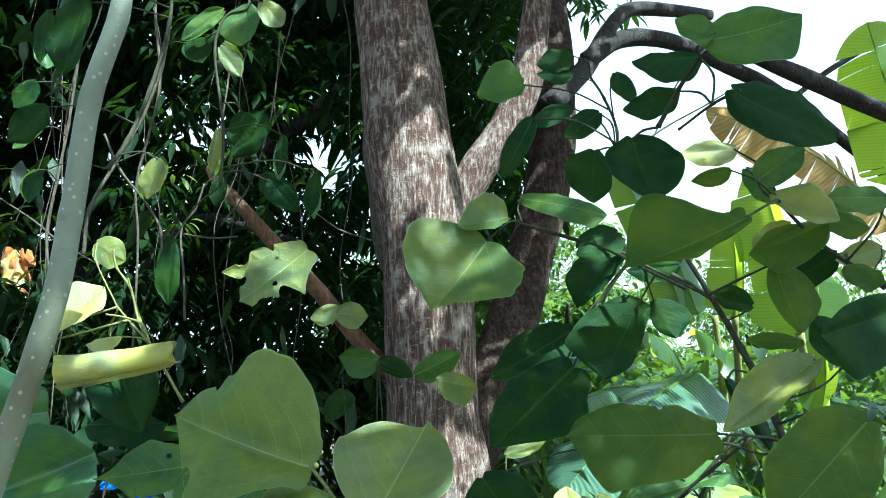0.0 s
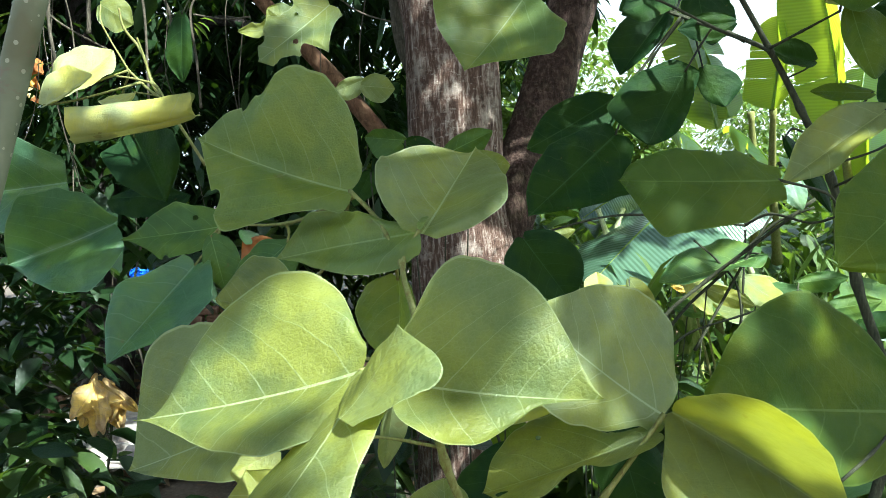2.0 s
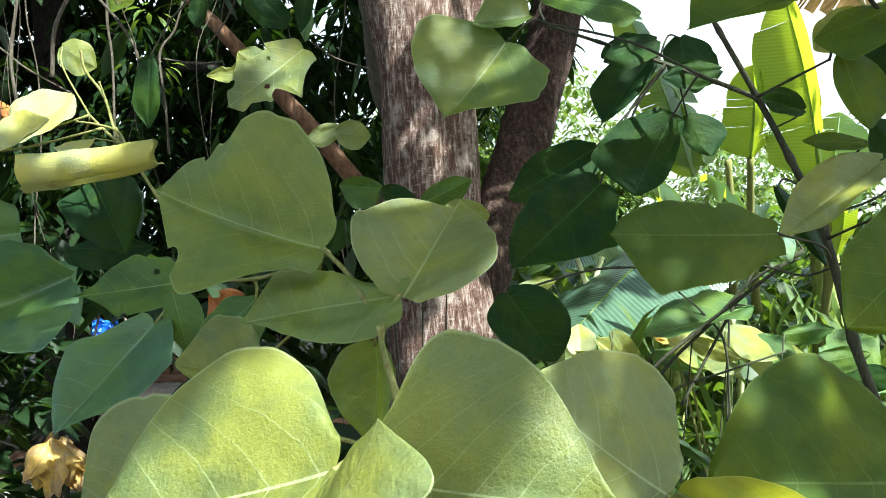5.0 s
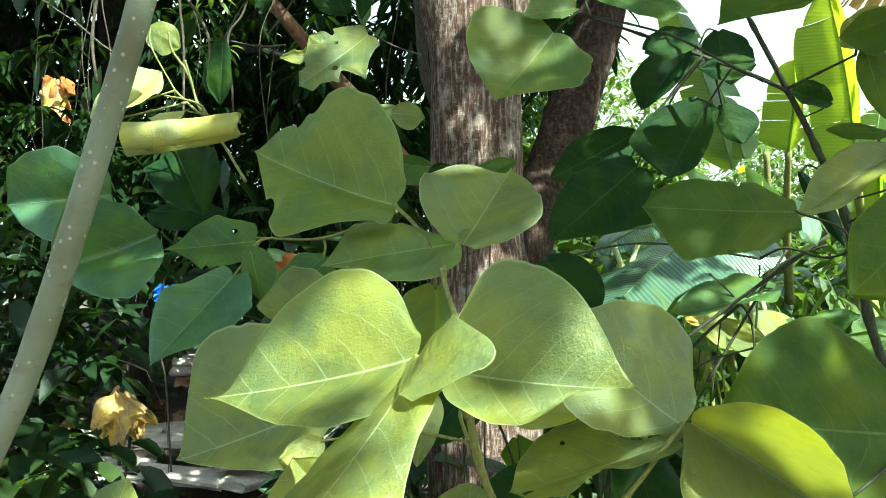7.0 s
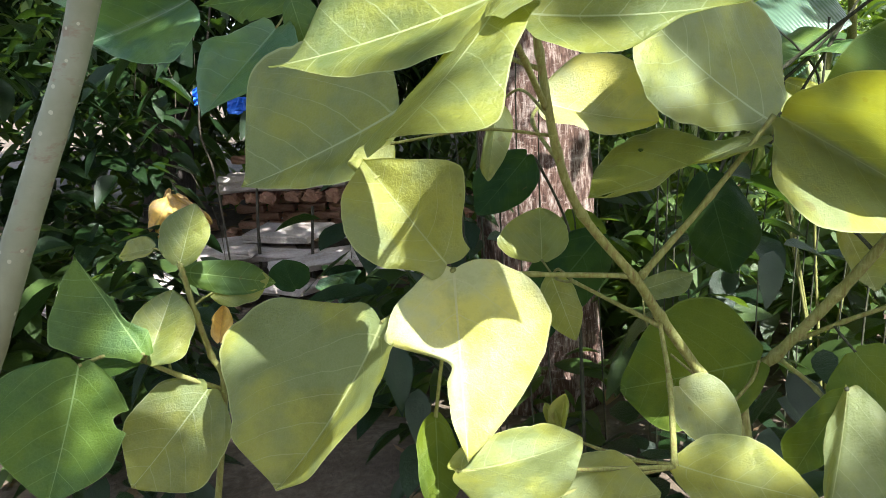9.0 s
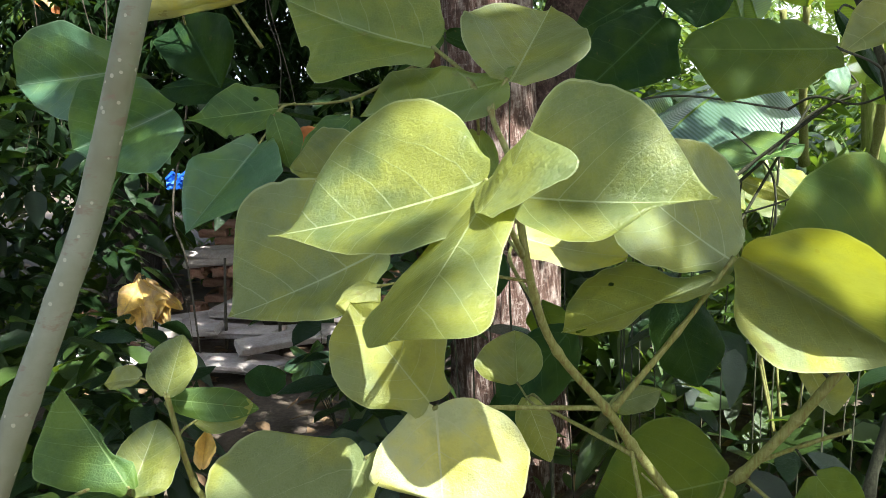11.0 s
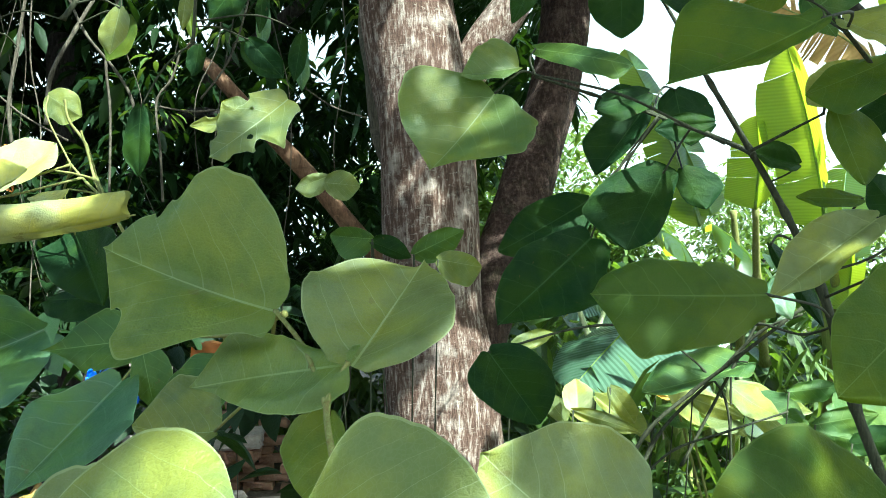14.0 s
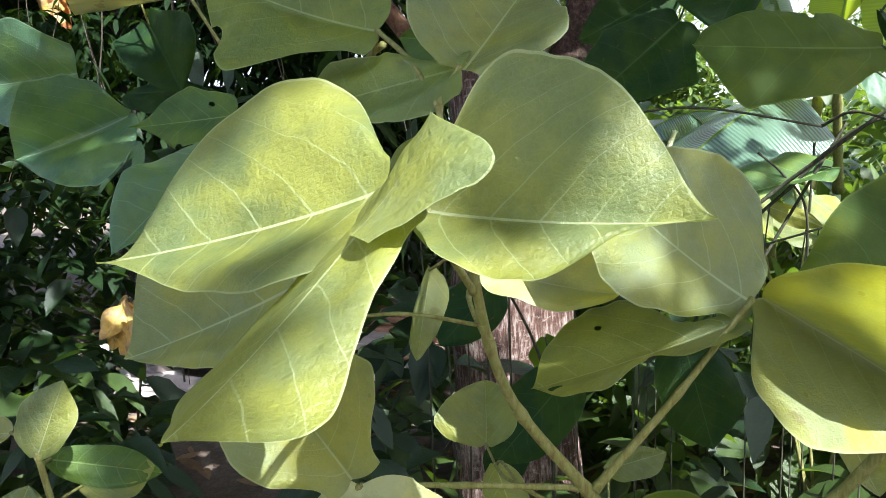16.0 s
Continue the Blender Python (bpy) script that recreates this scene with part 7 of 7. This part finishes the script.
stem(rshrub, "petiole", [(0.196, 1.780, 1.893), (0.183, 1.758, 1.866), (0.190, 1.720, 1.822)], 0.0018, 0.0023, "dark")
stem(rshrub, "petiole", [(0.109, 1.680, 1.782), (0.158, 1.692, 1.824), (0.191, 1.700, 1.819)], 0.0018, 0.0023, "dark")
stem(rshrub, "petiole", [(0.435, 1.080, 1.715), (0.532, 1.212, 1.764), (0.606, 1.380, 1.791)], 0.0018, 0.0023, "dark")
stem(rshrub, "petiole", [(0.351, 1.350, 1.905), (0.369, 1.348, 1.918), (0.393, 1.340, 1.921)], 0.0018, 0.0023, "dark")
stem(rshrub, "petiole", [(0.412, 1.120, 1.986), (0.410, 1.159, 1.989), (0.428, 1.200, 1.992)], 0.0018, 0.0023, "dark")
stem(rshrub, "petiole", [(0.425, 1.120, 1.995), (0.433, 1.152, 1.990), (0.428, 1.200, 1.992)], 0.0013, 0.0017, "dark")
stem(rshrub, "petiole", [(0.491, 1.400, 2.069), (0.504, 1.370, 2.021), (0.488, 1.340, 1.959)], 0.0018, 0.0023, "dark")
stem(rshrub, "petiole", [(0.459, 1.450, 2.022), (0.487, 1.401, 2.001), (0.488, 1.340, 1.959)], 0.0018, 0.0023, "dark")
stem(rshrub, "petiole", [(0.213, 1.850, 2.184), (0.340, 1.910, 2.183), (0.441, 1.983, 2.160)], 0.0018, 0.0023, "dark")
stem(rshrub, "petiole", [(0.333, 1.850, 2.254), (0.383, 1.917, 2.261), (0.402, 2.000, 2.254)], 0.0013, 0.0017, "dark")
stem(rshrub, "petiole", [(0.328, 1.850, 2.209), (0.393, 1.923, 2.213), (0.427, 2.000, 2.210)], 0.0013, 0.0017, "dark")
stem(rshrub, "petiole", [(0.222, 1.750, 2.066), (0.312, 1.717, 2.051), (0.398, 1.660, 1.976)], 0.0018, 0.0023, "dark")
stem(rshrub, "petiole", [(0.312, 1.500, 1.924), (0.363, 1.568, 1.946), (0.421, 1.642, 1.919)], 0.0018, 0.0023, "dark")
stem(rshrub, "petiole", [(0.317, 1.800, 2.109), (0.394, 1.862, 2.092), (0.442, 1.929, 2.045)], 0.0018, 0.0023, "dark")
stem(rshrub, "petiole", [(0.587, 1.350, 1.800), (0.593, 1.366, 1.799), (0.606, 1.380, 1.791)], 0.0018, 0.0023, "dark")
stem(rshrub, "petiole", [(0.685, 1.400, 1.758), (0.680, 1.404, 1.752), (0.667, 1.410, 1.742)], 0.0018, 0.0023, "dark")
stem(rshrub, "petiole", [(0.774, 1.350, 1.791), (0.768, 1.378, 1.747), (0.728, 1.412, 1.691)], 0.0018, 0.0023, "dark")
stem(rshrub, "petiole", [(0.730, 1.250, 1.598), (0.773, 1.324, 1.626), (0.785, 1.400, 1.642)], 0.0018, 0.0023, "dark")
stem(rshrub, "petiole", [(0.652, 1.400, 1.520), (0.659, 1.491, 1.518), (0.623, 1.590, 1.480)], 0.0018, 0.0023, "dark")
stem(rshrub, "petiole", [(0.655, 1.450, 1.553), (0.656, 1.514, 1.532), (0.615, 1.593, 1.502)], 0.0018, 0.0023, "dark")
stem(rshrub, "petiole", [(0.607, 1.150, 1.435), (0.645, 1.351, 1.442), (0.649, 1.578, 1.400)], 0.0018, 0.0023, "dark")
stem(rshrub, "petiole", [(0.533, 1.500, 1.488), (0.566, 1.546, 1.505), (0.619, 1.592, 1.491)], 0.0018, 0.0023, "dark")
stem(rshrub, "petiole", [(0.739, 2.200, 1.231), (0.729, 2.201, 1.233), (0.710, 2.200, 1.232)], 0.0018, 0.0023, "dark")
stem(rshrub, "petiole", [(0.079, 1.420, 1.332), (0.284, 1.599, 1.360), (0.565, 1.800, 1.325)], 0.0018, 0.0023, "dark")
stem(rshrub, "petiole", [(0.578, 1.400, 1.837), (0.585, 1.391, 1.813), (0.606, 1.380, 1.791)], 0.0018, 0.0023, "dark")
stem(rshrub, "petiole", [(0.530, 1.400, 1.858), (0.576, 1.391, 1.833), (0.606, 1.380, 1.791)], 0.0013, 0.0017, "dark")
stem(rshrub, "petiole", [(0.596, 1.400, 1.685), (0.606, 1.447, 1.704), (0.624, 1.500, 1.696)], 0.0018, 0.0023, "dark")
stem(rshrub, "petiole", [(0.298, 0.950, 0.907), (0.290, 0.970, 0.919), (0.287, 0.987, 0.926)], 0.0013, 0.0017, "dark")
stem(rshrub, "petiole", [(0.265, 0.880, 0.888), (0.262, 0.882, 0.880), (0.254, 0.883, 0.864)], 0.0018, 0.0023, "dark")
stem(rshrub, "petiole", [(0.230, 0.800, 0.930), (0.243, 0.829, 0.909), (0.252, 0.850, 0.865)], 0.0018, 0.0023, "dark")
stem(rshrub, "petiole", [(0.296, 1.000, 1.041), (0.302, 0.982, 1.037), (0.315, 0.960, 1.019)], 0.0018, 0.0023, "dark")
stem(rshrub, "petiole", [(0.673, 1.500, 1.771), (0.685, 1.462, 1.762), (0.680, 1.417, 1.731)], 0.0018, 0.0023, "dark")
stem(rshrub, "petiole", [(0.728, 1.500, 1.791), (0.700, 1.471, 1.769), (0.687, 1.420, 1.726)], 0.0013, 0.0017, "dark")
stem(rshrub, "petiole", [(0.578, 1.500, 1.921), (0.612, 1.446, 1.867), (0.606, 1.380, 1.791)], 0.0018, 0.0023, "dark")
stem(rshrub, "petiole", [(0.578, 1.450, 1.870), (0.585, 1.423, 1.848), (0.606, 1.380, 1.791)], 0.0013, 0.0017, "dark")
stem(rshrub, "petiole", [(0.753, 1.500, 1.715), (0.752, 1.460, 1.712), (0.728, 1.412, 1.691)], 0.0018, 0.0023, "dark")
stem(rshrub, "petiole", [(0.811, 1.450, 1.717), (0.798, 1.430, 1.697), (0.761, 1.405, 1.663)], 0.0013, 0.0017, "dark")
stem(rshrub, "petiole", [(0.625, 1.600, 1.630), (0.608, 1.600, 1.615), (0.572, 1.600, 1.599)], 0.0013, 0.0017, "dark")
stem(rshrub, "petiole", [(0.780, 1.550, 1.516), (0.728, 1.565, 1.468), (0.638, 1.583, 1.438)], 0.0018, 0.0023, "dark")
stem(rshrub, "petiole", [(0.408, 1.750, 1.795), (0.409, 1.756, 1.781), (0.401, 1.758, 1.758)], 0.0018, 0.0023, "dark")
stem(rshrub, "petiole", [(0.381, 1.800, 2.094), (0.423, 1.862, 2.085), (0.442, 1.929, 2.045)], 0.0018, 0.0023, "dark")
stem(rshrub, "petiole", [(0.414, 1.750, 2.170), (0.421, 1.852, 2.168), (0.450, 1.958, 2.108)], 0.0013, 0.0017, "dark")
stem(lshrub, "petiole", [(-0.418, 1.360, 1.350), (-0.406, 1.375, 1.364), (-0.388, 1.390, 1.369)], 0.0018, 0.0023)
stem(lshrub, "petiole", [(-0.656, 1.660, 1.535), (-0.666, 1.638, 1.605), (-0.632, 1.596, 1.651)], 0.0018, 0.0023)
stem(lshrub, "petiole", [(-0.446, 1.360, 1.305), (-0.425, 1.391, 1.342), (-0.411, 1.410, 1.368)], 0.0018, 0.0023)
stem(lshrub, "petiole", [(-0.282, 1.300, 1.341), (-0.280, 1.302, 1.357), (-0.283, 1.300, 1.370)], 0.0018, 0.0023)
stem(lshrub, "petiole", [(-0.544, 1.400, 1.586), (-0.526, 1.445, 1.584), (-0.530, 1.500, 1.573)], 0.0013, 0.0017)
stem(lshrub, "petiole", [(-0.774, 1.600, 1.620), (-0.725, 1.597, 1.627), (-0.636, 1.600, 1.654)], 0.0018, 0.0023)
stem(lshrub, "petiole", [(-0.749, 1.500, 1.582), (-0.698, 1.528, 1.594), (-0.598, 1.562, 1.625)], 0.0018, 0.0023)
stem(lshrub, "petiole", [(-0.727, 1.700, 1.801), (-0.706, 1.655, 1.752), (-0.636, 1.600, 1.654)], 0.0013, 0.0017)
stem(lowplant, "petiole", [(-0.453, 0.800, 0.977), (-0.454, 0.808, 0.974), (-0.463, 0.820, 0.962)], 0.0018, 0.0023)
stem(lowplant, "petiole", [(-0.511, 0.780, 0.974), (-0.489, 0.803, 0.976), (-0.463, 0.820, 0.962)], 0.0018, 0.0023)
stem(lowplant, "petiole", [(-0.443, 0.900, 1.035), (-0.440, 0.883, 1.037), (-0.427, 0.863, 1.035)], 0.0018, 0.0023)
stem(lowplant, "petiole", [(-0.414, 0.900, 1.010), (-0.422, 0.884, 1.007), (-0.424, 0.868, 1.004)], 0.0013, 0.0017)
stem(lowplant, "petiole", [(-0.465, 0.880, 1.068), (-0.444, 0.869, 1.064), (-0.429, 0.860, 1.055)], 0.0013, 0.0017)
stem(lowplant, "petiole", [(-0.463, 0.860, 0.953), (-0.454, 0.854, 0.947), (-0.447, 0.843, 0.940)], 0.0013, 0.0017)
stem(footplant, "petiole", [(-0.163, 2.100, 1.543), (-0.122, 2.100, 0.877), (-0.127, 2.100, 0.000)], 0.0018, 0.0023, "dark")
stem(footplant, "petiole", [(-0.164, 2.100, 1.536), (-0.171, 2.100, 0.885), (-0.128, 2.100, 0.000)], 0.0018, 0.0023, "dark")
stem(footplant, "petiole", [(-0.063, 2.050, 1.503), (-0.074, 2.050, 0.846), (-0.037, 2.050, 0.000)], 0.0018, 0.0023, "dark")
stem(footplant, "petiole", [(-0.007, 2.000, 1.489), (-0.022, 2.000, 0.854), (0.014, 2.000, 0.000)], 0.0018, 0.0023, "dark")
stem(footplant, "petiole", [(-0.251, 2.100, 1.467), (-0.219, 2.100, 0.858), (-0.206, 2.100, 0.000)], 0.0018, 0.0023, "dark")
stem(footplant, "petiole", [(0.337, 2.300, 1.095), (0.329, 2.288, 0.602), (0.323, 2.300, 0.000)], 0.0018, 0.0023, "dark")
stem(footplant, "petiole", [(0.401, 2.400, 1.124), (0.376, 2.414, 0.654), (0.381, 2.400, 0.000)], 0.0018, 0.0023, "dark")
stem(footplant, "petiole", [(0.318, 2.400, 1.061), (0.327, 2.400, 0.585), (0.306, 2.400, 0.000)], 0.0018, 0.0023, "dark")
stem(footplant, "petiole", [(0.662, 2.600, 1.055), (0.620, 2.612, 0.605), (0.616, 2.600, 0.000)], 0.0018, 0.0023, "dark")
stem(footplant, "petiole", [(0.907, 2.700, 1.070), (0.854, 2.713, 0.613), (0.836, 2.700, 0.000)], 0.0018, 0.0023, "dark")
stem(footplant, "petiole", [(0.185, 2.500, 1.253), (0.162, 2.500, 0.706), (0.186, 2.500, 0.000)], 0.0018, 0.0023, "dark")
stem(footplant, "petiole", [(0.897, 2.200, 1.078), (0.841, 2.200, 0.610), (0.827, 2.200, 0.000)], 0.0018, 0.0023, "dark")
stem(footplant, "petiole", [(0.984, 2.200, 1.031), (0.924, 2.200, 0.585), (0.906, 2.200, 0.000)], 0.0018, 0.0023, "dark")
stem(footplant, "petiole", [(0.611, 2.600, 1.106), (0.569, 2.600, 0.638), (0.570, 2.600, 0.000)], 0.0013, 0.0017, "dark")
stem(hangvine, "petiole", [(-0.436, 1.950, 2.456), (-0.463, 1.972, 2.472), (-0.485, 2.000, 2.473)], 0.0013, 0.0017, "dark")
stem(hangvine, "petiole", [(-0.611, 2.050, 2.403), (-0.582, 2.027, 2.408), (-0.558, 2.000, 2.397)], 0.0013, 0.0017, "dark")
stem(hangvine, "petiole", [(-0.675, 1.900, 2.036), (-0.719, 1.904, 2.057), (-0.780, 1.910, 2.051)], 0.0018, 0.0023, "dark")
stem(hangvine, "petiole", [(-0.964, 1.900, 2.010), (-0.883, 1.900, 2.034), (-0.798, 1.900, 2.014)], 0.0013, 0.0017, "dark")
stem(hangvine, "petiole", [(-0.958, 1.900, 2.174), (-0.844, 1.913, 2.178), (-0.747, 1.930, 2.136)], 0.0018, 0.0023, "dark")
stem(hangvine, "petiole", [(-0.964, 1.900, 2.424), (-0.831, 1.922, 2.454), (-0.675, 1.950, 2.422)], 0.0018, 0.0023, "dark")
stem(hangvine, "petiole", [(-0.872, 1.900, 2.452), (-0.776, 1.922, 2.478), (-0.674, 1.950, 2.447)], 0.0018, 0.0023, "dark")
stem(hangvine, "petiole", [(-0.323, 2.100, 2.036), (-0.420, 2.055, 2.066), (-0.549, 2.000, 2.037)], 0.0018, 0.0023, "dark")
stem(hangvine, "petiole", [(-0.451, 2.100, 2.023), (-0.507, 2.055, 2.039), (-0.550, 2.000, 2.025)], 0.0018, 0.0023, "dark")
stem(hangvine, "petiole", [(-0.670, 2.000, 1.845), (-0.615, 2.000, 1.935), (-0.551, 2.000, 1.988)], 0.0018, 0.0023, "dark")
stem(hangvine, "petiole", [(-0.522, 2.100, 2.213), (-0.534, 2.055, 2.225), (-0.555, 2.000, 2.207)], 0.0018, 0.0023, "dark")
stem(hangvine, "petiole", [(-0.415, 2.100, 2.147), (-0.472, 2.055, 2.165), (-0.546, 2.000, 2.136)], 0.0018, 0.0023, "dark")
stem(footplant, "petiole", [(-0.857, 3.400, 0.317), (-0.793, 3.419, 0.183), (-0.751, 3.400, 0.000)], 0.0018, 0.0023, "dark")
stem(footplant, "petiole", [(-0.857, 3.400, 0.317), (-0.801, 3.418, 0.196), (-0.751, 3.400, 0.000)], 0.0018, 0.0023, "dark")
stem(footplant, "petiole", [(-0.857, 3.400, 0.317), (-0.815, 3.416, 0.199), (-0.751, 3.400, 0.000)], 0.0018, 0.0023, "dark")
stem(footplant, "petiole", [(-0.857, 3.400, 0.317), (-0.826, 3.416, 0.191), (-0.751, 3.400, 0.000)], 0.0018, 0.0023, "dark")
stem(footplant, "petiole", [(-0.857, 3.400, 0.317), (-0.834, 3.400, 0.179), (-0.751, 3.400, 0.000)], 0.0018, 0.0023, "dark")
stem(footplant, "petiole", [(-0.857, 3.400, 0.317), (-0.818, 3.387, 0.162), (-0.751, 3.400, 0.000)], 0.0018, 0.0023, "dark")
stem(footplant, "petiole", [(-0.857, 3.400, 0.317), (-0.789, 3.389, 0.173), (-0.751, 3.400, 0.000)], 0.0018, 0.0023, "dark")
stem(shrub, "petiole", [(-0.026, 1.100, 0.735), (0.073, 1.055, 0.716), (0.205, 1.021, 0.732)], 0.0013, 0.0017)
stem(shrub, "petiole", [(-0.030, 1.100, 0.735), (0.084, 1.053, 0.718), (0.205, 1.021, 0.732)], 0.0013, 0.0017)
stem(shrub, "petiole", [(0.093, 1.150, 0.924), (0.093, 1.066, 0.891), (0.144, 0.962, 0.860)], 0.0013, 0.0017)
stem(hangvine, "petiole", [(-0.782, 2.200, 2.123), (-0.842, 2.224, 2.143), (-0.932, 2.254, 2.121)], 0.0018, 0.0023, "dark")
stem(hangvine, "petiole", [(-0.539, 2.400, 2.305), (-0.535, 2.445, 2.313), (-0.547, 2.500, 2.297)], 0.0018, 0.0023, "dark")
stem(hangvine, "petiole", [(-0.487, 2.400, 2.215), (-0.522, 2.445, 2.233), (-0.566, 2.500, 2.216)], 0.0018, 0.0023, "dark")
stem(hangvine, "petiole", [(-0.384, 2.400, 2.108), (-0.395, 2.490, 2.101), (-0.409, 2.600, 2.027)], 0.0018, 0.0023, "dark")
stem(hangvine, "petiole", [(-0.538, 2.400, 2.112), (-0.579, 2.445, 2.123), (-0.605, 2.500, 2.108)], 0.0018, 0.0023, "dark")
stem(hangvine, "petiole", [(-0.666, 2.400, 2.106), (-0.688, 2.400, 2.106), (-0.717, 2.400, 2.089)], 0.0013, 0.0017, "dark")
stem(hangvine, "petiole", [(-0.782, 2.300, 1.910), (-0.794, 2.300, 1.914), (-0.809, 2.300, 1.911)], 0.0018, 0.0023, "dark")
stem(hangvine, "petiole", [(-1.187, 2.300, 2.118), (-1.176, 2.345, 2.129), (-1.171, 2.400, 2.111)], 0.0018, 0.0023, "dark")
stem(hangvine, "petiole", [(-0.633, 2.300, 2.497), (-0.643, 2.345, 2.511), (-0.643, 2.400, 2.501)], 0.0018, 0.0023, "dark")
stem(hangvine, "petiole", [(-0.750, 2.300, 2.500), (-0.782, 2.300, 2.505), (-0.811, 2.300, 2.495)], 0.0013, 0.0017, "dark")
stem(hangvine, "petiole", [(-1.170, 2.300, 2.252), (-1.151, 2.345, 2.259), (-1.149, 2.400, 2.248)], 0.0018, 0.0023, "dark")
stem(hangvine, "petiole", [(-1.179, 2.300, 2.527), (-1.154, 2.345, 2.542), (-1.119, 2.400, 2.524)], 0.0018, 0.0023, "dark")
stem(hangvine, "petiole", [(-1.200, 2.300, 2.390), (-1.161, 2.345, 2.403), (-1.133, 2.400, 2.390)], 0.0018, 0.0023, "dark")
stem(footplant, "petiole", [(0.602, 2.600, 1.055), (0.564, 2.615, 0.606), (0.562, 2.600, 0.000)], 0.0018, 0.0023, "dark")
stem(footplant, "petiole", [(0.863, 2.500, 1.101), (0.816, 2.515, 0.637), (0.797, 2.500, 0.000)], 0.0018, 0.0023, "dark")
stem(footplant, "petiole", [(0.917, 2.400, 1.130), (0.860, 2.400, 0.642), (0.845, 2.400, 0.000)], 0.0018, 0.0023, "dark")
stem(footplant, "petiole", [(0.766, 2.400, 1.146), (0.725, 2.416, 0.664), (0.709, 2.400, 0.000)], 0.0018, 0.0023, "dark")
stem(footplant, "petiole", [(0.631, 2.300, 1.131), (0.588, 2.300, 0.654), (0.588, 2.300, 0.000)], 0.0018, 0.0023, "dark")
stem(footplant, "petiole", [(0.312, 2.200, 1.121), (0.283, 2.200, 0.647), (0.301, 2.200, 0.000)], 0.0018, 0.0023, "dark")
stem(footplant, "petiole", [(0.422, 2.300, 1.162), (0.398, 2.300, 0.683), (0.400, 2.300, 0.000)], 0.0018, 0.0023, "dark")
stem(footplant, "petiole", [(1.053, 2.400, 1.129), (1.002, 2.416, 0.658), (0.968, 2.400, 0.000)], 0.0018, 0.0023, "dark")
stem(footplant, "petiole", [(0.945, 2.300, 1.043), (0.887, 2.300, 0.601), (0.870, 2.300, 0.000)], 0.0018, 0.0023, "dark")
stem(rshrub, "petiole", [(0.696, 1.900, 1.434), (0.720, 1.905, 1.417), (0.753, 1.900, 1.375)], 0.0018, 0.0023, "dark")

# ---- small scraps ----
def scrap(at, size, seed):
    """A crumpled piece of thin plastic sheet."""
    rng = random.Random(seed)
    n = 9
    v = [Vector(((i / n - 0.5) * size * 1.5, rng.uniform(-0.12, 0.12) * size, (j / n - 0.5) * size + 0.2 * size * noise.noise(Vector((i * 0.6, j * 0.6, seed))))) for j in range(n + 1) for i in range(n + 1)]
    ob = linked("plastic_scrap", v, [(j * (n + 1) + i, j * (n + 1) + i + 1, (j + 1) * (n + 1) + i + 1, (j + 1) * (n + 1) + i) for j in range(n) for i in range(n)], PLASTIC, smooth=False)
    ob.modifiers.new("thickness", "SOLIDIFY").thickness = 0.001
    ob.location = at
    return tagged(ob, "crumpled scrap of blue plastic caught in the twigs", "plastic scrap", "plastic scraps")


scrap((-1.20, 2.97, 1.14), 0.06, 1)
scrap((-0.95, 2.6, 1.12), 0.05, 2)
scrap((0.42, 2.5, 0.16), 0.09, 3)
